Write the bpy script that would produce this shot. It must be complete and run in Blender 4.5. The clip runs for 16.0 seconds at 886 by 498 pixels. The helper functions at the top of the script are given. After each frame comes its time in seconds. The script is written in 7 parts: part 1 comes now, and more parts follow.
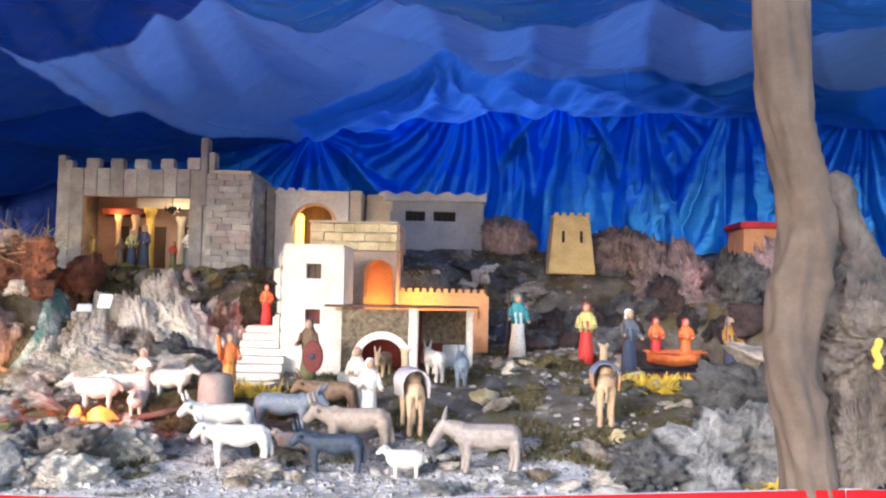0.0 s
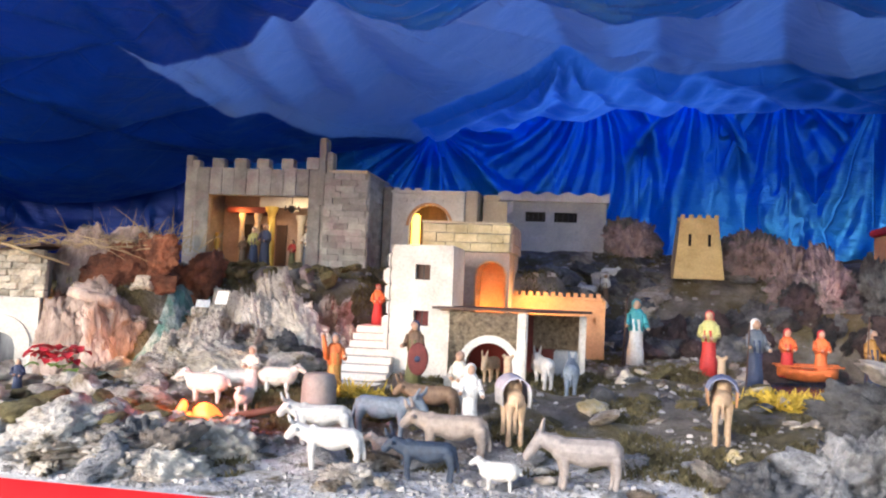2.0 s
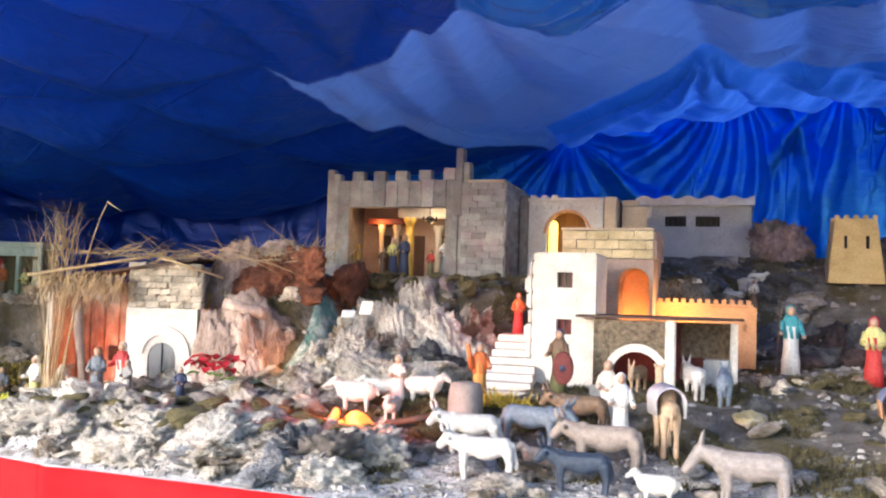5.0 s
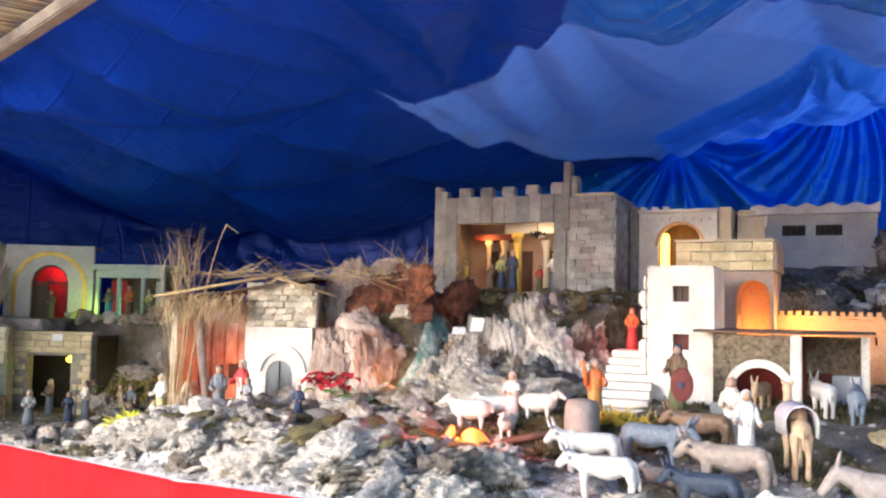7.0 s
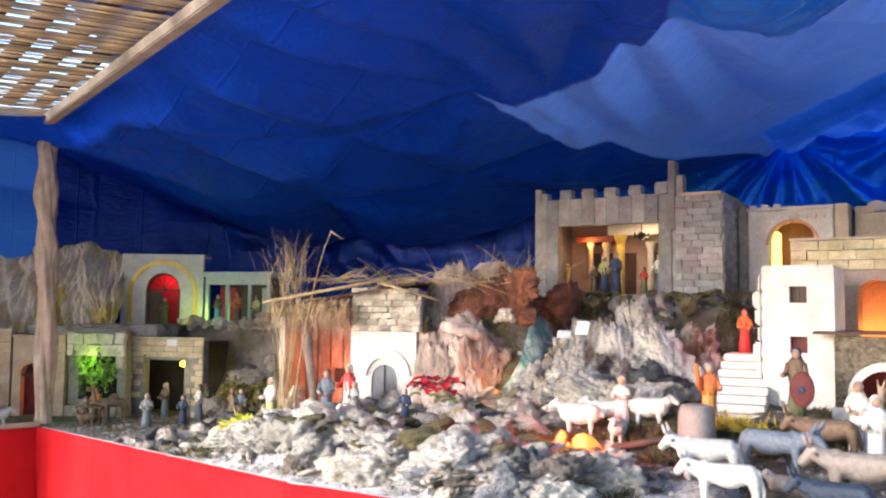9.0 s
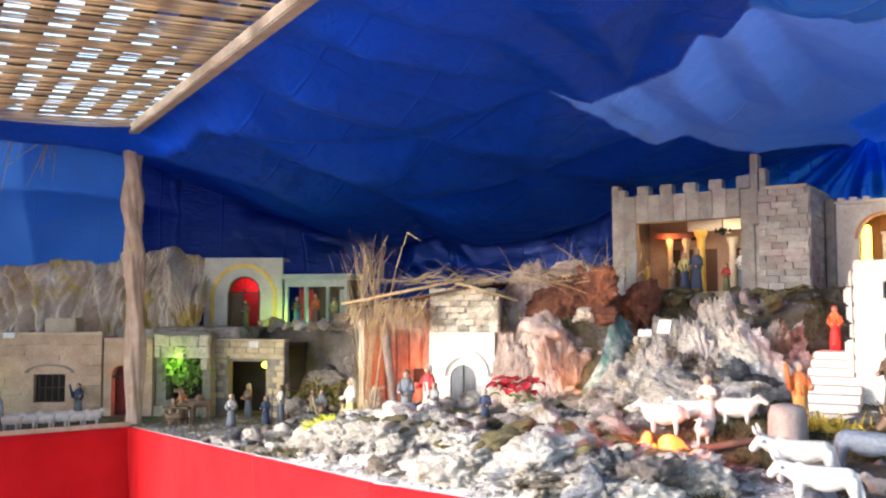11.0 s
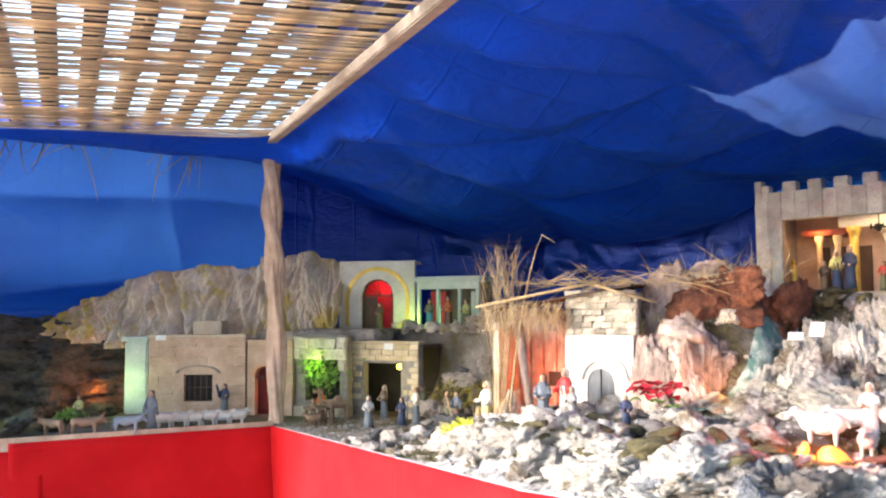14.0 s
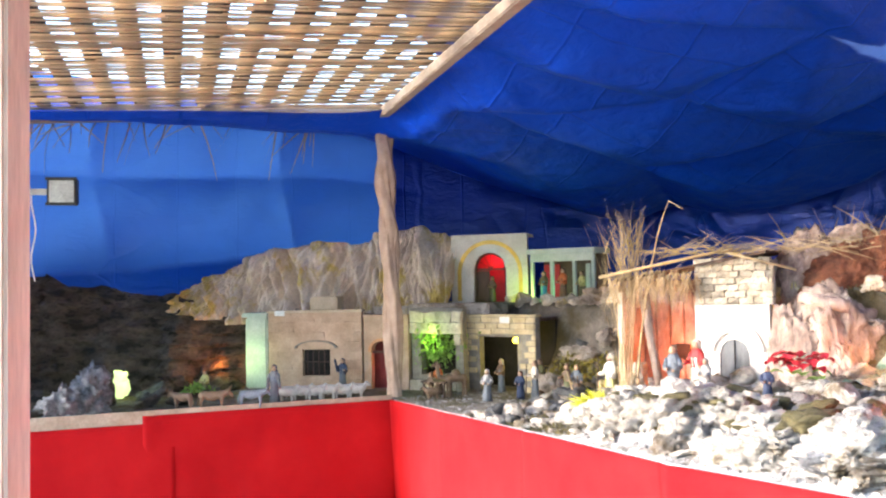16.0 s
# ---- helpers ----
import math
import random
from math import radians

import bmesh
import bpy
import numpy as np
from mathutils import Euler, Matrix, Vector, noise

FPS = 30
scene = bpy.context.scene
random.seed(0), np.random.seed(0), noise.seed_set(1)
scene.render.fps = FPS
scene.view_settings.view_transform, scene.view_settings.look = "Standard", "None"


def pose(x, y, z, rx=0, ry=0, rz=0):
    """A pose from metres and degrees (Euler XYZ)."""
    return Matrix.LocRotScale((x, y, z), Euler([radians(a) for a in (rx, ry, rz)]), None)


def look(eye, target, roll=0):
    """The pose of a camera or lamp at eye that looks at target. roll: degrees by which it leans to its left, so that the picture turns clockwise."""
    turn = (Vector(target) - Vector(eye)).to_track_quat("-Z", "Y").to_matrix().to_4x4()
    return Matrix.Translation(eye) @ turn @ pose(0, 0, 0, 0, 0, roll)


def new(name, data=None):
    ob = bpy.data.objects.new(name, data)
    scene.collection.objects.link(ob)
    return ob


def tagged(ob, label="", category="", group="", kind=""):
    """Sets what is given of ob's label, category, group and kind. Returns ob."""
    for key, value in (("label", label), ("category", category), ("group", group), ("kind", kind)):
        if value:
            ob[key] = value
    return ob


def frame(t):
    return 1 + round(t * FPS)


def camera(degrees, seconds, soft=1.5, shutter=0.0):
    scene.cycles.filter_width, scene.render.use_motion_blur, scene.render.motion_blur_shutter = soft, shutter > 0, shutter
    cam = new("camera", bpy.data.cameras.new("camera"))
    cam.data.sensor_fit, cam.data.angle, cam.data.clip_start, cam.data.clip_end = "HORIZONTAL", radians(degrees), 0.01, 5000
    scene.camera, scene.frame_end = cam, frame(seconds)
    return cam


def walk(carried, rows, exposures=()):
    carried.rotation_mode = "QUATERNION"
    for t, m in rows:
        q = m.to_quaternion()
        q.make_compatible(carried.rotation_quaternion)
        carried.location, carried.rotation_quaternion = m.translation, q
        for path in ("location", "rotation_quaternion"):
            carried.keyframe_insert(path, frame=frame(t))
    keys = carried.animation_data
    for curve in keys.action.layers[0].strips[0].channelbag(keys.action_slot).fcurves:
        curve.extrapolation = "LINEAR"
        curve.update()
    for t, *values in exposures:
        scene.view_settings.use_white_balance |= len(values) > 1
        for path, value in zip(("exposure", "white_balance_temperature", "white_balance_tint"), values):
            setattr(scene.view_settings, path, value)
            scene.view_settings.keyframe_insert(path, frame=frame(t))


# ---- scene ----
cam = camera(54.43, 16.0, soft=2.2)
# seconds, place, turn
ROWS = [
    (0.0, 0.006, 0.008, 1.491, 92.96, -1.19, 2.66),
    (0.5, 0.035, 0.055, 1.499, 92.82, -2.17, 4.77),
    (1.0, 0.070, 0.108, 1.502, 92.87, -2.15, 8.09),
    (1.5, 0.090, 0.130, 1.511, 93.54, -2.41, 10.43),
    (2.0, 0.100, 0.126, 1.511, 92.65, -2.47, 11.40),
    (2.5, 0.093, 0.126, 1.511, 92.90, -1.69, 12.74),
    (3.0, 0.077, 0.125, 1.509, 92.80, -1.60, 15.21),
    (3.5, 0.063, 0.126, 1.507, 92.75, -1.65, 16.25),
    (6.0, 0.018, 0.122, 1.510, 93.30, -1.72, 23.52),
    (6.5, 0.008, 0.116, 1.514, 93.56, -1.51, 25.29),
    (7.0, -0.006, 0.116, 1.514, 93.75, -1.05, 26.74),
    (7.5, -0.021, 0.117, 1.510, 94.04, -0.75, 28.89),
    (8.0, -0.028, 0.112, 1.512, 93.98, -0.70, 30.24),
    (8.5, -0.046, 0.112, 1.516, 93.93, -0.73, 31.70),
    (9.0, -0.058, 0.106, 1.513, 93.92, -0.56, 32.97),
    (11.5, -0.088, 0.090, 1.521, 93.82, 0.55, 38.86),
    (12.0, -0.089, 0.090, 1.520, 93.79, 1.07, 39.91),
    (12.5, -0.100, 0.087, 1.523, 93.58, 1.15, 41.09),
    (13.0, -0.112, 0.084, 1.535, 93.63, 1.20, 43.01),
    (13.5, -0.128, 0.087, 1.534, 93.94, 0.35, 44.20),
    (14.0, -0.145, 0.080, 1.538, 93.83, 0.39, 46.03),
    (14.5, -0.166, 0.069, 1.538, 93.42, 0.32, 47.44),
    (15.0, -0.197, 0.048, 1.523, 93.34, 0.33, 48.80),
    (15.5, -0.260, 0.037, 1.519, 92.76, 1.24, 50.22),
    (16.0, -0.303, 0.033, 1.511, 92.40, 1.19, 52.39),
]
walk(cam, [(t, pose(x, y, z, rx, ry, rz)) for t, x, y, z, rx, ry, rz in ROWS],
     [(0, 2.25, 6000, 13), (1.5, 2.1, 6000, 13), (3.5, 2.2, 6000, 13), (9, 2.2, 6050, 13), (11.5, 2.48, 6080, 13), (12.5, 2.6, 6100, 13), (14, 2.7, 6150, 13), (16, 2.84, 6200, 13)])

# ---- world and light ----
world = bpy.data.worlds.new("daylight")
scene.world = world
world.use_nodes = True
wn = world.node_tree.nodes
sky = wn.new("ShaderNodeTexSky")
sky.sky_type = "NISHITA"
sky.sun_disc = False
sky.sun_elevation = radians(18)
sky.sun_rotation = radians(209)
world.node_tree.links.new(sky.outputs[0], wn["Background"].inputs[0])
wn["Background"].inputs[1].default_value = 0.15

sun = new("sun", bpy.data.lights.new("sun", "SUN"))
sun.data.energy, sun.data.angle, sun.data.color = 2.1, radians(18), (1.0, 0.96, 0.91)
sun.matrix_world = look((-6, -8, 4.9), (0, 3, 0.9))


def lamp(name, p, color, watts, size=0.03):
    ob = new(name, bpy.data.lights.new(name, "POINT"))
    ob.data.energy, ob.data.color, ob.data.shadow_soft_size = watts, color, size
    ob.location = p
    return ob


# ---- materials ----
def nodes_of(name):
    m = bpy.data.materials.new(name)
    m.use_nodes = True
    nt = m.node_tree
    return m, nt, nt.nodes["Principled BSDF"]


def mixrgb(nt, fac, a, b):
    n = nt.nodes.new("ShaderNodeMix")
    n.data_type = "RGBA"
    for sock, v in ((n.inputs[0], fac), (n.inputs[6], a), (n.inputs[7], b)):
        if hasattr(v, "is_output"):
            nt.links.new(v, sock)
        elif isinstance(v, (int, float)):
            sock.default_value = v
        else:
            sock.default_value = (*v, 1)
    return n.outputs[2]


def ramp(nt, src, lo, hi):
    n = nt.nodes.new("ShaderNodeMapRange")
    n.inputs[1].default_value, n.inputs[2].default_value = lo, hi
    nt.links.new(src, n.inputs[0])
    return n.outputs[0]


def coords(nt, scale=(1, 1, 1), world_space=True):
    mp = nt.nodes.new("ShaderNodeMapping")
    mp.inputs[3].default_value = scale
    if world_space:
        g = nt.nodes.new("ShaderNodeNewGeometry")
        nt.links.new(g.outputs["Position"], mp.inputs[0])
    else:
        g = nt.nodes.new("ShaderNodeTexCoord")
        nt.links.new(g.outputs["Object"], mp.inputs[0])
    return mp.outputs[0]


def noise_of(nt, vec, scale, detail=5, rough=0.6, distortion=0.0):
    n = nt.nodes.new("ShaderNodeTexNoise")
    n.inputs["Scale"].default_value, n.inputs["Detail"].default_value = scale, detail
    n.inputs["Roughness"].default_value, n.inputs["Distortion"].default_value = rough, distortion
    nt.links.new(vec, n.inputs["Vector"])
    return n.outputs["Fac"]


def bump(nt, bsdf, height, strength, dist):
    b = nt.nodes.new("ShaderNodeBump")
    b.inputs["Strength"].default_value, b.inputs["Distance"].default_value = strength, dist
    nt.links.new(height, b.inputs["Height"])
    nt.links.new(b.outputs[0], bsdf.inputs["Normal"])


def surface(name, dark, light, rough=0.85, scale=12, fine=90, bumpy=0.5, dist=0.006, tint=None, tint_scale=3, tint_at=(0.52, 0.62),
            stretch=(1, 1, 1), metal=0.0, vary=0.0, world_space=True, gloss=0.5):
    """Two scales of noise between two colours, an optional third colour in patches, and fine relief."""
    m, nt, b = nodes_of(name)
    vec = coords(nt, stretch, world_space)
    big = noise_of(nt, vec, scale, 6, 0.62)
    small = noise_of(nt, vec, fine, 4, 0.7)
    col = mixrgb(nt, ramp(nt, big, 0.32, 0.68), dark, light)
    if tint:
        col = mixrgb(nt, ramp(nt, noise_of(nt, vec, tint_scale, 5, 0.65), *tint_at), col, tint)
    grain = nt.nodes.new("ShaderNodeMix")
    grain.data_type, grain.blend_type = "RGBA", "MULTIPLY"
    grain.inputs[0].default_value = 0.5
    nt.links.new(col, grain.inputs[6])
    nt.links.new(mixrgb(nt, ramp(nt, small, 0.3, 0.7), (0.5, 0.5, 0.5), (1.2, 1.2, 1.2)), grain.inputs[7])
    col = grain.outputs[2]
    if vary:
        oi = nt.nodes.new("ShaderNodeObjectInfo")
        v = nt.nodes.new("ShaderNodeHueSaturation")
        mr = nt.nodes.new("ShaderNodeMapRange")
        mr.inputs[3].default_value, mr.inputs[4].default_value = 1 - vary, 1 + vary
        nt.links.new(oi.outputs["Random"], mr.inputs[0])
        nt.links.new(mr.outputs[0], v.inputs["Value"])
        nt.links.new(col, v.inputs["Color"])
        col = v.outputs[0]
    nt.links.new(col, b.inputs["Base Color"])
    b.inputs["Roughness"].default_value, b.inputs["Metallic"].default_value = rough, metal
    b.inputs["Specular IOR Level"].default_value = gloss
    h = nt.nodes.new("ShaderNodeMath")
    nt.links.new(big, h.inputs[0])
    nt.links.new(small, h.inputs[1])
    height = h.outputs[0]
    bump(nt, b, height, bumpy, dist)
    return m


def tarp_material(name, base, thin, through_light, rough, shine=0.3, lining=None, metal=0.0, crumple=0.35):
    m, nt, b = nodes_of(name)
    vec = coords(nt)
    n = noise_of(nt, vec, 1.3, 4, 0.55)
    w = noise_of(nt, coords(nt, (1, 1, 2.5)), 7, 5, 0.6, 0.6)
    col = mixrgb(nt, ramp(nt, n, 0.35, 0.65), base, [c * 1.25 for c in base])
    if lining:
        # a second, paler sheet sewn in, kept as a mask on the mesh
        at_mask = nt.nodes.new("ShaderNodeAttribute")
        at_mask.attribute_name = "lining"
        mask = ramp(nt, at_mask.outputs["Fac"], -0.012, 0.012)
        col = mixrgb(nt, mask, col, lining)
    nt.links.new(col, b.inputs["Base Color"])
    b.inputs["Roughness"].default_value = rough
    b.inputs["Specular IOR Level"].default_value = shine
    if lining:
        # satin sewn on at both ends, kept the same way
        at_satin = nt.nodes.new("ShaderNodeAttribute")
        at_satin.attribute_name = "satin"
        silk = ramp(nt, at_satin.outputs["Fac"], -0.012, 0.012)
        nt.links.new(mixrgb(nt, silk, col, (0.025, 0.22, 0.7)), b.inputs["Base Color"])
        gl = nt.nodes.new("ShaderNodeMapRange")
        gl.inputs[3].default_value, gl.inputs[4].default_value = shine, 0.55
        nt.links.new(silk, gl.inputs[0])
        nt.links.new(gl.outputs[0], b.inputs["Specular IOR Level"])
        sheen_of = nt.nodes.new("ShaderNodeMath")
        sheen_of.operation = "MULTIPLY"
        sheen_of.inputs[1].default_value = 0.65
        nt.links.new(silk, sheen_of.inputs[0])
        nt.links.new(sheen_of.outputs[0], b.inputs["Metallic"])
    else:
        b.inputs["Metallic"].default_value = metal
    # creases left by the folding of the sheet
    packed = nt.nodes.new("ShaderNodeTexBrick")
    packed.offset, packed.inputs["Scale"].default_value = 0.0, 1.0
    packed.inputs["Mortar Size"].default_value, packed.inputs["Mortar Smooth"].default_value = 0.012, 1.0
    packed.inputs["Brick Width"].default_value, packed.inputs["Row Height"].default_value = 0.62, 0.55
    turn = nt.nodes.new("ShaderNodeMapping")
    turn.inputs[2].default_value = (0, 0, 0.35)
    nt.links.new(vec, turn.inputs[0])
    nt.links.new(turn.outputs[0], packed.inputs["Vector"])
    high = nt.nodes.new("ShaderNodeMath")
    high.operation = "MULTIPLY_ADD"
    high.inputs[1].default_value = 0.5
    nt.links.new(packed.outputs["Fac"], high.inputs[0])
    nt.links.new(w, high.inputs[2])
    bump(nt, b, high.outputs[0], crumple, 0.05)
    tr = nt.nodes.new("ShaderNodeBsdfTranslucent")
    tr.inputs[0].default_value = (*thin, 1)
    mx = nt.nodes.new("ShaderNodeMixShader")
    mx.inputs[0].default_value = through_light
    if lining:
        mr = nt.nodes.new("ShaderNodeMapRange")
        mr.inputs[3].default_value, mr.inputs[4].default_value = 0.012, through_light * 3
        both = nt.nodes.new("ShaderNodeMath")
        both.operation = "MULTIPLY_ADD"
        both.inputs[1].default_value = 0.9
        nt.links.new(silk, both.inputs[0])
        nt.links.new(mask, both.inputs[2])
        mr.clamp = False
        nt.links.new(both.outputs[0], mr.inputs[0])
        nt.links.new(mr.outputs[0], mx.inputs[0])
    nt.links.new(b.outputs[0], mx.inputs[1])
    nt.links.new(tr.outputs[0], mx.inputs[2])
    nt.links.new(mx.outputs[0], nt.nodes["Material Output"].inputs[0])
    return m


def glow(name, color, strength):
    m, nt, b = nodes_of(name)
    b.inputs["Base Color"].default_value = (*[c * 0.5 for c in color], 1)
    b.inputs["Emission Color"].default_value = (*color, 1)
    b.inputs["Emission Strength"].default_value = strength
    return m


M = {}
M["tarp"] = tarp_material("blue_tarpaulin", (0.006, 0.053, 0.44), (0.06, 0.2, 0.75), 0.042, 0.4, 0.06, (0.18, 0.33, 0.61))
# darker copy of the blue backdrop cloth, with shade put into its colour
M["navy"] = tarp_material("navy_sheet", (0.004, 0.035, 0.28), (0.02, 0.1, 0.5), 0.0, 0.3, 0.4, metal=0.35)
M["side"] = tarp_material("side_sheet", (0.018, 0.12, 0.5), (0.1, 0.3, 0.85), 0.1, 0.4)
M["satin"] = tarp_material("blue_satin", (0.022, 0.21, 0.7), (0.05, 0.28, 0.8), 0.012, 0.3, 0.6, metal=0.7, crumple=0.45)
def dusted(m):
    """White plaster dust lying in patches where the mesh carries it."""
    nt = m.node_tree
    b = nt.nodes["Principled BSDF"]
    src = b.inputs["Base Color"].links[0].from_socket
    lay = nt.nodes.new("ShaderNodeAttribute")
    lay.attribute_name = "dust"
    patch = ramp(nt, noise_of(nt, coords(nt), 9, 6, 0.7), 0.36, 0.56)
    f = nt.nodes.new("ShaderNodeMath")
    f.operation = "MULTIPLY"
    nt.links.new(lay.outputs["Fac"], f.inputs[0])
    nt.links.new(patch, f.inputs[1])
    nt.links.new(mixrgb(nt, f.outputs[0], src, (0.7, 0.68, 0.68)), b.inputs["Base Color"])


M["ground"] = surface("earth_and_moss", (0.1, 0.085, 0.068), (0.32, 0.285, 0.245), 0.95, 7, 70, 1.0, 0.03, (0.13, 0.105, 0.05), 2.6, (0.45, 0.58))
dusted(M["ground"])
M["rock"] = surface("limestone", (0.29, 0.24, 0.2), (0.7, 0.625, 0.55), 0.9, 8, 60, 1.0, 0.035, (0.24, 0.185, 0.13), 5, (0.5, 0.6), (1, 1, 1.3), vary=0.25)
M["rock_white"] = surface("white_limestone", (0.5, 0.445, 0.38), (0.88, 0.81, 0.715), 0.9, 8, 60, 1.0, 0.035, (0.3, 0.24, 0.165), 5, (0.53, 0.62), (1, 1, 1.3), vary=0.2)
M["rock_dark"] = surface("dark_tufa", (0.05, 0.05, 0.055), (0.2, 0.2, 0.21), 0.9, 16, 90, 1.0, 0.03, vary=0.25)
M["cave_rock"] = surface("brown_cave_rock", (0.06, 0.045, 0.037), (0.25, 0.2, 0.165), 0.92, 10, 80, 1.0, 0.03, (0.035, 0.03, 0.028), 5, (0.5, 0.6), (1, 1, 2.2), vary=0.25)
M["paper"] = surface("crumpled_brown_paper", (0.56, 0.44, 0.34), (0.9, 0.77, 0.63), 0.92, 5, 60, 0.6, 0.012, (0.58, 0.43, 0.13), 2.6, (0.52, 0.62))
# maroon rock made darker, deep shade behind the pool is in the colour
M["maroon_rock"] = surface("maroon_tufa", (0.035, 0.022, 0.022), (0.14, 0.09, 0.09), 0.92, 10, 80, 1.0, 0.03, (0.03, 0.03, 0.03), 5, (0.5, 0.6), vary=0.25)
M["rock_grey"] = surface("grey_tufa", (0.13, 0.13, 0.14), (0.52, 0.52, 0.54), 0.92, 14, 80, 1.0, 0.035, vary=0.15)
M["rock_brown"] = surface("brown_crumpled_paper", (0.4, 0.33, 0.25), (0.8, 0.71, 0.58), 0.92, 6, 60, 0.9, 0.02, (0.58, 0.44, 0.14), 3.5, (0.5, 0.62), vary=0.15)
M["rock_pink"] = surface("pinkish_tufa", (0.16, 0.11, 0.11), (0.42, 0.32, 0.33), 0.92, 9, 75, 0.9, 0.014, (0.15, 0.14, 0.13), 4, (0.5, 0.6), vary=0.15)
M["moss"] = surface("dry_moss", (0.06, 0.05, 0.02), (0.2, 0.165, 0.075), 1.0, 25, 160, 1.0, 0.012, vary=0.25)
M["bark"] = surface("cork_bark", (0.22, 0.155, 0.13), (0.68, 0.53, 0.45), 0.92, 12, 80, 1.0, 0.014, (0.3, 0.14, 0.085), 5, (0.56, 0.7), (1, 1, 0.4), vary=0.25)
M["bark_red"] = surface("red_cork_bark", (0.1, 0.035, 0.02), (0.33, 0.12, 0.06), 0.92, 14, 80, 1.0, 0.014, vary=0.3)
M["root"] = surface("grey_root_wood", (0.055, 0.046, 0.04), (0.2, 0.168, 0.15), 0.9, 12, 85, 1.0, 0.014, (0.2, 0.13, 0.1), 5, (0.54, 0.66), (1, 1, 0.5))
M["burlap"] = surface("burlap", (0.078, 0.057, 0.046), (0.135, 0.101, 0.08), 0.95, 7, 260, 0.5, 0.003)
M["burlap_light"] = surface("light_burlap", (0.38, 0.26, 0.19), (0.58, 0.43, 0.33), 0.95, 7, 260, 0.5, 0.003)
M["red_cloth"] = surface("red_cloth", (0.4, 0.006, 0.009), (0.5, 0.012, 0.014), 0.9, 3, 300, 0.25, 0.003, gloss=0.1)
M["wood"] = surface("pale_wood", (0.34, 0.25, 0.17), (0.52, 0.41, 0.3), 0.75, 9, 60, 0.4, 0.003, stretch=(0.3, 1, 1))
M["post_wood"] = surface("planed_wood_post", (0.5, 0.36, 0.27), (0.68, 0.53, 0.42), 0.7, 6, 60, 0.4, 0.003, stretch=(1, 1, 0.15))
M["reed"] = surface("dry_reed", (0.42, 0.31, 0.19), (0.76, 0.62, 0.44), 0.7, 5, 120, 0.4, 0.002, stretch=(30, 0.6, 1))
nt = M["reed"].node_tree
each = nt.nodes.new("ShaderNodeNewGeometry")
own = nt.nodes.new("ShaderNodeHueSaturation")
shade = nt.nodes.new("ShaderNodeMapRange")
shade.inputs[3].default_value, shade.inputs[4].default_value = 0.45, 1.25
nt.links.new(each.outputs["Random Per Island"], shade.inputs[0])
nt.links.new(shade.outputs[0], own.inputs["Value"])
lit = nt.nodes.new("ShaderNodeBsdfTranslucent")
own.inputs["Color"].default_value = (0.85, 0.69, 0.48, 1)
nt.links.new(own.outputs[0], lit.inputs[0])
both = nt.nodes.new("ShaderNodeMixShader")
both.inputs[0].default_value = 0.58
nt.links.new(nt.nodes["Principled BSDF"].outputs[0], both.inputs[1])
nt.links.new(lit.outputs[0], both.inputs[2])
nt.links.new(both.outputs[0], nt.nodes["Material Output"].inputs[0])
M["net"] = surface("dark_net", (0.02, 0.02, 0.02), (0.05, 0.05, 0.05), 0.9, 30, 200, 0.2, 0.001)
M["straw"] = surface("dry_straw", (0.3, 0.21, 0.11), (0.55, 0.42, 0.24), 0.8, 20, 120, 0.4, 0.002, vary=0.3)
M["castle"] = surface("grey_castle_stone", (0.24, 0.235, 0.225), (0.42, 0.405, 0.38), 0.92, 10, 90, 0.8, 0.006, (0.3, 0.25, 0.25), 6, (0.5, 0.64), vary=0.26)
M["mortar"] = surface("mortar", (0.19, 0.175, 0.155), (0.3, 0.28, 0.25), 0.95, 20, 120, 0.5, 0.004)
M["plaster"] = surface("white_plaster", (0.54, 0.5, 0.45), (0.72, 0.69, 0.64), 0.9, 6, 90, 0.5, 0.004, (0.5, 0.45, 0.38), 7, (0.6, 0.72))
M["plaster_grey"] = surface("grey_plaster", (0.36, 0.36, 0.37), (0.5, 0.5, 0.5), 0.9, 6, 90, 0.5, 0.004)
M["plaster_tan"] = surface("tan_plaster", (0.42, 0.33, 0.23), (0.56, 0.46, 0.34), 0.9, 7, 90, 0.6, 0.004, vary=0.12)
M["terracotta"] = surface("orange_plaster", (0.5, 0.25, 0.12), (0.62, 0.34, 0.18), 0.9, 7, 90, 0.5, 0.004)
M["rose"] = surface("rose_plaster", (0.36, 0.24, 0.19), (0.5, 0.36, 0.29), 0.9, 7, 90, 0.6, 0.004, vary=0.1)
M["warm_plaster"] = surface("warm_tan_plaster", (0.42, 0.28, 0.19), (0.6, 0.43, 0.31), 0.9, 7, 90, 0.6, 0.004, vary=0.08)
M["yellow_stone"] = surface("yellow_stone", (0.5, 0.36, 0.15), (0.66, 0.5, 0.24), 0.9, 8, 90, 0.6, 0.004)
M["tan_brick"] = surface("tan_brick", (0.45, 0.355, 0.2), (0.66, 0.55, 0.35), 0.9, 10, 90, 0.7, 0.004, vary=0.15)
# near-black: shade inside openings, slits and rooms is put into this colour
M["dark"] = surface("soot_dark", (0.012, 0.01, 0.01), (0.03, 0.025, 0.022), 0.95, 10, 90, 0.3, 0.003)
M["brown_wood"] = surface("dark_brown_wood", (0.045, 0.025, 0.018), (0.11, 0.06, 0.04), 0.7, 12, 90, 0.5, 0.003, stretch=(1, 1, 0.2))
M["grey_door"] = surface("grey_painted_door", (0.16, 0.165, 0.17), (0.25, 0.255, 0.26), 0.8, 12, 90, 0.4, 0.003, stretch=(1, 1, 0.2))
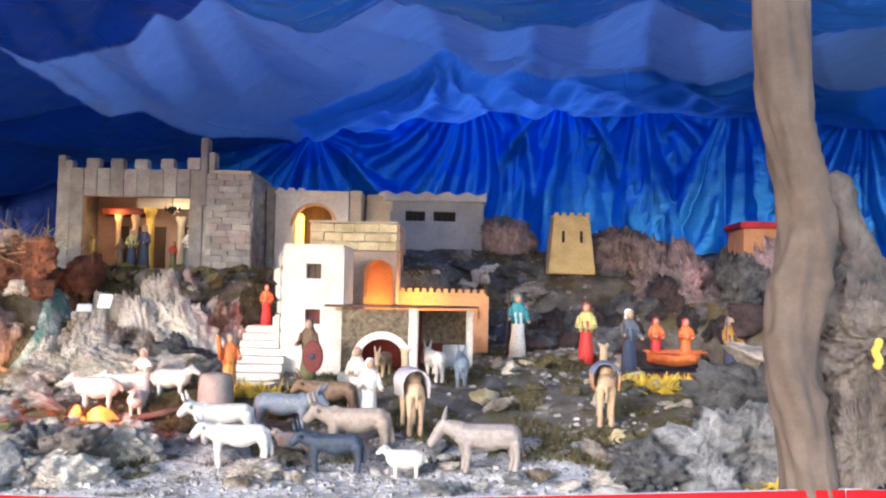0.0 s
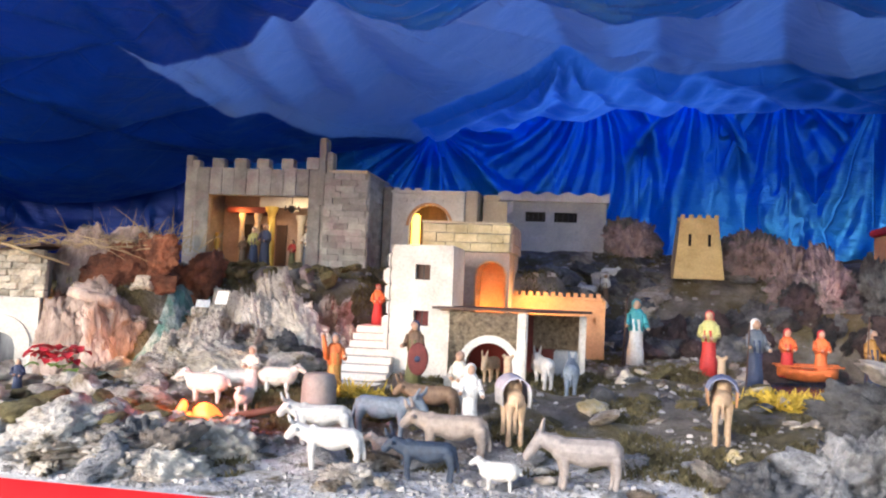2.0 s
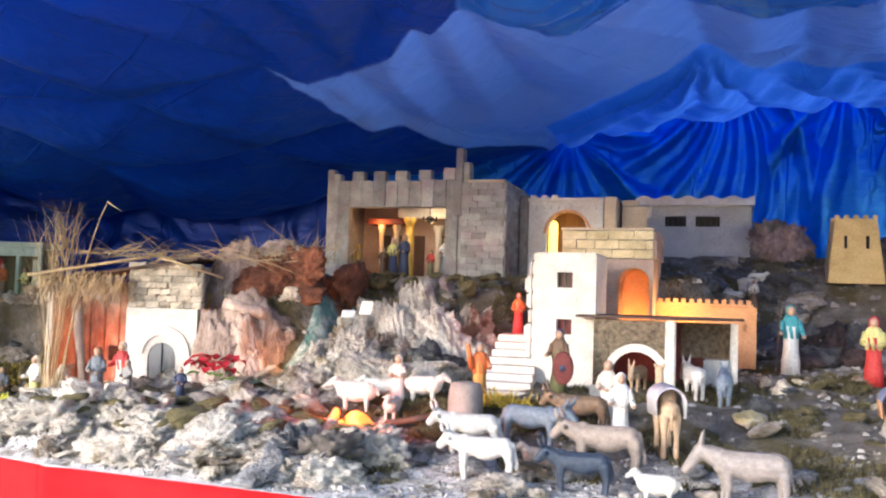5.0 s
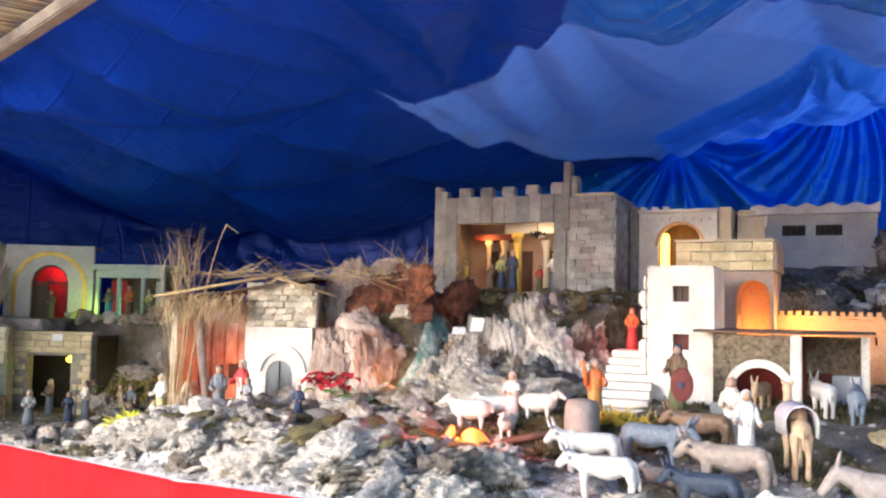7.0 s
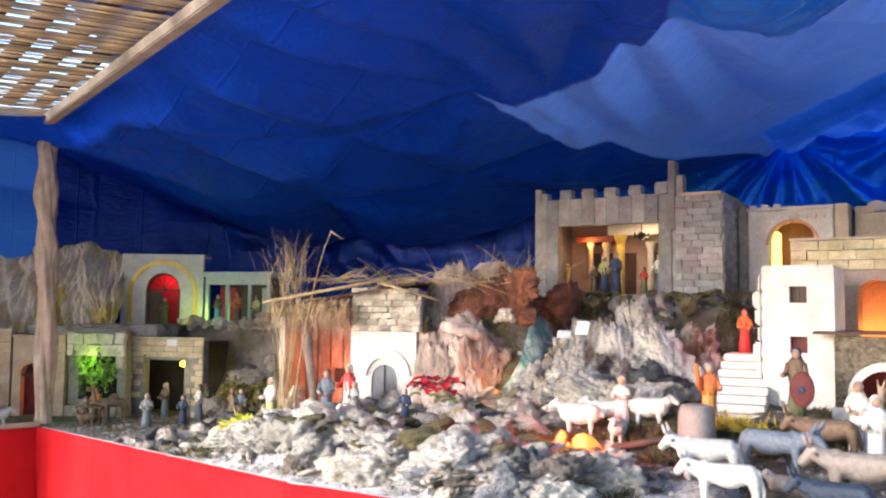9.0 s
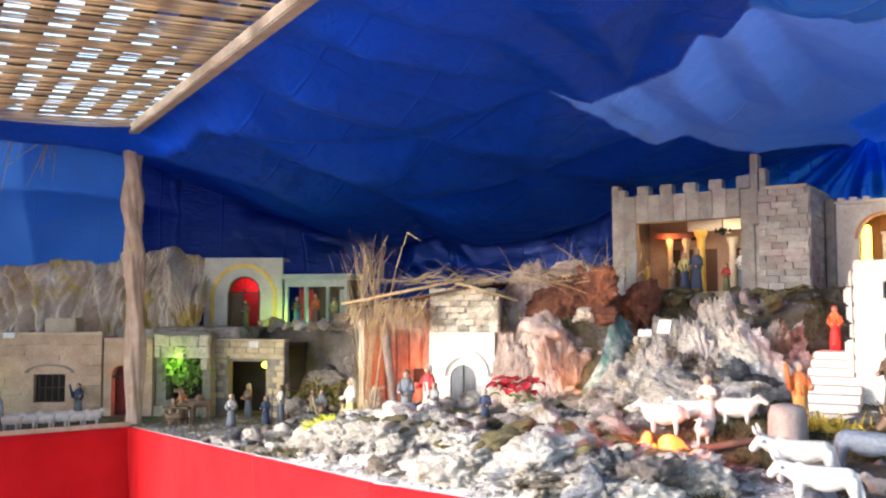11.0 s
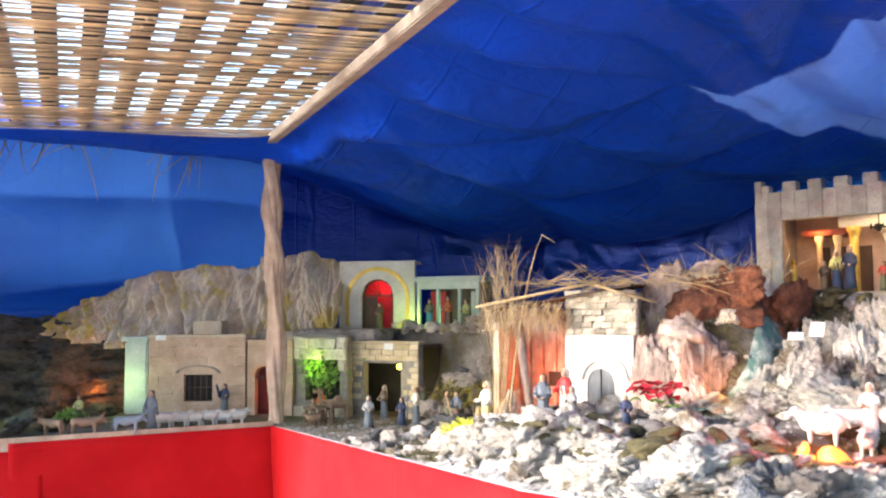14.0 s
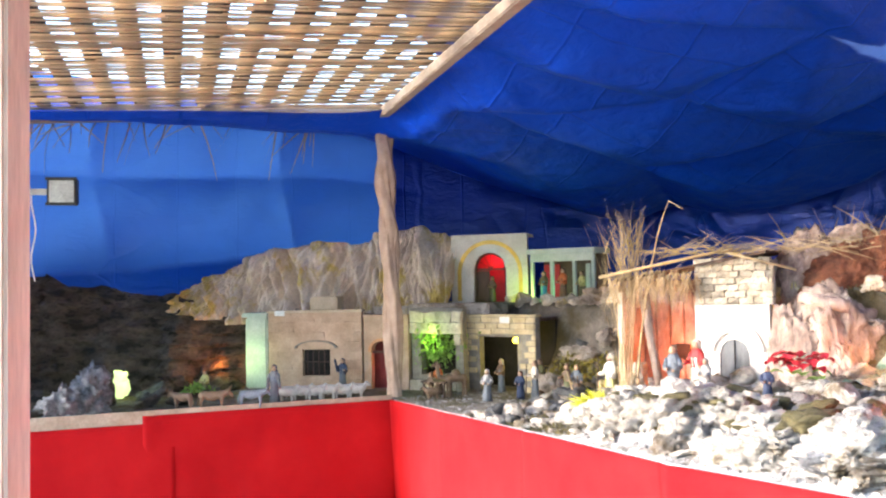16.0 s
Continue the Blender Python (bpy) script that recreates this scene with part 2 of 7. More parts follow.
M["red_paint"] = surface("red_paint", (0.35, 0.01, 0.015), (0.5, 0.02, 0.03), 0.6, 12, 90, 0.3, 0.003)
M["gold"] = surface("gold_paint", (0.5, 0.33, 0.06), (0.7, 0.5, 0.12), 0.45, 12, 90, 0.3, 0.003, metal=0.5)
M["green_white"] = surface("pale_green_paint", (0.42, 0.5, 0.44), (0.56, 0.62, 0.56), 0.8, 12, 90, 0.3, 0.003)
M["water"] = surface("painted_water", (0.1, 0.2, 0.17), (0.66, 0.74, 0.68), 0.35, 14, 70, 0.9, 0.02, (0.13, 0.3, 0.25), 9, (0.48, 0.6))
M["blue_water"] = surface("dark_blue_film", (0.006, 0.016, 0.04), (0.015, 0.035, 0.08), 0.25, 9, 60, 0.4, 0.006)
M["concrete"] = surface("concrete_paving", (0.24, 0.235, 0.22), (0.36, 0.35, 0.33), 0.9, 2, 60, 0.4, 0.004)
M["card"] = surface("white_card", (0.72, 0.72, 0.7), (0.8, 0.8, 0.78), 0.8, 12, 90, 0.1, 0.001)
M["black"] = surface("black_metal", (0.01, 0.01, 0.01), (0.03, 0.03, 0.03), 0.5, 12, 90, 0.2, 0.001)
M["steel"] = surface("grey_metal", (0.3, 0.3, 0.3), (0.45, 0.45, 0.45), 0.35, 12, 90, 0.2, 0.001, metal=0.8)


# ---- mesh helpers ----
def thing(name, p=(0, 0, 0), rz=0, label="", category="", group="", kind=""):
    ob = new(name)
    ob.empty_display_size = 0.05
    ob.matrix_world = pose(*p, 0, 0, rz)
    return tagged(ob, label, category, group, kind)


def mesh_of(name, bm, mats, smooth=False):
    bmesh.ops.recalc_face_normals(bm, faces=bm.faces)
    me = bpy.data.meshes.new(name)
    if smooth:
        for f in bm.faces:
            f.smooth = True
    bm.to_mesh(me)
    bm.free()
    for m in (mats if isinstance(mats, (list, tuple)) else [mats]):
        me.materials.append(m)
    return me


def part(name, bm, material, parent, label="", smooth=False):
    ob = new(name, mesh_of(name, bm, material, smooth))
    ob.parent = parent
    return tagged(ob, label)


def single(name, bm, material, p, rz, label, category, group="", smooth=True, kind=""):
    ob = new(name, mesh_of(name, bm, material, smooth))
    ob.matrix_world = pose(*p, 0, 0, rz)
    return tagged(ob, label, category, group, kind)


def hexa(bm, lo, hi, mat=0):
    """A solid from four bottom and four top corners."""
    v = [bm.verts.new(p) for p in (*lo, *hi)]
    for q in ((3, 2, 1, 0), (4, 5, 6, 7), (0, 1, 5, 4), (1, 2, 6, 5), (2, 3, 7, 6), (3, 0, 4, 7)):
        bm.faces.new([v[i] for i in q]).material_index = mat
    return v


def box(bm, x0, x1, y0, y1, z0, z1, mat=0):
    return hexa(bm, [(x0, y0, z0), (x1, y0, z0), (x1, y1, z0), (x0, y1, z0)], [(x0, y0, z1), (x1, y0, z1), (x1, y1, z1), (x0, y1, z1)], mat)


def boxed(*dims, bevel=0.0):
    bm = bmesh.new()
    box(bm, *dims)
    if bevel:
        bmesh.ops.bevel(bm, geom=bm.edges[:], offset=bevel, segments=2, affect="EDGES")
    return bm


def wall_bm(w, h, t, openings=(), jag=0.0, seed=0):
    """A wall from x = 0 to w, y = 0 to t, z = 0 to h. Openings: x0, x1, z0, z1, arched."""
    bm = bmesh.new()
    rng = random.Random(seed)
    x = 0
    for x0, x1, z0, z1, arched in sorted(openings):
        if x0 > x:
            box(bm, x, x0, 0, t, 0, h)
        if z0 > 0:
            box(bm, x0, x1, 0, t, 0, z0)
        n = 14 if arched else 1
        r = (x1 - x0) / 2
        for k in range(n):
            a, b = x0 + (x1 - x0) * k / n, x0 + (x1 - x0) * (k + 1) / n
            if arched:
                za, zb = [z1 - r + math.sqrt(max(0, r * r - (q - x0 - r) ** 2)) for q in (a, b)]
            else:
                za = zb = z1
            hexa(bm, [(a, 0, za), (b, 0, zb), (b, t, zb), (a, t, za)], [(a, 0, h), (b, 0, h), (b, t, h), (a, t, h)])
        x = x1
    if x < w:
        box(bm, x, w, 0, t, 0, h)
    bmesh.ops.remove_doubles(bm, verts=bm.verts, dist=1e-5)
    if jag:
        for v in bm.verts:
            v.co += Vector((rng.uniform(-jag, jag), 0, rng.uniform(-jag, jag)))
    return bm


def arch_ring(r, t, depth, legs=0.0, n=18):
    """A half ring standing on two legs, centred on x = 0."""
    bm = bmesh.new()
    pts = [(-1, 0, -legs)] if legs else []
    pts += [(math.cos(math.pi - math.pi * k / n), 1, math.sin(math.pi * k / n)) for k in range(n + 1)]
    pts += [(1, 0, -legs)] if legs else []
    rows = []
    for cx, curved, cz in pts:
        row = []
        for rad in (r, r + t):
            for y in (0, depth):
                row.append(bm.verts.new((cx * rad, y, cz * rad if curved else cz)))
        rows.append(row)
    for a, b in zip(rows, rows[1:]):
        for i, j in ((0, 1), (1, 3), (3, 2), (2, 0)):
            bm.faces.new((a[i], a[j], b[j], b[i]))
    for row in (rows[0], rows[-1]):
        bm.faces.new((row[0], row[1], row[3], row[2]))
    return bm


def tube(bm, p0, p1, r0, r1, n=8, mat=0, caps=True):
    p0, p1 = Vector(p0), Vector(p1)
    q = (p1 - p0).to_track_quat("Z", "Y")
    rings = []
    for p, r in ((p0, r0), (p1, r1)):
        rings.append([bm.verts.new(p + q @ Vector((r * math.cos(2 * math.pi * k / n), r * math.sin(2 * math.pi * k / n), 0))) for k in range(n)])
    for k in range(n):
        bm.faces.new((rings[0][k], rings[0][(k + 1) % n], rings[1][(k + 1) % n], rings[1][k])).material_index = mat
    if caps:
        for ring in rings:
            bm.faces.new(ring).material_index = mat


def ball(bm, p, r, sub=2, mat=0, scale=(1, 1, 1), rot=None):
    m = Matrix.Translation(p) @ (rot or Matrix.Identity(4)) @ Matrix.Diagonal((r * scale[0], r * scale[1], r * scale[2], 1))
    made = bmesh.ops.create_icosphere(bm, subdivisions=sub, radius=1, matrix=m)
    for f in {f for v in made["verts"] for f in v.link_faces}:
        f.material_index = mat


def lathe(bm, profile, n=14, flat=1.0, p=(0, 0, 0), mat=0, wave=0.0, waves=6):
    """Rings of radius r at height z, squeezed by flat along y, with folds."""
    rings = []
    for r, z in profile:
        ring = []
        for k in range(n):
            a = 2 * math.pi * k / n
            rr = r * (1 + wave * math.sin(a * waves + z * 9))
            ring.append(bm.verts.new((p[0] + rr * math.cos(a), p[1] + rr * flat * math.sin(a), p[2] + z)))
        rings.append(ring)
    for a, b in zip(rings, rings[1:]):
        for k in range(n):
            bm.faces.new((a[k], a[(k + 1) % n], b[(k + 1) % n], b[k])).material_index = mat
    for ring in (rings[0], rings[-1]):
        bm.faces.new(ring).material_index = mat


def fbm(p, octaves=4, gain=0.5):
    s, a = 0.0, 1.0
    p = Vector(p)
    for _ in range(octaves):
        s += a * noise.noise(p)
        p, a = p * 2.03, a * gain
    return s


def smooth(e0, e1, v):
    t = min(1, max(0, (v - e0) / (e1 - e0)))
    return t * t * (3 - 2 * t)


# ---- the lie of the land on the stage ----
HILLS = [  # centre, half sizes, height of the top, width of the slope
    (-2.05, 5.75, 0.72, 0.95, 1.54, 0.42),
    (-1.05, 5.95, 0.8, 0.75, 1.62, 0.22),
    (0.15, 7.72, 2.3, 0.75, 1.84, 1.15),
    (-2.75, 4.75, 0.5, 0.5, 1.45, 0.2),
    (-5.4, 5.6, 1.5, 1.0, 1.36, 0.12),
    (-7.6, 4.3, 1.2, 0.9, 1.3, 0.3),
    (-4.1, 5.75, 0.75, 0.9, 1.3, 0.4),
    (2.6, 6.5, 1.4, 1.0, 1.45, 0.7),
]


def ground_z(x, y):
    base = 0.74 + 0.17 * smooth(-4.4, -2.2, x) + 0.075 * max(0, y - 2.6) * smooth(-3.6, -1.5, x)
    base += 0.05 * smooth(-4.2, -3.2, x) * smooth(3.0, 3.8, y)
    bank = y - front_y(x)[0]
    base += 0.05 * smooth(0.05, 0.2, bank) * (1 - smooth(0.4, 0.75, bank)) * smooth(-3.3, -2.7, x) * (1 - smooth(-1.5, -1.15, x))
    z = base
    for cx, cy, rx, ry, top, soft in HILLS:
        d = math.hypot(max(0, abs(x - cx) - rx * 0.7), max(0, abs(y - cy) - ry * 0.7)) - 0.3 * min(rx, ry)
        z = max(z, base + (top - base) * (1 - smooth(0, soft, d)))
    pond = math.hypot((x - 1.28) / 0.5, (y - 4.75) / 0.85)
    return z - (z - min(z, 1.02)) * (1 - smooth(0.75, 1.1, pond))


def relief(x, y, edge=1.0):
    amp = 0.03 * smooth(0, 0.25, edge) * (0.3 + 0.7 * smooth(-4.6, -3.4, x))
    return amp * fbm((x * 2.7, y * 2.7, 3), 5, 0.6) + 0.35 * amp * abs(fbm((x * 11, y * 11, 7), 3))


def at(x, y, up=0.0):
    """A place on the stage's ground."""
    edge = y - front_y(x)[0]
    return (x, y, ground_z(x, y) + relief(x, y, edge) + up)


FRONT = [(-6.2, 0.5, 0.73), (-5.27, 3.4, 0.73), (-2.14, 2.36, 0.91), (-0.6, 2.32, 0.925), (1.0, 2.45, 0.98), (4.2, 2.6, 0.98)]


def front_y(x):
    """Where the stage's front edge runs, and its height."""
    if x < -5.27:
        return max(0.5, 3.4 + 3.118 * (x + 5.27)), 0.73
    for (xa, ya, za), (xb, yb, zb) in zip(FRONT[1:], FRONT[2:]):
        if x <= xb:
            k = max(0, (x - xa) / (xb - xa))
            return ya + (yb - ya) * k, za + (zb - za) * k
    return FRONT[-1][1], FRONT[-1][2]


# ---- floor and outside ground ----
bm = bmesh.new()
bmesh.ops.create_grid(bm, x_segments=8, y_segments=8, size=400)
g = single("ground", bm, M["concrete"], (0, 0, 0), 0, "grey concrete paving round the display", "ground", smooth=False, kind="structure")

# the stage's relief, one sheet
bm = bmesh.new()
NX, NY = 300, 190
dust = bm.verts.layers.float.new("dust")
cols = []
for i in range(NX + 1):
    x = -8.6 + 13.0 * i / NX
    col = []
    for j in range(NY + 1):
        v = j / NY
        y0 = front_y(x)[0] + 0.015
        y = y0 + (8.2 - y0) * v
        z = ground_z(x, y)
        z += relief(x, y, y - y0)
        if j == 0:
            z = min(z, front_y(x)[1] - 0.01)
        vert = bm.verts.new((x, y, z))
        vert[dust] = (1 - smooth(0.45, 0.8, y - y0 + 0.2 * fbm((x * 2, y * 2, 9), 2))) * smooth(-3.6, -3.0, x) * (1 - 0.6 * smooth(0.3, 0.8, x))
        col.append(vert)
    cols.append(col)
for a, b in zip(cols, cols[1:]):
    for j in range(NY):
        bm.faces.new((a[j], b[j], b[j + 1], a[j + 1]))
single("stage_ground", bm, M["ground"], (0, 0, 0), 0, "mossy earth and gravel ground of the nativity landscape", "ground", kind="structure")


# red cloth round the stage, hung from a board
def drape(name, pts, seed, label):
    cloth = thing(name, (0, 0, 0), 0, label, "cloth")
    run = 0.0
    for (xa, ya, za), (xb, yb, zb) in zip(pts, pts[1:]):
        d = math.hypot(xb - xa, yb - ya)
        nx, ny = (yb - ya) / d, -(xb - xa) / d
        count = max(1, round(d / 1.3))
        for c in range(count):
            bm = bmesh.new()
            cols = []
            n = int(d / count / 0.03)
            for k in range(n + 1):
                s = (c + k / n) / count
                x, y, z = xa + (xb - xa) * s, ya + (yb - ya) * s, za + (zb - za) * s
                col = []
                for j in range(15):
                    h = j / 14
                    fold = (0.012 + 0.035 * h) * fbm(((run + d * s) * 1.9, h * 0.7, seed), 3) * smooth(0, 0.25, h)
                    seam = 0.012 * math.exp(-((k / n - 0.02) / 0.03) ** 2)
                    o = fold + seam + 0.012
                    col.append(bm.verts.new((x + nx * o, y + ny * o, z - h * (z - 0.004))))
                cols.append(col)
            for a, b in zip(cols, cols[1:]):
                for j in range(14):
                    bm.faces.new((a[j], b[j], b[j + 1], a[j + 1]))
            part("cloth_panel", bm, M["red_cloth"], cloth, smooth=True).modifiers.new("thick", "SOLIDIFY").thickness = 0.003
        run += d
    return cloth


drape("red_drape", FRONT[1:5] + [(1.12, 2.46, 0.98)], 2.0, "red cloth hung along the front of the stage")
drape("red_drape", [(-5.78, 1.85, 0.73), FRONT[1]], 5.0, "red cloth hung along the side of the stage")
drape("red_drape", [(-6.21, 0.5, 0.68), (-5.72, 2.03, 0.68)], 8.0, "red cloth hung below a bare wooden ledge")

for k, ((xa, ya, za), (xb, yb, zb)) in enumerate(zip(FRONT, FRONT[1:])):
    d = math.hypot(xb - xa, yb - ya)
    bm = bmesh.new()
    box(bm, 0, d, 0.004, 0.018, -0.14, -0.004 if k else 0.03)
    ob = single("stage_edge_board", bm, M["card" if k else "wood"], (xa, ya, za), math.degrees(math.atan2(yb - ya, xb - xa)), "pale board along the edge of the stage", "board", smooth=False)
    ob.rotation_euler[1] = -math.atan2(zb - za, d)

# ---- blue tarpaulin: sagging ceiling, hanging back ----
BACK = [(-6.3, 0.7, 3.0, 0.5), (-8.3, 1.2, 3.35, 0.5), (-8.0, 4.2, 3.2, 0.9), (-6.3, 6.1, 2.3, 1.2), (-4.2, 6.6, 2.25, 1.2), (-2.4, 7.0, 2.7, 1.3),
        (-1.0, 7.8, 3.2, 1.5), (0.6, 8.0, 3.4, 1.6), (2.2, 7.6, 3.32, 1.6), (3.4, 6.9, 3.05, 1.3), (4.3, 6.0, 2.95, 1.0)]
FORE = [(-5.98, 0.65, 2.56), (-5.54, 1.95, 2.63), (-5.12, 3.24, 2.7), (-4.2, 2.99, 2.74), (-2.9, 2.52, 2.74), (-1.6, 2.15, 2.8), (-0.3, 2.15, 2.85),
        (1.0, 2.2, 2.85), (2.0, 2.2, 2.85), (3.0, 2.2, 2.85), (4.3, 2.2, 2.85)]


def along(pts, u):
    """A point on a smooth curve through pts, u from 0 to 1."""
    s = u * (len(pts) - 1)
    i = min(len(pts) - 2, int(s))
    f = s - i
    p = [pts[max(0, min(len(pts) - 1, i + k))] for k in (-1, 0, 1, 2)]
    return [0.5 * (2 * b + (c - a) * f + (2 * a - 5 * b + 4 * c - d) * f * f + (3 * b - a - 3 * c + d) * f ** 3) for a, b, c, d in zip(*p)]


# the pale lining, the satin drawn up to the sky, and the taut lines where strings hold the cloth
PALE = [(-2.29, 3.8), (-2.04, 4.21), (-1.5, 3.8), (-1.23, 3.68), (-0.92, 4.08), (-0.47, 3.95), (0.25, 4.31), (0.78, 4.1), (1.32, 4.41), (1.92, 4.35),
        (4.6, 4.3), (4.6, 8.8), (-1.5, 8.8), (-1.6, 6.5), (-2.1, 5.45), (-2.39, 5.0)]
SATIN = [(-1.45, 6.3), (-0.95, 5.85), (-0.28, 5.52), (0.0, 6.0), (0.4, 6.3), (1.2, 6.5), (2.4, 6.1), (4.6, 6.0), (4.6, 9), (-1.7, 9)]
STRIP = [(-1.23, 3.66), (-1.0, 3.2), (4.6, 3.2), (4.6, 4.28), (1.92, 4.33), (1.32, 4.38), (0.78, 4.08), (0.25, 4.28), (-0.47, 3.93), (-0.92, 4.06)]
CREASES = [((-1.23, 3.68), (-1.36, 5.4)), ((-0.3, 4.0), (-0.28, 5.55)), ((0.25, 4.31), (0.34, 6.1)), ((0.78, 4.1), (1.2, 6.44)), ((1.32, 4.41), (2.0, 6.2)), ((1.92, 4.35), (2.9, 6.0)),
           ((-2.04, 4.21), (-2.15, 5.3)), ((-1.5, 3.8), (-1.8, 5.3)), ((-1.23, 3.68), (-0.28, 5.55)), ((-0.28, 5.55), (1.2, 6.44)), ((-2.04, 4.21), (-1.42, 3.24)), ((-1.42, 3.24), (-1.2, 2.3)),
           ((-2.29, 3.78), (-2.21, 3.13)), ((-2.21, 3.13), (-2.5, 2.5)), ((-2.04, 4.21), (-1.85, 2.4)), ((-2.29, 3.8), (-3.3, 4.0)), ((-3.3, 4.0), (-4.4, 3.5)), ((-2.4, 5.0), (-3.2, 5.2)), ((-3.2, 5.2), (-4.4, 5.0)),
           ((-2.29, 3.8), (-2.95, 2.6)), ((-1.23, 3.68), (-1.0, 2.3)), ((-3.2, 5.2), (-3.3, 4.0)), ((-3.3, 4.0), (-3.6, 2.9)), ((-4.4, 5.0), (-4.4, 3.5)), ((-0.47, 3.95), (-0.3, 2.3)), ((0.78, 4.1), (0.9, 2.3)),
           ((-2.39, 5.0), (-2.29, 3.8)), ((-3.2, 5.2), (-3.0, 6.6)), ((-4.4, 5.0), (-5.0, 6.2)), ((-5.4, 4.2), (-6.6, 4.6))]


def off_line(P, a, b):
    a, b = np.array(a), np.array(b)
    d = b - a
    f = np.clip(((P - a) @ d) / (d @ d), 0, 1)
    return np.linalg.norm(P - a - f[:, None] * d, axis=1)


def in_sheet(P, poly):
    """How far inside a sheet's outline each place is, negative outside."""
    dist = np.full(len(P), 99.0)
    inside = np.zeros(len(P), bool)
    for a, b in zip(poly, poly[1:] + poly[:1]):
        dist = np.minimum(dist, off_line(P, a, b))
        cross = (a[1] > P[:, 1]) != (b[1] > P[:, 1])
        inside ^= cross & (P[:, 0] < (b[0] - a[0]) * (P[:, 1] - a[1]) / ((b[1] - a[1]) or 1e-9) + a[0])
    return np.where(inside, dist, -dist)


bm = bmesh.new()
NU, NV = 460, 190
layer = bm.verts.layers.float.new("lining")
sheen = bm.verts.layers.float.new("satin")
base = []
for i in range(NU + 1):
    f, b = along(FORE, i / NU), along(BACK, i / NU)
    for j in range(NV + 1):
        v = j / NV
        base.append([f[k] + (b[k] - f[k]) * v for k in range(3)] + [v])
base = np.array(base)
wob = np.array([(0.03 * fbm((p[0] * 1.2, p[1] * 1.2, 3), 1), 0.03 * fbm((p[0] * 1.2, p[1] * 1.2, 6), 1)) for p in base])
flat = base[:, :2] + wob
taut = np.full(len(base), 0.75)
for a, b in CREASES:
    taut = np.minimum(taut, off_line(flat, a, b))
pale, shiny = in_sheet(flat, PALE), np.maximum(in_sheet(flat, SATIN), in_sheet(flat, STRIP))
verts = []
for p, d, e, g in zip(base, taut, pale, shiny):
    x, y, z, v = p
    free = smooth(0, 0.12, v) * (1 - smooth(0.92, 1, v)) * smooth(-6.6, -5.2, x)
    z -= free * (0.04 + 0.55 * d - 0.42 * d * d)
    z += free * (0.03 * abs(fbm((x * 2.6, y * 1.5, 5), 3)) + 0.012 * abs(fbm((x * 9 + y * 3, y * 5, 9), 2)))
    # the front sheet laps under the lining in a drooping hem
    z -= free * (0.06 * math.exp(e / 0.2) if e < 0 else 0.06 * (1 - smooth(0, 0.1, e)))
    if g > 0 and y > 5:
        fan = math.atan2(y - 5.5, x + 0.28)
        z -= free * smooth(0, 0.1, g) * (0.05 + 0.045 * math.sin(fan * 21 + 3 * fbm((x * 2, y * 2, 1), 2)))
    elif g > 0:
        z -= free * smooth(0, 0.15, g) * (0.05 + 0.03 * math.sin(y * 38 + 2.5 * math.sin(x * 2.4) + 3 * fbm((x * 2, y * 2, 2), 2)))
    vert = bm.verts.new((x, y, z))
    vert[layer], vert[sheen] = e, g
    verts.append(vert)
for i in range(NU):
    for j in range(NV):
        k = i * (NV + 1) + j
        bm.faces.new((verts[k], verts[k + NV + 1], verts[k + NV + 2], verts[k + 1]))
single("tarpaulin_ceiling", bm, M["tarp"], (0, 0, 0), 0, "sagging royal blue tarpaulin stretched as a sky", "tarpaulin", kind="structure")

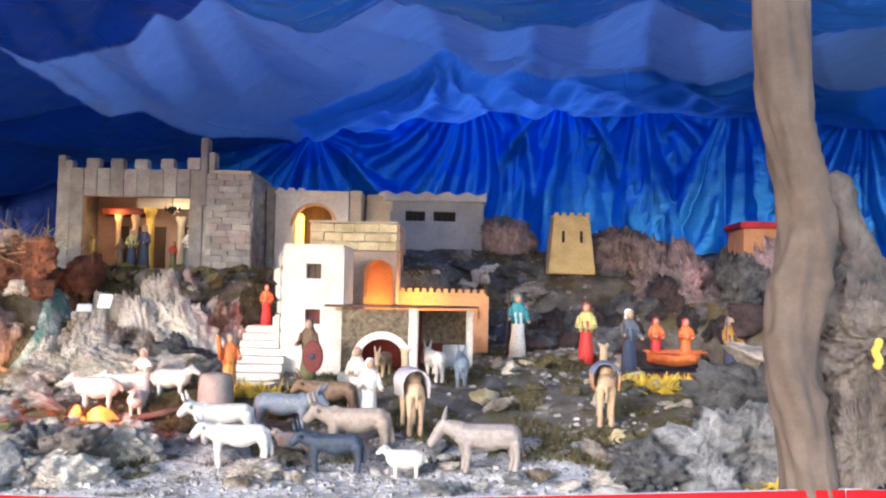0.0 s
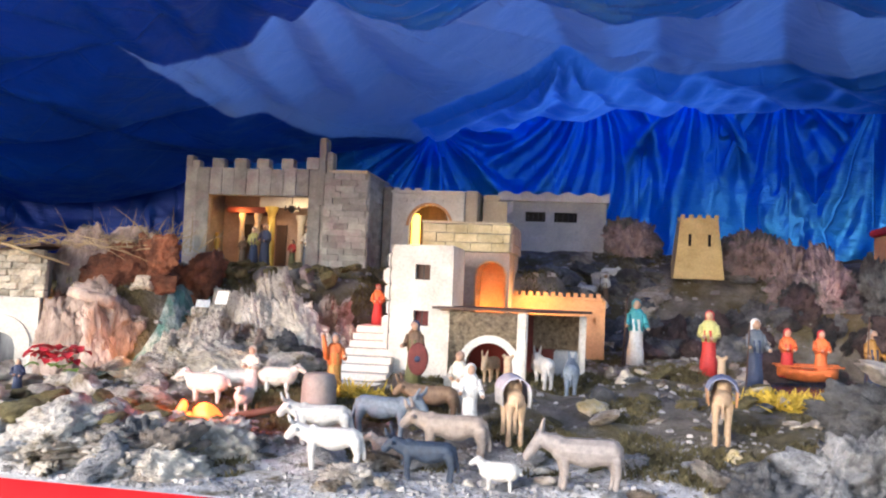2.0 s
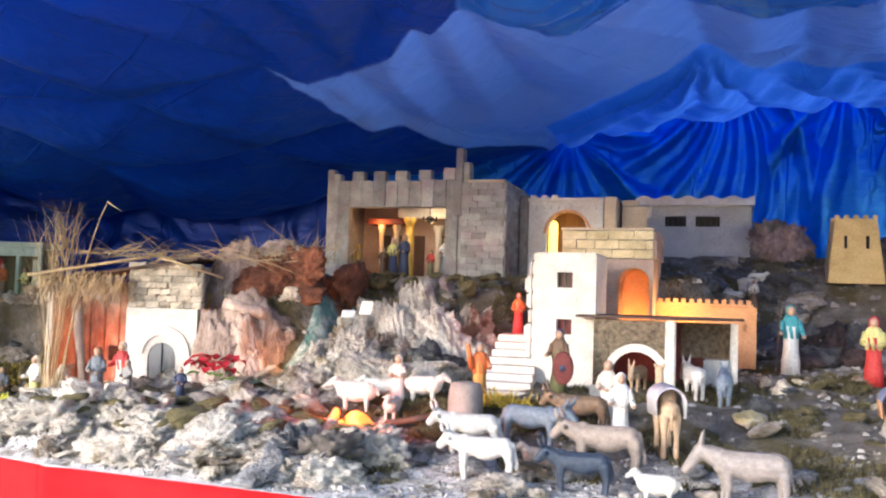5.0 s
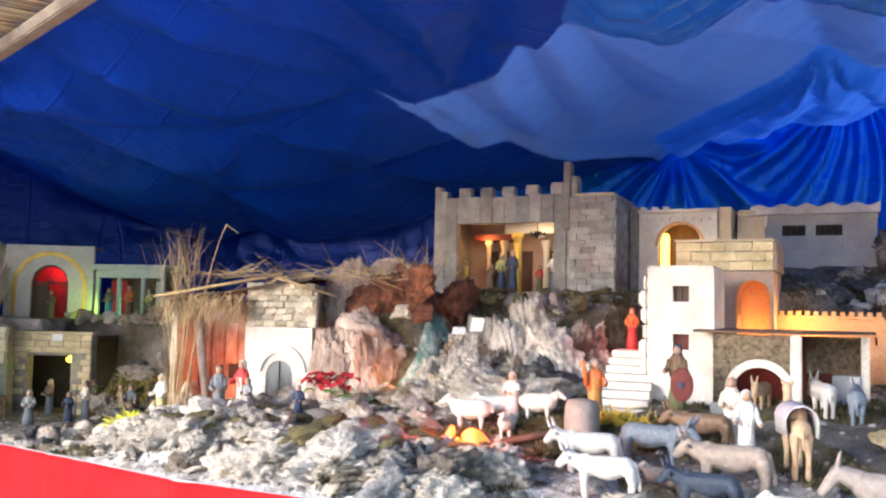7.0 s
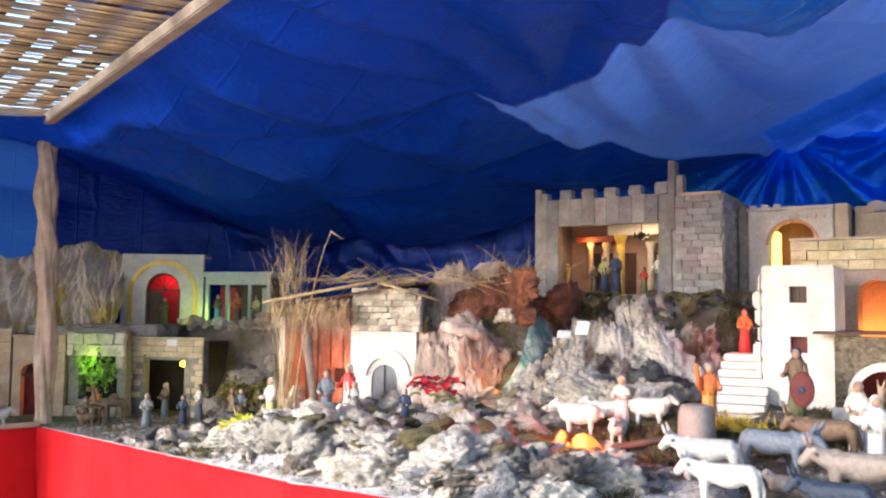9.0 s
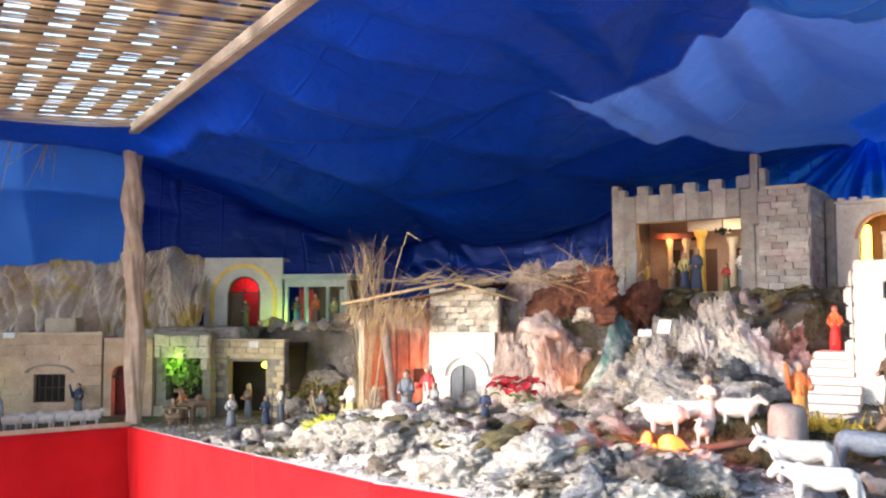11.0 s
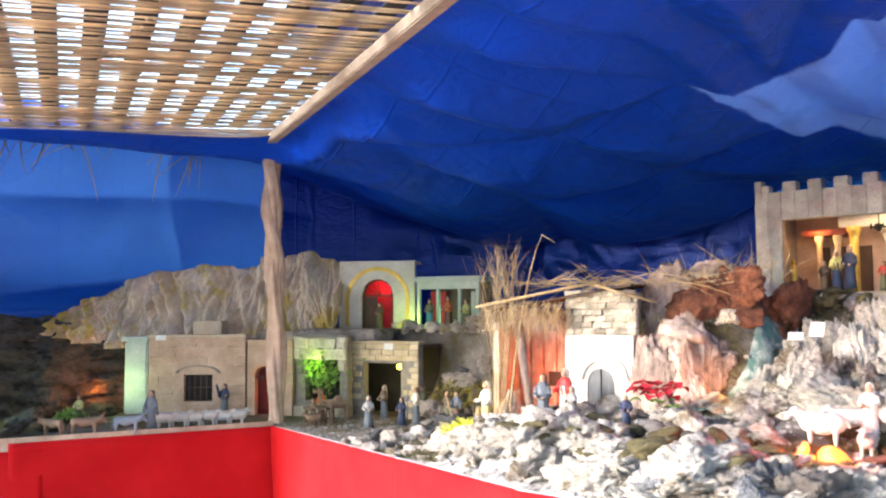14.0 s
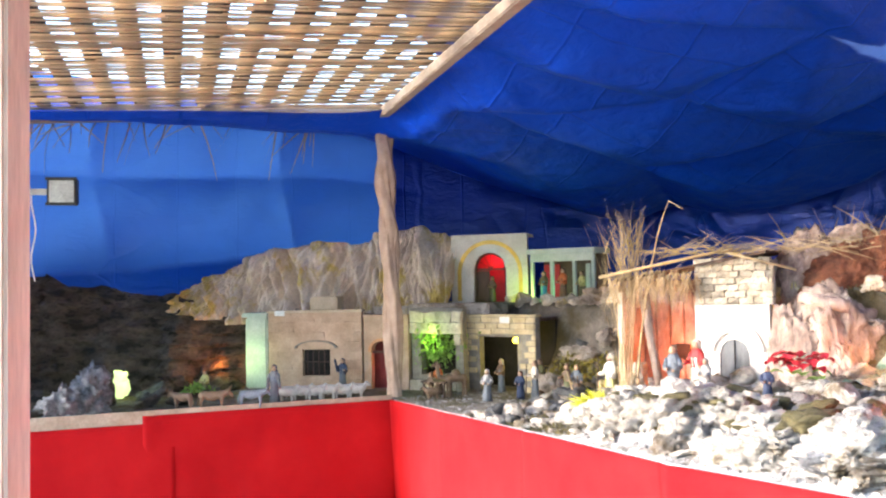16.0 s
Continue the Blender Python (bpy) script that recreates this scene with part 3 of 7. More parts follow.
# where the backdrop is pinned up: place along it, drop, reach, number of folds, curl
PINS = [(-1.5, 0.25, 0.75, 9, -0.25), (-0.3, 0.0, 0.85, 11, 0.5), (0.7, 0.12, 0.55, 8, 0.1), (1.48, 0.12, 0.55, 8, -0.15), (2.2, 0.12, 0.6, 9, 0.1), (3.1, 0.1, 0.6, 12, 0.0)]
bm = bmesh.new()
rows = []
NU, NV = 1000, 80
for i in range(NU + 1):
    u = i / NU
    bx, by, bz, zb = along(BACK, u)
    cx, cy, _, _ = along(BACK, min(1, u + 0.01))
    dx, dy = cx - bx, cy - by
    d = math.hypot(dx, dy) or 1
    nx, ny = (dy / d, -dx / d) if d > 1e-6 else (-1, 0)
    row = []
    deep = smooth(0.42, 0.52, u)
    for j in range(NV + 1):
        v = j / NV
        s = u * 15
        a = fbm((s * 1.0 + 0.6 * v, v * 0.8, 4), 2)
        fold = 0.0
        if deep > 0:
            drop = v * (bz - zb)
            warp = 0.5 * fbm((bx * 0.9, drop * 0.9, 4), 2)
            for px, pz, spread, count, curl in PINS:
                ox, oz = bx - px, drop - pz
                r = math.hypot(ox, oz)
                fan = math.atan2(ox, oz + 0.06) + curl * r + 0.12 * warp
                wave = math.sin(fan * count + 1.7 * px) + 0.5 * math.sin(fan * count * 2.3 + 1.5 * warp + px)
                fold = max(fold, (0.1 + 0.095 * wave) * smooth(0.0, 0.3, r) * (1 - smooth(spread * 0.6, spread * 1.25, abs(ox))))
            fold += 0.03 * (1 - 2.2 * abs(noise.noise(Vector((bx * 4.2 + drop * 0.8, drop * 1.1, 8))))) + 0.012 * (1 - 2.2 * abs(noise.noise(Vector((bx * 9 + drop * 4, drop * 5, 3)))))
            fold *= deep * smooth(0.0, 0.06, v)
        fold += 0.03 * fbm((s * 1.6, v * 1.5, 8), 4)
        fold += (0.11 * (1 - 2.2 * abs(noise.noise(Vector((s * 1.9 + v, v * 1.3, 21))))) + 0.04 * (1 - 2.2 * abs(noise.noise(Vector((s * 4.5 - 2 * v, v * 2.5, 23)))))) * smooth(0, 0.2, v) * smooth(0.24, 0.3, u) * (1 - deep)
        left = 1 - smooth(0.2, 0.26, u)
        fold += left * (0.16 * (abs(math.sin(math.pi * (v * 3.2 + 0.1 + 0.12 * math.sin(s * 2.1))))) ** 0.6 * (0.35 + 0.65 * abs(math.sin(math.pi * (u * 19 + 0.3 + 0.05 * math.sin(v * 7)))) ** 0.5) + 0.03 * abs(fbm((s * 2.5 + v * 2, v * 3, 12), 3)))
        row.append(bm.verts.new((bx + nx * fold, by + ny * fold, bz + 0.1 + (zb - bz - 0.1) * v)))
    rows.append(row)
# the left-centre stretch takes the cloth colour that is painted as shaded
for i, (a, b) in enumerate(zip(rows, rows[1:])):
    for j in range(NV):
        bm.faces.new((a[j], b[j], b[j + 1], a[j + 1])).material_index = 1 if i < 0.229 * NU else 2 if i < 0.45 * NU else 0
single("tarpaulin_back", bm, [M["satin"], M["side"], M["navy"]], (0, 0, 0), 0, "shiny blue cloth hung in folds as a backdrop", "tarpaulin", kind="structure")

# unseen slabs, added only to keep sky light off parts of the tarpaulin
bm = bmesh.new()
hexa(bm, [(-5.4, 3.55, 3.6), (-2.0, 2.6, 3.6), (-2.4, 5.2, 3.6), (-7.2, 5.6, 3.6)], [(-5.4, 3.55, 3.7), (-2.0, 2.6, 3.7), (-2.4, 5.2, 3.7), (-7.2, 5.6, 3.7)])
hexa(bm, [(-7.2, 5.604, 3.6), (-2.4, 5.204, 3.6), (-1.8, 9.3, 3.6), (-7.2, 9.3, 3.6)], [(-7.2, 5.604, 3.7), (-2.4, 5.204, 3.7), (-1.8, 9.3, 3.7), (-7.2, 9.3, 3.7)])
hexa(bm, [(1.2, 2.4, 3.6), (5.2, 2.4, 3.6), (5.2, 9.3, 3.6), (0.9, 9.3, 3.6)], [(1.2, 2.4, 3.7), (5.2, 2.4, 3.7), (5.2, 9.3, 3.7), (0.9, 9.3, 3.7)])
single("roof", bm, M["concrete"], (0, 0, 0), 0, "plain solid shelter roof above the tarpaulin", "roof", smooth=False, kind="structure")

# added out of view so that no daylight comes through the back cloth
bm = bmesh.new()
hexa(bm, [(-7.6, 6.6, 0), (-1.6, 8.5, 0), (-1.6, 8.7, 0), (-7.6, 6.8, 0)], [(-7.6, 6.6, 3.59), (-1.6, 8.5, 3.59), (-1.6, 8.7, 3.59), (-7.6, 6.8, 3.59)])
single("wall_back", bm, M["concrete"], (0, 0, 0), 0, "plain solid wall behind the hanging cloth", "wall", smooth=False, kind="structure")

# unseen blocker, added to dim the lower half of the side cloth
bm = bmesh.new()
hexa(bm, [(-9.0, 0.4, 0), (-8.75, 4.6, 0), (-8.95, 4.6, 0), (-9.2, 0.4, 0)], [(-9.0, 0.4, 2.25), (-8.75, 4.6, 2.25), (-8.95, 4.6, 2.25), (-9.2, 0.4, 2.25)])
single("wall_side", bm, M["concrete"], (0, 0, 0), 0, "plain low garden wall outside the side cloth", "wall", smooth=False, kind="structure")

# ---- posts, beam, reed roof ----
def wrapped_post(name, pts, r, seed, label, mat="burlap"):
    bm = bmesh.new()
    n, rings = 48, []
    steps = 160
    for i in range(steps + 1):
        u = i / steps
        c = Vector(along(pts, u))
        ring = []
        for k in range(n):
            a = 2 * math.pi * k / n
            spiral = math.sin(2 * a + u * (34 if mat == "burlap_light" else 16) + 0.8 * fbm((u * 5, math.cos(a), seed)))
            rr = r * (1 + (0.22 if mat == "burlap_light" else 0.1) * spiral + 0.05 * math.sin(7 * a + u * 40) + 0.1 * abs(fbm((a * 1.3 + u * 9, u * 5, seed + 3), 3)) + 0.13 * max(0, 1 - 7 * abs(noise.noise(Vector((math.cos(a) * 1.1 + u * 6, math.sin(a) * 1.1, u * 4 + seed))))) + 0.2 * fbm((math.cos(a) * 1.2, math.sin(a) * 1.2, u * 7 + seed), 3))
            ring.append(bm.verts.new(c + Vector((rr * math.cos(a), rr * math.sin(a), 0))))
        rings.append(ring)
    for a, b in zip(rings, rings[1:]):
        for k in range(n):
            bm.faces.new((a[k], a[(k + 1) % n], b[(k + 1) % n], b[k]))
    for ring in (rings[0], rings[-1]):
        bm.faces.new(ring)
    base = Vector(pts[0])
    for v in bm.verts:
        v.co -= base
    return single(name, bm, M[mat], base, 0, label, "post")


wrapped_post("wrapped_post", [(-5.34, 3.465, 0.0), (-5.34, 3.465, 0.75), (-5.345, 3.45, 1.7), (-5.34, 3.42, 2.3), (-5.33, 3.41, 2.745)], 0.056, 1.0,
             "slim wooden post wrapped in twisted brown burlap", "burlap_light")
wrapped_post("wrapped_post", [(0.96, 2.52, 0.0), (0.93, 2.5, 0.9), (0.86, 2.45, 1.35), (0.9, 2.44, 1.7), (0.83, 2.42, 2.1), (0.8, 2.4, 2.84)], 0.07, 6.0,
             "stout post wrapped in loose beige burlap beside rocks")

bm = boxed(0, 6.6, -0.032, 0.032, -0.052, 0.012, bevel=0.006)
beam = single("roof_beam", bm, M["wood"], (-5.3, 3.36, 2.722), math.degrees(math.atan2(-0.94, 2.54)), "pale square timber roof beam", "beam", smooth=False)

bm = boxed(-0.065, 0.065, -0.05, 0.05, 0, 2.5, bevel=0.008)
single("wooden_post", bm, M["post_wood"], (-2.124, 0.342, 0), 52, "planed pinkish wooden post in sunlight", "post", smooth=False)


def roof_z(x, y):
    return 2.752 - 0.056 * (-0.347 * (x + 5.21) - 0.938 * (y - 3.32))


mat_thing = thing("reed_mat_roof", (0, 0, 0), 0, "split reed matting laid as a roof over a dark net", "roof")
rng = random.Random(4)
bmr = bmesh.new()
bmn = bmesh.new()
s = -0.4
while s < 6.4:
    # one row of reeds, broken into lengths, running away from the beam
    w = rng.uniform(0.009, 0.022)
    gap = rng.choice((0.001, 0.001, 0.002, 0.004, 0.008, 0.024, 0.045)) * (0.75 + 0.1 * s)
    t0 = -0.02
    while t0 < 3.2:
        ln = rng.uniform(0.7, 1.8)
        x0, y0 = -5.25 + 0.938 * s, 3.36 - 0.347 * s
        a = Vector((x0 + rng.uniform(-0.012, 0.012) - 0.347 * t0, y0 - 0.938 * t0, 0))
        b = Vector((x0 + rng.uniform(-0.012, 0.012) - 0.347 * (t0 + ln), y0 - 0.938 * (t0 + ln), 0))
        for q in (a, b):
            q.z = roof_z(q.x, q.y) + rng.uniform(0, 0.02)
        hexa(bmr, [a + Vector((-w / 2, 0, 0)), a + Vector((w / 2, 0, 0)), b + Vector((w / 2, 0, 0)), b + Vector((-w / 2, 0, 0))],
             [a + Vector((-w / 2, 0, 0.006)), a + Vector((w / 2, 0, 0.006)), b + Vector((w / 2, 0, 0.006)), b + Vector((-w / 2, 0, 0.006))])
        t0 += ln * rng.uniform(0.9, 1.02)
    s += w + gap
for k in range(17):
    t0 = 0.12 + 0.19 * k
    a, b = Vector((-5.25 - 0.347 * t0, 3.36 - 0.938 * t0, 0)), Vector((0.75 - 0.347 * t0, 1.14 - 0.938 * t0, 0))
    for q in (a, b):
        q.z = roof_z(q.x, q.y) + 0.04
    hexa(bmn, [a, b, b + Vector((0, 0.1, 0)), a + Vector((0, 0.1, 0))],
         [a + Vector((0, 0, 0.003)), b + Vector((0, 0, 0.003)), b + Vector((0, 0.1, 0.003)), a + Vector((0, 0.1, 0.003))])
tagged(part("reeds", bmr, M["reed"], mat_thing, "split dry reeds"), kind="stuff")
tagged(part("net_strips", bmn, M["net"], mat_thing, "dark net strips"), kind="stuff")


# ---- pieces and buildings ----
def courses(parent, w, h, bh, bw, mat, m, depth=0.012, seed=0, skip=None, gap=0.005, name="brick", askew=0.0):
    """Bricks in running bond on a face w by h; m carries the face (x along, -y out, z up) into the parent."""
    rng = random.Random(seed)
    meshes = []
    for k in range(4):
        bm = bmesh.new()
        vs = box(bm, -0.5, 0.5, -1, 0.3, -0.5, 0.5)
        for v in vs:
            v.co += Vector((rng.uniform(-0.03, 0.03), rng.uniform(-0.3, 0.2) if v.co.y < 0 else 0, rng.uniform(-0.07, 0.07)))
        meshes.append(mesh_of(name, bm, M[mat]))
    n = max(1, round(h / bh))
    for r in range(n):
        x = -bw / 2 if r % 2 else 0
        while x < w - 1e-6:
            ln = bw * rng.uniform(0.8, 1.2)
            a, b = max(0, x), min(w, x + ln)
            x += ln
            zc = (r + 0.5) * h / n
            if b - a < bw * 0.2 or (skip and skip((a + b) / 2, zc, (b - a) / 2)):
                continue
            ob = new(name, rng.choice(meshes))
            ob.parent = parent
            ob.matrix_basis = m @ Matrix.Translation(((a + b) / 2, 0, zc)) @ pose(0, 0, 0, 0, rng.uniform(-askew, askew), rng.uniform(-askew, askew)) @ Matrix.Diagonal((b - a - gap, depth, h / n - gap, 1))


def column(parent, x, y, z0, h, r, mat, cap_mat=None, name="column"):
    bm = bmesh.new()
    lathe(bm, [(r * 1.4, 0), (r * 1.4, h * 0.05), (r, h * 0.08), (r * 0.9, h * 0.86), (r * 1.1, h * 0.9), (r * 1.5, h * 0.95), (r * 1.55, h)], 14, 1, (x, y, z0))
    return part(name, bm, M[mat], parent, smooth=False)


def roof_tiles(parent, x0, x1, y, z, n, mat, size=0.02):
    for k in range(n):
        x = x0 + (x1 - x0) * (k + 0.5) / n
        part("merlon", boxed(x - size * 0.55, x + size * 0.55, y, y + size * 1.6, z, z + size, bevel=0.002), M[mat], parent)



M["dark_red"] = surface("dark_red_paint", (0.09, 0.015, 0.015), (0.16, 0.035, 0.03), 0.8, 12, 90, 0.3, 0.003)
M["rubble_stone"] = surface("cream_rubble_stone", (0.42, 0.36, 0.27), (0.74, 0.67, 0.54), 0.92, 14, 90, 0.9, 0.012, vary=0.3)

# palace with an open hall and battlements
castle = thing("castle", (-2.63, 5.19, 1.5), 2.5, "grey stone toy castle with battlements and an open pillared hall", "castle")
part("front_wall", wall_bm(0.98, 0.72, 0.06, [(0.15, 0.83, 0.0, 0.55, False)]), M["castle"], castle)
rng = random.Random(11)
for k in range(12):
    x = 0.0 + k * 0.082
    if x + 0.08 > 0.98:
        break
    low = 0.55 if 0.12 < x < 0.8 else 0.0
    part("slab", boxed(x + 0.0006, x + 0.0814, -0.012 - rng.uniform(0, 0.004), 0.01, low, 0.72 + rng.uniform(-0.006, 0.01), bevel=0.003), M["castle"], castle)
for k, (x, h) in enumerate(((0.0, 0.075), (0.045, 0.045), (0.175, 0.06), (0.325, 0.06), (0.475, 0.06), (0.635, 0.065), (0.8, 0.075))):
    w = 0.045 if k < 2 else 0.08
    part("merlon", boxed(x, x + w, -0.016, 0.055, 0.722, 0.722 + h, bevel=0.004), M["castle"], castle)
part("turret_post", boxed(0.885, 0.93, -0.03, 0.06, 0.5, 0.92, bevel=0.005), M["castle"], castle)
part("turret_post", boxed(0.935, 0.975, -0.03, 0.06, 0.4, 0.83, bevel=0.005), M["castle"], castle)
part("tower_wall", boxed(0.94, 1.2, -0.02, 0.86, 0.0, 0.7), M["mortar"], castle)
courses(castle, 0.28, 0.7, 0.038, 0.11, "castle", pose(0.93, -0.024, 0), 0.014, 3, gap=0.0025)
courses(castle, 0.86, 0.7, 0.038, 0.12, "castle", pose(1.203, -0.02, 0, 0, 0, 90), 0.012, 4, gap=0.0025)
part("tower_cap", boxed(0.95, 1.2, -0.03, 0.6, 0.702, 0.72, bevel=0.004), M["plaster_tan"], castle)
part("side_wall", boxed(0.0, 0.05, 0.062, 0.86, 0.0, 0.72), M["castle"], castle)
part("back_wall", boxed(0.052, 0.938, 0.5, 0.54, 0.0, 0.7), M["rose"], castle, "reddish painted back wall")
part("hall_floor", boxed(0.052, 0.938, 0.062, 0.498, 0.0, 0.03), M["plaster_tan"], castle)
part("dais", boxed(0.3, 0.86, 0.066, 0.2, 0.032, 0.11, bevel=0.005), M["plaster_tan"], castle)
part("hall_ceiling", boxed(0.052, 0.938, 0.062, 0.498, 0.6, 0.62), M["plaster_tan"], castle)
part("white_lintel", boxed(0.42, 0.9, 0.2, 0.25, 0.5, 0.57, bevel=0.006), M["plaster"], castle, "white moulded lintel")
part("white_lintel", boxed(0.42, 0.9, 0.185, 0.25, 0.572, 0.59, bevel=0.004), M["plaster"], castle, "white moulded lintel")
part("canopy", boxed(0.17, 0.45, 0.25, 0.48, 0.46, 0.5, bevel=0.01), M["dark_red"], castle, "red canopy")
for x, y, r, mt in ((0.27, 0.3, 0.018, "plaster_tan"), (0.38, 0.3, 0.018, "plaster_tan"), (0.51, 0.2, 0.027, "gold"), (0.66, 0.36, 0.024, "plaster")):
    column(castle, x, y, 0.03, 0.43 if mt != "gold" else 0.47, r, mt)
for x in (0.19, 0.32, 0.44, 0.6, 0.74):
    part("panel", boxed(x, x + 0.075, 0.49, 0.499, 0.06, 0.4), M["brown_wood"], castle, "dark wall panel")
bm = bmesh.new()
lathe(bm, [(0.028, 0), (0.028, 0.012), (0.02, 0.02), (0.02, 0.09), (0.027, 0.1), (0.027, 0.115)], 12, 1, (0.17, 0.13, 0.03))
part("pedestal", bm, M["plaster_grey"], castle)
bm = bmesh.new()
lathe(bm, [(0.02, 0), (0.016, 0.05), (0.022, 0.1), (0.018, 0.13), (0.006, 0.14)], 10, 0.8, (0.17, 0.13, 0.145))
ball(bm, (0.17, 0.13, 0.3), 0.015, 2)
part("gold_bust", bm, M["gold"], castle, "small gilded statue on a pedestal", True)
bm = bmesh.new()
tube(bm, (0.68, 0.1, 0.6), (0.68, 0.1, 0.5), 0.003, 0.003, 6)
for k in range(8):
    a = k * math.pi / 4
    c = Vector((0.68 + 0.045 * math.cos(a), 0.1 + 0.045 * math.sin(a), 0.47))
    tube(bm, (0.68, 0.1, 0.5), c, 0.004, 0.004, 5)
    tube(bm, c, c + Vector((0, 0, 0.03)), 0.006, 0.003, 6)
ball(bm, (0.68, 0.1, 0.47), 0.018, 2)
part("chandelier", bm, M["black"], castle, "black iron chandelier", True)
lamp("hall_lamp", (-2.36, 5.42, 1.96), (1.0, 0.45, 0.1), 0.4)
lamp("hall_lamp", (-1.93, 5.36, 1.95), (1.0, 0.7, 0.35), 0.28)

# house with an arched, lamp-lit opening
arch_house = thing("arched_house", (-1.36, 5.56, 1.5), 1, "pale stone gateway house with a yellow lit arch", "house")
part("front_wall", wall_bm(0.48, 0.62, 0.05, [(0.12, 0.39, 0.2, 0.55, True)], 0.002, 1), M["plaster"], arch_house)
ring = part("arch_ring", arch_ring(0.137, 0.016, 0.062), M["terracotta"], arch_house, "brick arch ring")
ring.location = (0.255, -0.008, 0.413)
for k in range(9):
    part("dentil", boxed(0.03 + k * 0.048, 0.055 + k * 0.048, -0.014, 0.002, 0.565, 0.588, bevel=0.003), M["plaster"], arch_house)
part("cornice", boxed(-0.005, 0.485, -0.018, 0.052, 0.622, 0.642, bevel=0.004), M["plaster"], arch_house)
for k in range(3):
    part("merlon", boxed(0.01 + k * 0.07, 0.05 + k * 0.07, -0.012, 0.04, 0.643, 0.66, bevel=0.004), M["plaster"], arch_house)
part("side_wall", boxed(0.43, 0.48, 0.052, 0.4, 0, 0.62), M["plaster_tan"], arch_house)
part("side_wall", boxed(0.0, 0.05, 0.052, 0.4, 0, 0.62), M["plaster_tan"], arch_house)
part("back_wall", boxed(0.05, 0.43, 0.3, 0.34, 0, 0.6), M["brown_wood"], arch_house, "dark wooden back wall")
part("roof", boxed(0.0, 0.48, 0.052, 0.4, 0.6, 0.618), M["plaster_tan"], arch_house)
part("lit_column", boxed(0.115, 0.165, 0.1, 0.15, 0.1, 0.5, bevel=0.01), glow("yellow_lit_glass", (1.0, 0.55, 0.06), 1.6), arch_house, "glowing yellow lamp column")
part("buttress", boxed(0.484, 0.56, 0.02, 0.3, 0.2, 0.65, bevel=0.004), M["plaster_tan"], arch_house)
part("buttress", boxed(-0.06, -0.005, 0.0, 0.3, 0, 0.66, bevel=0.006), M["mortar"], arch_house)
lamp("arch_lamp", (-1.14, 5.74, 1.95), (1.0, 0.5, 0.1), 0.25)

side_house = thing("ruined_gable", (-0.78, 5.7, 1.5), 8, "small tan broken gable wall behind the houses", "wall")
part("wall", boxed(0, 0.16, 0, 0.2, 0, 0.6, bevel=0.006), M["plaster_tan"], side_house)
part("sloped_top", boxed(0.0, 0.11, 0.0, 0.2, 0.601, 0.64, bevel=0.006), M["plaster_tan"], side_house)

# rose house with a glowing niche and brick band
rose = thing("rose_house", (-0.97, 4.8, 0.95), 1.5, "rose plastered house with brick parapet and orange lit niche", "house")
part("front_wall", wall_bm(0.49, 0.77, 0.2, [(0.31, 0.47, 0.3, 0.72, True)]), M["rose"], rose)
part("niche_back", boxed(0.3, 0.48, 0.201, 0.24, 0.2, 0.77), M["terracotta"], rose, "orange niche back")
part("niche_ring", arch_ring(0.08, 0.008, 0.2, 0.2), M["terracotta"], rose).location = (0.39, -0.006, 0.64)
part("body", boxed(0.0, 0.49, 0.242, 0.55, 0.0, 0.77), M["rose"], rose)
part("parapet", boxed(0.0, 0.49, 0.004, 0.55, 0.772, 0.925), M["mortar"], rose)
courses(rose, 0.49, 0.15, 0.05, 0.12, "tan_brick", pose(0, 0, 0.774), 0.012, 8)
courses(rose, 0.55, 0.15, 0.05, 0.12, "rose", pose(0.492, 0.004, 0.774, 0, 0, 90), 0.01, 9)
part("coping", boxed(-0.006, 0.496, -0.014, 0.552, 0.926, 0.938, bevel=0.003), M["plaster_tan"], rose)
lamp("niche_lamp", (-0.6, 4.9, 1.4), (1.0, 0.4, 0.08), 0.55)

# white tower with two small windows
tower = thing("white_tower", (-0.985, 4.22, 0.98), 1.5, "whitewashed tower house with two small square windows", "house")
for z0, z1 in ((0, 0.347), (0.421, 0.572), (0.646, 0.73)):
    part("front_wall", boxed(0, 0.305, 0, 0.04, z0, z1), M["plaster"], tower)
for z0, z1 in ((0.347, 0.421), (0.572, 0.646)):
    part("front_wall", boxed(0, 0.118, 0, 0.04, z0, z1), M["plaster"], tower)
    part("front_wall", boxed(0.192, 0.305, 0, 0.04, z0, z1), M["plaster"], tower)
for z0, mt in ((0.35, "dark_red"), (0.575, "brown_wood")):
    wf = part("window", boxed(0.12, 0.19, 0.03, 0.038, z0, z0 + 0.07), M[mt], tower, "small dark window")
    part("window_bar", boxed(0.153, 0.157, 0.024, 0.03, z0, z0 + 0.07), M["black"], wf)
part("side_wall", boxed(0.0, 0.04, 0.041, 0.36, 0, 0.73), M["plaster"], tower)
part("side_wall", boxed(0.265, 0.305, 0.041, 0.36, 0, 0.73), M["plaster"], tower)
# near-black back wall, painted for the shade inside the tower
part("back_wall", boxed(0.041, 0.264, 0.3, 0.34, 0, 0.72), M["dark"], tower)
part("roof", boxed(0.002, 0.303, 0.002, 0.358, 0.731, 0.742, bevel=0.004), M["plaster"], tower)
for k in range(9):
    part("buttress_stone", boxed(-0.035 - 0.012 * math.sin(k * 2.1), -0.001, 0.01, 0.3, k * 0.078, k * 0.078 + 0.077, bevel=0.01), M["plaster"], tower)

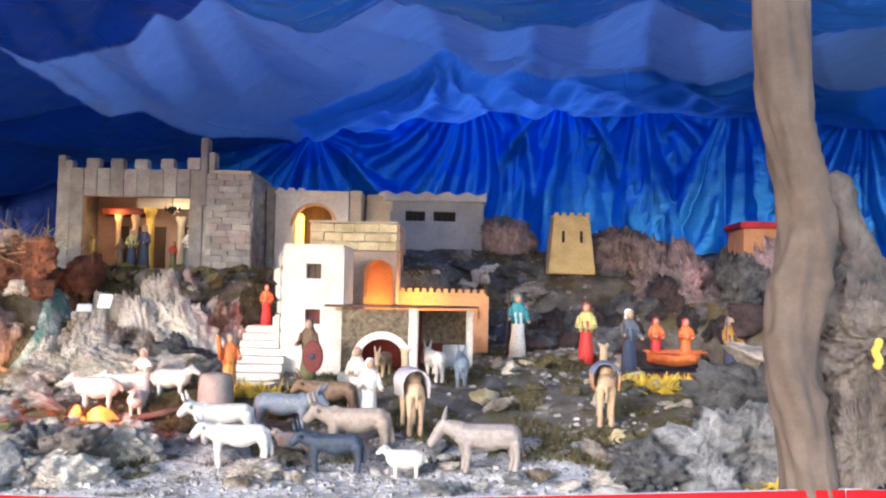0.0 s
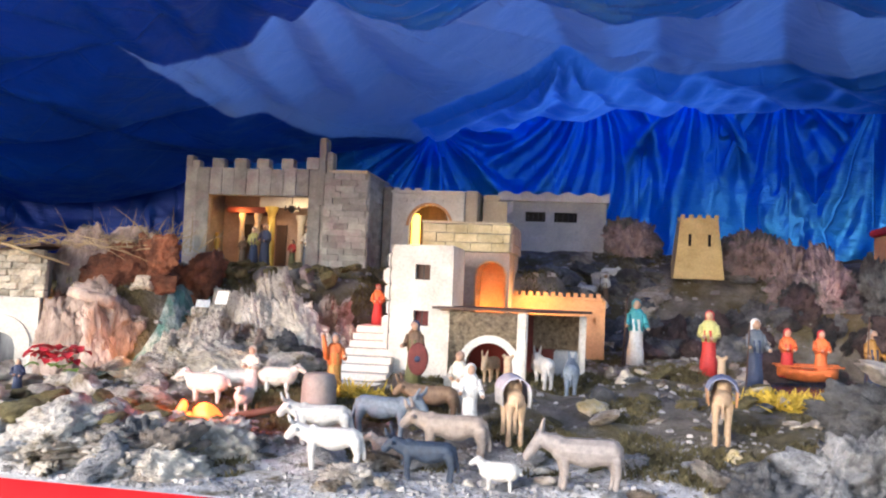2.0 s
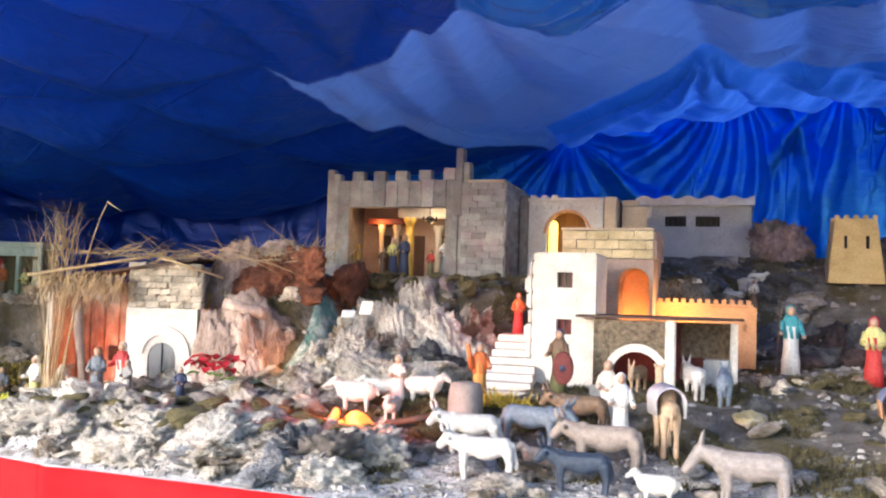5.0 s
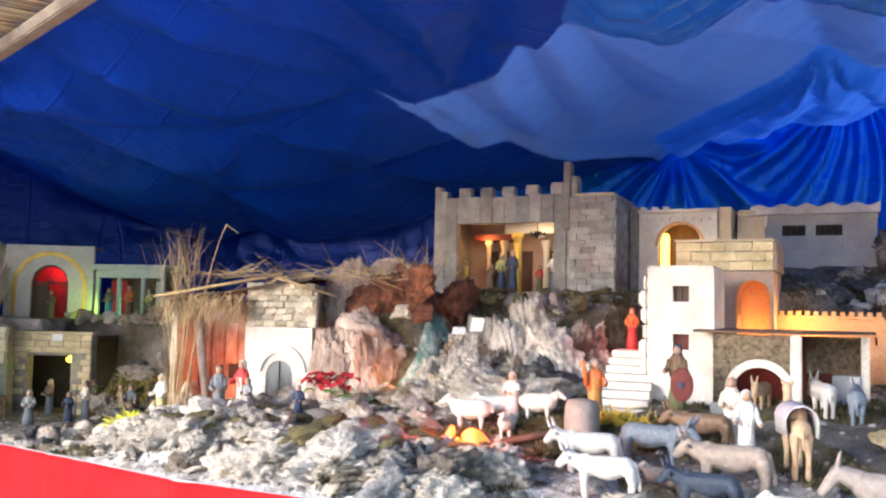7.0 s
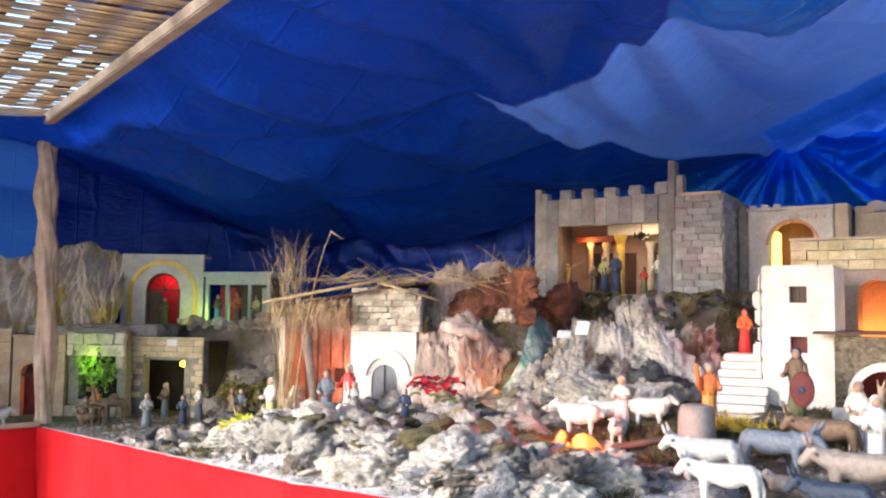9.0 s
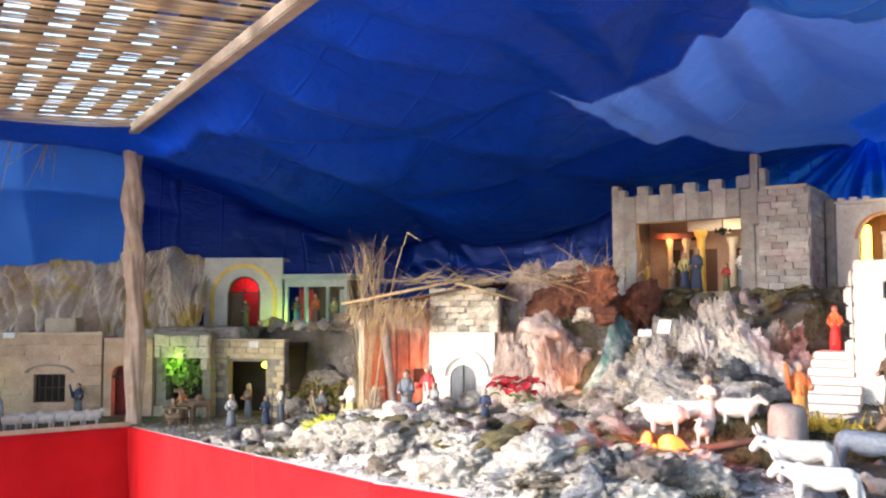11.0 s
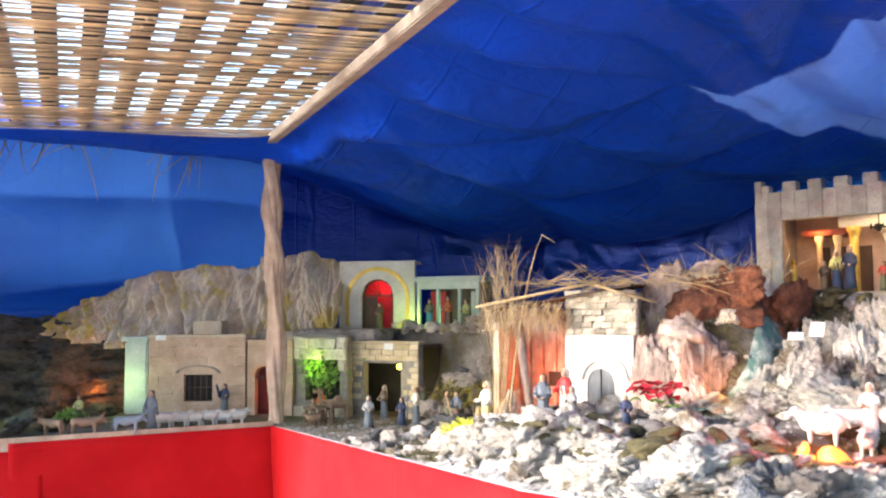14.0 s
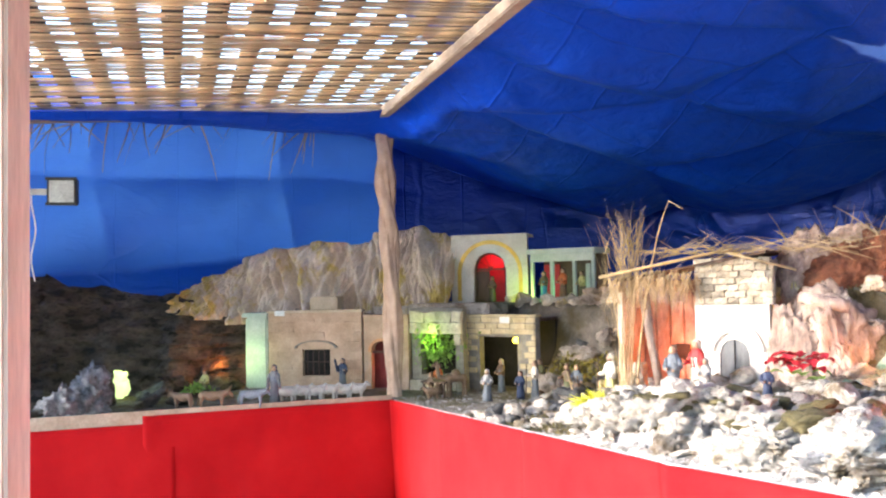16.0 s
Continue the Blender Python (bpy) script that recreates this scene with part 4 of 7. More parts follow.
# stable with rough stucco, white arch, flat roof
M["stucco"] = surface("coarse_brown_stucco", (0.1, 0.07, 0.045), (0.36, 0.29, 0.2), 0.95, 45, 160, 1.0, 0.012)
stable = thing("stable", (-0.665, 4.1, 0.98), 2, "open stable with coarse stucco, white arch and thin flat roof", "stable")
part("front_wall", wall_bm(0.36, 0.43, 0.05, [(0.085, 0.305, 0.0, 0.29, True)]), M["stucco"], stable)
part("white_arch", arch_ring(0.1105, 0.035, 0.075, 0.18), M["plaster"], stable, "white plaster arch").location = (0.195, -0.014, 0.18)
part("pier", boxed(0.32, 0.365, -0.018, 0.06, 0.0, 0.435, bevel=0.006), M["plaster"], stable, "white plaster pier")
part("pier", boxed(-0.012, 0.05, -0.018, 0.055, 0.0, 0.13, bevel=0.006), M["plaster"], stable)
part("stucco_panel", boxed(0.06, 0.315, -0.012, 0.0, 0.34, 0.42), M["stucco"], stable)
part("wing_wall", boxed(0.37, 0.62, 0.42, 0.46, 0.0, 0.42), M["stucco"], stable)
part("wing_panel", boxed(0.37, 0.5, 0.405, 0.418, 0.05, 0.25), M["dark_red"], stable, "dark red panel")
part("low_wall", boxed(0.48, 0.6, 0.3, 0.4, 0.0, 0.25, bevel=0.006), M["plaster_grey"], stable)
part("wing_post", boxed(0.6, 0.635, 0.32, 0.4, 0.0, 0.425, bevel=0.005), M["plaster"], stable, "white post")
part("side_wall", boxed(0.0, 0.04, 0.051, 0.46, 0.0, 0.42), M["stucco"], stable)
part("back_wall", boxed(0.041, 0.369, 0.42, 0.46, 0.0, 0.42), M["dark_red"], stable, "dark red back wall")
bm = bmesh.new()
hexa(bm, [(-0.08, -0.03, 0.438), (0.37, -0.03, 0.438), (0.66, 0.3, 0.438), (-0.08, 0.5, 0.438)], [(-0.08, -0.03, 0.448), (0.37, -0.03, 0.448), (0.66, 0.3, 0.448), (-0.08, 0.5, 0.448)])
hexa(bm, [(-0.08, 0.5, 0.4385), (0.66, 0.3, 0.4385), (0.66, 0.5, 0.4385), (0.3, 0.52, 0.4385)], [(-0.08, 0.5, 0.447), (0.66, 0.3, 0.447), (0.66, 0.5, 0.447), (0.3, 0.52, 0.447)])
part("flat_roof", bm, M["brown_wood"], stable, "thin weathered roof board")
lamp("stable_lamp", (-0.48, 4.42, 1.2), (1.0, 0.3, 0.1), 0.06)

# long orange house with a row of tiles
orange = thing("orange_house", (-0.53, 5.06, 1.15), 1.5, "long low orange plastered house with toothed roof edge", "house")
part("wall", wall_bm(0.57, 0.33, 0.04, [(0.505, 0.52, 0.2, 0.24, False)]), M["terracotta"], orange)
part("body", boxed(0, 0.57, 0.041, 0.35, 0, 0.33), M["terracotta"], orange)
part("eave", boxed(-0.005, 0.555, -0.02, 0.03, 0.331, 0.346, bevel=0.003), M["terracotta"], orange)
roof_tiles(orange, 0.0, 0.55, -0.018, 0.347, 13, "terracotta", 0.022)
lamp("wall_lamp", (-0.36, 4.92, 1.44), (1.0, 0.5, 0.12), 1.1)

# grey-white house on the hill
white = thing("hill_house", (-0.84, 7.0, 1.72), 2.5, "pale grey house with wavy roof edge and barred windows", "house")
part("front_wall", wall_bm(0.84, 0.52, 0.05, [(0.2, 0.36, 0.36, 0.44, False), (0.43, 0.61, 0.36, 0.44, False)]), M["plaster_grey"], white)
for x0, x1 in ((0.2, 0.36), (0.43, 0.61)):
    wp = part("window", boxed(x0, x1, 0.046, 0.052, 0.36, 0.44), M["dark"], white, "dark barred window")
    for k in range(4):
        x = x0 + (k + 0.5) * (x1 - x0) / 4
        part("bar", boxed(x - 0.004, x + 0.004, 0.02, 0.028, 0.36, 0.44), M["black"], wp)
part("side_wall", boxed(0.8, 0.84, 0.052, 0.5, 0, 0.52), M["plaster_grey"], white)
part("body", boxed(0.0, 0.798, 0.054, 0.5, 0, 0.5), M["plaster_grey"], white)
bm = bmesh.new()
n = 28
for k in range(n):
    a, b = [0.88 * q / n - 0.02 for q in (k, k + 1)]
    za, zb = [0.585 + 0.014 * math.sin(q * 38) for q in (a, b)]
    hexa(bm, [(a, -0.04, 0.521), (b, -0.04, 0.521), (b, 0.5, 0.521), (a, 0.5, 0.521)], [(a, -0.04, za), (b, -0.04, zb), (b, 0.5, zb), (a, 0.5, za)])
bmesh.ops.remove_doubles(bm, verts=bm.verts, dist=1e-5)
part("roof_edge", bm, M["plaster"], white, "white wavy roof edge")
bm = bmesh.new()
hexa(bm, [(-0.08, -0.03, 0.3), (0.1, -0.03, 0.44), (0.1, 0.3, 0.44), (-0.08, 0.3, 0.3)], [(-0.08, -0.03, 0.33), (0.1, -0.03, 0.53), (0.1, 0.3, 0.53), (-0.08, 0.3, 0.33)])
part("lean_to_roof", bm, M["plaster"], white)

# yellow keep
keep = thing("yellow_keep", (0.65, 6.55, 1.655), 2, "small yellow tapering watchtower with battlements and slits", "tower")
keep.scale = (0.87, 0.87, 0.89)
def tapered(bm, w0, w1, z0, z1, inset=0.0):
    hexa(bm, [(-w0, -w0 + inset, z0), (w0, -w0 + inset, z0), (w0, w0, z0), (-w0, w0, z0)], [(-w1, -w1 + inset, z1), (w1, -w1 + inset, z1), (w1, w1, z1), (-w1, w1, z1)])
bm = bmesh.new()
tapered(bm, 0.2, 0.148, 0, 0.48)
bmesh.ops.bevel(bm, geom=bm.edges[:], offset=0.006, segments=2, affect="EDGES")
part("shaft", bm, M["yellow_stone"], keep)
for k in range(5):
    for y in (-0.15, 0.12):
        x = -0.148 + k * 0.0665
        part("merlon", boxed(x, x + 0.034, y, y + 0.03, 0.481, 0.512, bevel=0.004), M["yellow_stone"], keep)
# solid near-black blocks stand in for the shade within slits
for x in (-0.085, 0.068):
    part("slit", boxed(x, x + 0.022, -0.176, -0.15, 0.26, 0.355, bevel=0.002), M["dark"], keep, "dark arrow slit")

# orange cottage far right, half hidden
cot = thing("orange_cottage", (1.86, 6.25, 1.5), 0, "low terracotta coloured cottage behind the post", "house")
part("wall", wall_bm(0.8, 0.5, 0.05, [(0.55, 0.68, 0.1, 0.32, False)]), M["terracotta"], cot)
part("body", boxed(0, 0.8, 0.052, 0.4, 0, 0.5), M["terracotta"], cot)
part("roof", boxed(-0.03, 0.83, -0.03, 0.42, 0.502, 0.55, bevel=0.01), M["red_paint"], cot, "reddish flat roof")

# white steps up to the tower
stairs = thing("stairway", (-1.18, 3.86, 1.0), 6, "white plaster stairs climbing beside the tower", "stairs")
for k in range(9):
    part("step", boxed(0.0 + 0.004 * k, 0.26, 0.066 * k, 0.75, 0.034 * k, 0.034 * (k + 1) - 0.001, bevel=0.004), M["plaster"], stairs)

# ---- buildings on the other side ----
red_house = thing("arched_red_house", (-5.93, 4.46, 1.34), 36.7, "white house with yellow arch band and red lit doorway", "house")
part("front_wall", wall_bm(0.64, 0.58, 0.05, [(0.19, 0.46, 0.02, 0.43, True)]), M["plaster"], red_house)
part("arch_band", arch_ring(0.24, 0.032, 0.058, 0.22), M["gold"], red_house, "yellow painted arch band").location = (0.325, -0.006, 0.26)
part("back_wall", boxed(0.1, 0.56, 0.2, 0.23, 0, 0.56), M["red_paint"], red_house, "red back wall")
part("roof", boxed(0.0, 0.64, 0.051, 0.3, 0.56, 0.58), M["plaster"], red_house)
door = part("door", boxed(0.2, 0.31, 0.055, 0.07, 0.02, 0.28, bevel=0.003), M["brown_wood"], red_house, "half open dark wooden door")
part("door_frame", arch_ring(0.118, 0.017, 0.03, 0.28), M["brown_wood"], red_house).location = (0.325, 0.03, 0.297)
part("transom", boxed(0.2, 0.45, 0.04, 0.06, 0.285, 0.3), M["brown_wood"], red_house)
for k in range(5):
    a = math.pi * (k + 1) / 6
    bm = bmesh.new()
    tube(bm, (0.325, 0.05, 0.3), (0.325 + 0.115 * math.cos(a), 0.05, 0.3 + 0.115 * math.sin(a)), 0.003, 0.003, 5)
    part("fanlight_bar", bm, M["brown_wood"], red_house)
lamp("red_lamp", (-5.72, 4.76, 1.72), (1.0, 0.02, 0.06), 0.2)
lamp("green_lamp", (-5.33, 4.72, 1.45), (0.6, 1.0, 0.1), 0.22)

glass = thing("glazed_house", (-5.34, 4.8, 1.36), 21.5, "pale green framed house with tall dark panes", "house")
part("roof", boxed(-0.02, 0.56, -0.03, 0.3, 0.38, 0.42, bevel=0.004), M["green_white"], glass)
part("lintel", boxed(0.0, 0.54, 0.0, 0.03, 0.32, 0.379), M["green_white"], glass)
for x in (0.0, 0.17, 0.36, 0.515):
    part("mullion", boxed(x, x + 0.025, 0.0, 0.03, 0.03, 0.319), M["green_white"], glass)
part("sill", boxed(-0.01, 0.55, -0.02, 0.05, 0.0, 0.029, bevel=0.003), M["green_white"], glass)
part("back_wall", boxed(0.0, 0.54, 0.26, 0.29, 0.0, 0.379), M["brown_wood"], glass, "dark interior wall")
part("curtain", boxed(0.03, 0.165, 0.2, 0.22, 0.03, 0.3, bevel=0.004), M["red_paint"], glass, "dark red curtain")
part("curtain", boxed(0.39, 0.43, 0.2, 0.22, 0.03, 0.3, bevel=0.004), M["plaster_grey"], glass, "pale curtain")
lamp("green_lamp", (-5.1, 4.96, 1.45), (0.4, 1.0, 0.5), 0.12)

inn = thing("brick_house", (-5.36, 4.05, 0.74), 17.5, "tan brick house front with a wide dark opening", "house")
part("front_wall", wall_bm(0.67, 0.53, 0.06, [(0.2, 0.52, 0.0, 0.39, False)]), M["mortar"], inn)
courses(inn, 0.67, 0.53, 0.042, 0.11, "tan_brick", pose(0, -0.003, 0), 0.01, 21, skip=lambda x, z, r: 0.2 - r < x < 0.52 + r and z < 0.4)
part("coping", boxed(-0.01, 0.68, -0.02, 0.07, 0.531, 0.55, bevel=0.004), M["tan_brick"], inn)
# room behind the opening is darkened by its wall colour
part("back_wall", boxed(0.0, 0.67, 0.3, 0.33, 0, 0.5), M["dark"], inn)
part("roof", boxed(0.0, 0.67, 0.061, 0.33, 0.5, 0.52), M["brown_wood"], inn)
bm = bmesh.new()
ball(bm, (0.46, 0.1, 0.36), 0.026, 2, 0, (1.4, 1, 0.9))
part("yellow_bulb", bm, glow("yellow_bulb_glass", (1.0, 0.8, 0.03), 2.5), inn, "glowing yellow bulb")
part("notice", boxed(0.39, 0.47, -0.026, -0.022, 0.49, 0.535), M["card"], inn, "small white paper notice")
lamp("yellow_lamp", (-4.9, 4.2, 1.03), (1.0, 0.75, 0.05), 0.25)

bake = thing("plaster_house", (-6.41, 3.03, 0.74), 42.8, "tan plastered house with one barred window", "house")
part("front_wall", wall_bm(0.74, 0.58, 0.06, [(0.27, 0.49, 0.1, 0.3, False)]), M["warm_plaster"], bake)
courses(bake, 0.74, 0.58, 0.072, 0.2, "warm_plaster", pose(0, -0.001, 0), 0.006, 22, skip=lambda x, z, r: 0.24 - r < x < 0.52 + r and 0.06 < z < 0.36, gap=0.003)
part("window_back", boxed(0.27, 0.49, 0.05, 0.058, 0.1, 0.3), M["dark"], bake, "dark window opening")
for k in range(4):
    part("window_bar", boxed(0.3 + 0.045 * k, 0.306 + 0.045 * k, 0.02, 0.028, 0.1, 0.3), M["brown_wood"], bake)
part("window_bar", boxed(0.27, 0.49, 0.02, 0.026, 0.2, 0.207), M["brown_wood"], bake)
part("window_hood", arch_ring(0.15, 0.02, 0.02, 0.0), M["mortar"], bake).matrix_basis = pose(0.38, -0.02, 0.31) @ Matrix.Diagonal((1, 1, 0.35, 1))
part("coping", boxed(-0.01, 0.75, -0.02, 0.08, 0.581, 0.6, bevel=0.004), M["plaster_tan"], bake)
part("body", boxed(0.0, 0.74, 0.07, 0.4, 0, 0.56), M["warm_plaster"], bake)
part("chimney", boxed(0.3, 0.52, 0.1, 0.3, 0.58, 0.7, bevel=0.01), M["plaster_tan"], bake)
part("notice", boxed(0.06, 0.14, -0.028, -0.024, 0.56, 0.6), M["card"], bake, "small white paper notice")
part("corner_column", boxed(-0.2, -0.02, 0.02, 0.2, 0.0, 0.55, bevel=0.012), M["green_white"], bake, "pale green lit column")
part("corner_cap", boxed(-0.22, -0.01, 0.0, 0.22, 0.551, 0.585, bevel=0.006), M["green_white"], bake)
lamp("green_lamp", (-6.45, 2.82, 0.98), (0.75, 1.0, 0.3), 0.25)

gate = thing("arched_gate", (-5.85, 3.54, 0.74), 33, "small tan gatehouse with a dark arched doorway", "house")
part("front_wall", wall_bm(0.36, 0.54, 0.06, [(0.06, 0.22, 0.0, 0.36, True)]), M["warm_plaster"], gate)
part("door_back", boxed(0.04, 0.24, 0.1, 0.12, 0.0, 0.4), M["dark_red"], gate, "dark red doorway")
part("arch_ring", arch_ring(0.082, 0.02, 0.07), M["terracotta"], gate).location = (0.14, -0.01, 0.279)
part("transom", boxed(0.06, 0.22, 0.02, 0.04, 0.27, 0.285), M["brown_wood"], gate)
part("coping", boxed(-0.005, 0.37, -0.02, 0.07, 0.541, 0.56, bevel=0.006), M["warm_plaster"], gate)
lamp("red_lamp", (-5.72, 3.66, 0.9), (1.0, 0.1, 0.05), 0.05)

# wall with a leafy green niche between the two houses
wall2 = thing("rubble_wall", (-5.56, 3.78, 0.74), 26, "pale rubble wall with a niche full of green leaves", "wall")
part("wall", wall_bm(0.42, 0.6, 0.08, [(0.07, 0.36, 0.12, 0.42, False)], 0.012, 5), M["mortar"], wall2)
courses(wall2, 0.42, 0.58, 0.085, 0.12, "rubble_stone", pose(0, -0.002, 0), 0.035, 33, skip=lambda x, z, r: 0.07 - r < x < 0.36 + r and 0.1 < z < 0.44, gap=0.004, name="stone", askew=7)
# shade of the niche is painted on its back
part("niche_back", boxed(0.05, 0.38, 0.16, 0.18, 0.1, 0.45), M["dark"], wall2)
bm = bmesh.new()
rng = random.Random(31)
for k in range(560):
    c = Vector((rng.gauss(0.215, 0.085), rng.uniform(-0.09, 0.1), rng.gauss(0.32, 0.065)))
    q = Euler([rng.uniform(0, 6) for _ in range(3)]).to_matrix()
    s = rng.uniform(0.012, 0.026)
    vs = [bm.verts.new(c + q @ Vector(p) * s) for p in ((-1, 0, 0), (0, -0.45, 0.1), (1, 0, 0), (0, 0.45, 0.1))]
    bm.faces.new(vs)
M["leaf"] = surface("green_leaf", (0.1, 0.2, 0.03), (0.26, 0.42, 0.08), 0.6, 30, 120, 0.2, 0.002)
tagged(part("ivy", bm, M["leaf"], wall2, "bright green ivy leaves"), kind="stuff")
lamp("green_lamp", (-5.335, 3.77, 1.13), (0.6, 1.0, 0.15), 0.28)
ledge = thing("stone_ledge", (-5.8, 3.9, 1.28), 22, "long pale stone ledge above the houses", "ledge")
part("slab", boxed(0.0, 0.72, 0, 0.34, 0, 0.09, bevel=0.015), M["rock"], ledge)
part("slab", boxed(-0.65, -0.005, 0.05, 0.34, 0.0, 0.07, bevel=0.015), M["rock_brown"], ledge)

# bark hut: orange lit shed, white arched front, stone gable, thatch
hut = thing("bark_hut", (-3.1, 3.86, 0.95), 17, "rustic hut with white arched front, stone gable and thatch", "hut")
part("white_front", wall_bm(0.38, 0.43, 0.05, [(0.125, 0.275, 0.0, 0.25, True)]), M["plaster"], hut, "whitewashed front")
part("arch_relief", arch_ring(0.1, 0.05, 0.012, 0.0), M["plaster"], hut).location = (0.2, -0.0125, 0.19)
d = part("door", wall_bm(0.15, 0.25, 0.012), M["grey_door"], hut, "grey arched double door")
d.location = (0.125, 0.006, 0)
part("door_gap", boxed(0.198, 0.202, 0.024, 0.029, 0, 0.25), M["dark"], d).matrix_parent_inverse = pose(0.125, 0.03, 0).inverted()
part("side_wall", boxed(0.381, 0.66, 0.1, 0.2, 0.0, 0.4, bevel=0.02), M["bark"], hut, "rough bark side wall")
part("gable", boxed(0.02, 0.36, 0.05, 0.3, 0.431, 0.66), M["mortar"], hut)
courses(hut, 0.4, 0.24, 0.036, 0.06, "rubble_stone", pose(0.0, 0.045, 0.432), 0.035, 32, gap=0.003, name="stone", askew=7)
part("shed_back", boxed(-0.42, -0.01, 0.34, 0.37, 0.0, 0.56), M["bark"], hut, "orange lit shed wall")
part("shed_side", boxed(-0.46, -0.425, 0.05, 0.37, 0.0, 0.5), M["rock_brown"], hut)
for k in range(5):
    part("shed_plank", boxed(-0.42 + 0.083 * k, -0.345 + 0.083 * k, 0.322 - 0.006 * (k % 2), 0.339, 0.0, 0.48 - 0.02 * (k % 3), bevel=0.004), M["bark"], hut, "reddish bark plank")
part("shed_hatch", boxed(-0.22, -0.14, 0.3, 0.315, 0.12, 0.2), M["dark"], hut)
bm = bmesh.new()
tube(bm, (-0.2, -0.02, 0.0), (-0.3, 0.04, 0.5), 0.022, 0.03, 8)
part("leaning_log", bm, M["bark"], hut, "leaning bare log", True)
bm = bmesh.new()
hexa(bm, [(-0.44, -0.03, 0.555), (0.38, -0.03, 0.69), (0.38, 0.5, 0.7), (-0.44, 0.5, 0.57)], [(-0.44, -0.03, 0.568), (0.38, -0.03, 0.703), (0.38, 0.5, 0.715), (-0.44, 0.5, 0.585)])
part("roof_board", bm, M["brown_wood"], hut)
bm = bmesh.new()
tube(bm, (-0.5, -0.09, 0.585), (0.24, -0.1, 0.715), 0.009, 0.008, 8)
part("roof_pole", bm, M["straw"], hut, "pale bamboo pole", True)
bm = bmesh.new()
tube(bm, (0.16, -0.09, 0.71), (0.52, -0.02, 0.6), 0.008, 0.006, 8)
part("roof_pole", bm, M["straw"], hut, "pale bamboo pole", True)
rng = random.Random(41)


def blades(n, where, length, lean, width=0.004, seed=0):
    """Many thin bent blades of straw in one mesh."""
    rng = random.Random(seed)
    bm = bmesh.new()
    for _ in range(n):
        p, ahead = where(rng)
        p = Vector(p)
        ln = rng.uniform(*length)
        d = (Vector(ahead) + Vector([rng.uniform(-lean, lean) for _ in range(3)])).normalized()
        side = d.cross(Vector((rng.uniform(-1, 1), rng.uniform(-1, 1), rng.uniform(-1, 1)))).normalized() * width
        bend = Vector((rng.uniform(-1, 1), rng.uniform(-1, 1), -0.6)) * ln * 0.18
        prev = None
        for k in range(4):
            f = k / 3
            c = p + d * ln * f + bend * f * f
            w = side * (1 - 0.75 * f)
            cur = bm.verts.new(c - w), bm.verts.new(c + w)
            if prev:
                bm.faces.new((prev[0], prev[1], cur[1], cur[0]))
            prev = cur
    return bm


th = part("thatch", blades(420, lambda r: ((r.uniform(-0.48, 0.02), r.uniform(-0.1, 0.1), 0.55 + r.uniform(0, 0.07)), (r.uniform(-0.5, 0.5), -0.4, -0.8)), (0.07, 0.2), 0.5, 0.0026, 42), M["straw"], hut, "hanging straw thatch")
tagged(th, kind="stuff")
th = part("thatch", blades(200, lambda r: ((r.uniform(-0.35, 0.9), r.uniform(0.0, 0.5), 0.7 + r.uniform(0, 0.03)), (r.choice((-1, 1)), 0, 0.1)), (0.1, 0.24), 0.5, 0.0028, 43), M["straw"], hut, "loose straw on the roof")
tagged(th, kind="stuff")
lamp("orange_lamp", (-3.27, 4.0, 1.12), (1.0, 0.16, 0.02), 0.9)

M["yellow_moss"] = surface("acid_yellow_moss", (0.5, 0.5, 0.02), (0.75, 0.74, 0.08), 0.8, 20, 120, 0.4, 0.003)
M["petal"] = surface("red_petal", (0.55, 0.015, 0.03), (0.7, 0.03, 0.05), 0.7, 12, 90, 0.3, 0.003)
M["straw_bright"] = surface("yellow_straw", (0.55, 0.36, 0.03), (0.75, 0.55, 0.08), 0.8, 20, 120, 0.4, 0.003)
plant = single("dry_grass_bush", blades(46, lambda r: ((r.gauss(0, 0.02), r.gauss(0, 0.02), 0), (0.05, 0, 1)), (0.7, 1.15), 0.1, 0.0026, 51), M["straw"],
               at(-3.45, 3.7), 0, "tall bush of dry straw coloured grass", "plant", smooth=False)
single("dry_grass_tuft", blades(110, lambda r: ((r.gauss(0, 0.05), r.gauss(0, 0.04), r.uniform(0, 0.35)), (r.uniform(-0.5, 0.5), 0, 1)), (0.15, 0.35), 0.25, 0.0024, 52), M["straw"],
       at(-3.42, 3.72, 0.5), 0, "feathery dry grass heads on the bush", "plant", smooth=False, kind="stuff")
bm = bmesh.new()
p = Vector((0.03, 0, 0))
for k in range(9):
    q = p + Vector((0.012 + 0.004 * k, 0, 0.125 - (0.02 * max(0, k - 6))))
    tube(bm, p, q, 0.007 - 0.0005 * k, 0.0065 - 0.0005 * k, 6)
    p = q
tube(bm, p, p + Vector((0.09, 0.0, -0.05)), 0.004, 0.002, 6)
single("dry_branch", bm, M["straw"], at(-3.42, 3.72), 0, "bent dry twig rising from the grass", "twig")

# clutter on the plaza
table = thing("low_table", at(-5.1, 3.66, -0.003), 20, "small rough wooden table near the wrapped post", "table")
part("tabletop", boxed(-0.1, 0.1, -0.06, 0.06, 0.1, 0.112, bevel=0.003), M["brown_wood"], table)
for x in (-0.088, 0.078):
    for y in (-0.05, 0.04):
        part("leg", boxed(x, x + 0.011, y, y + 0.011, 0.0, 0.0995), M["brown_wood"], table)
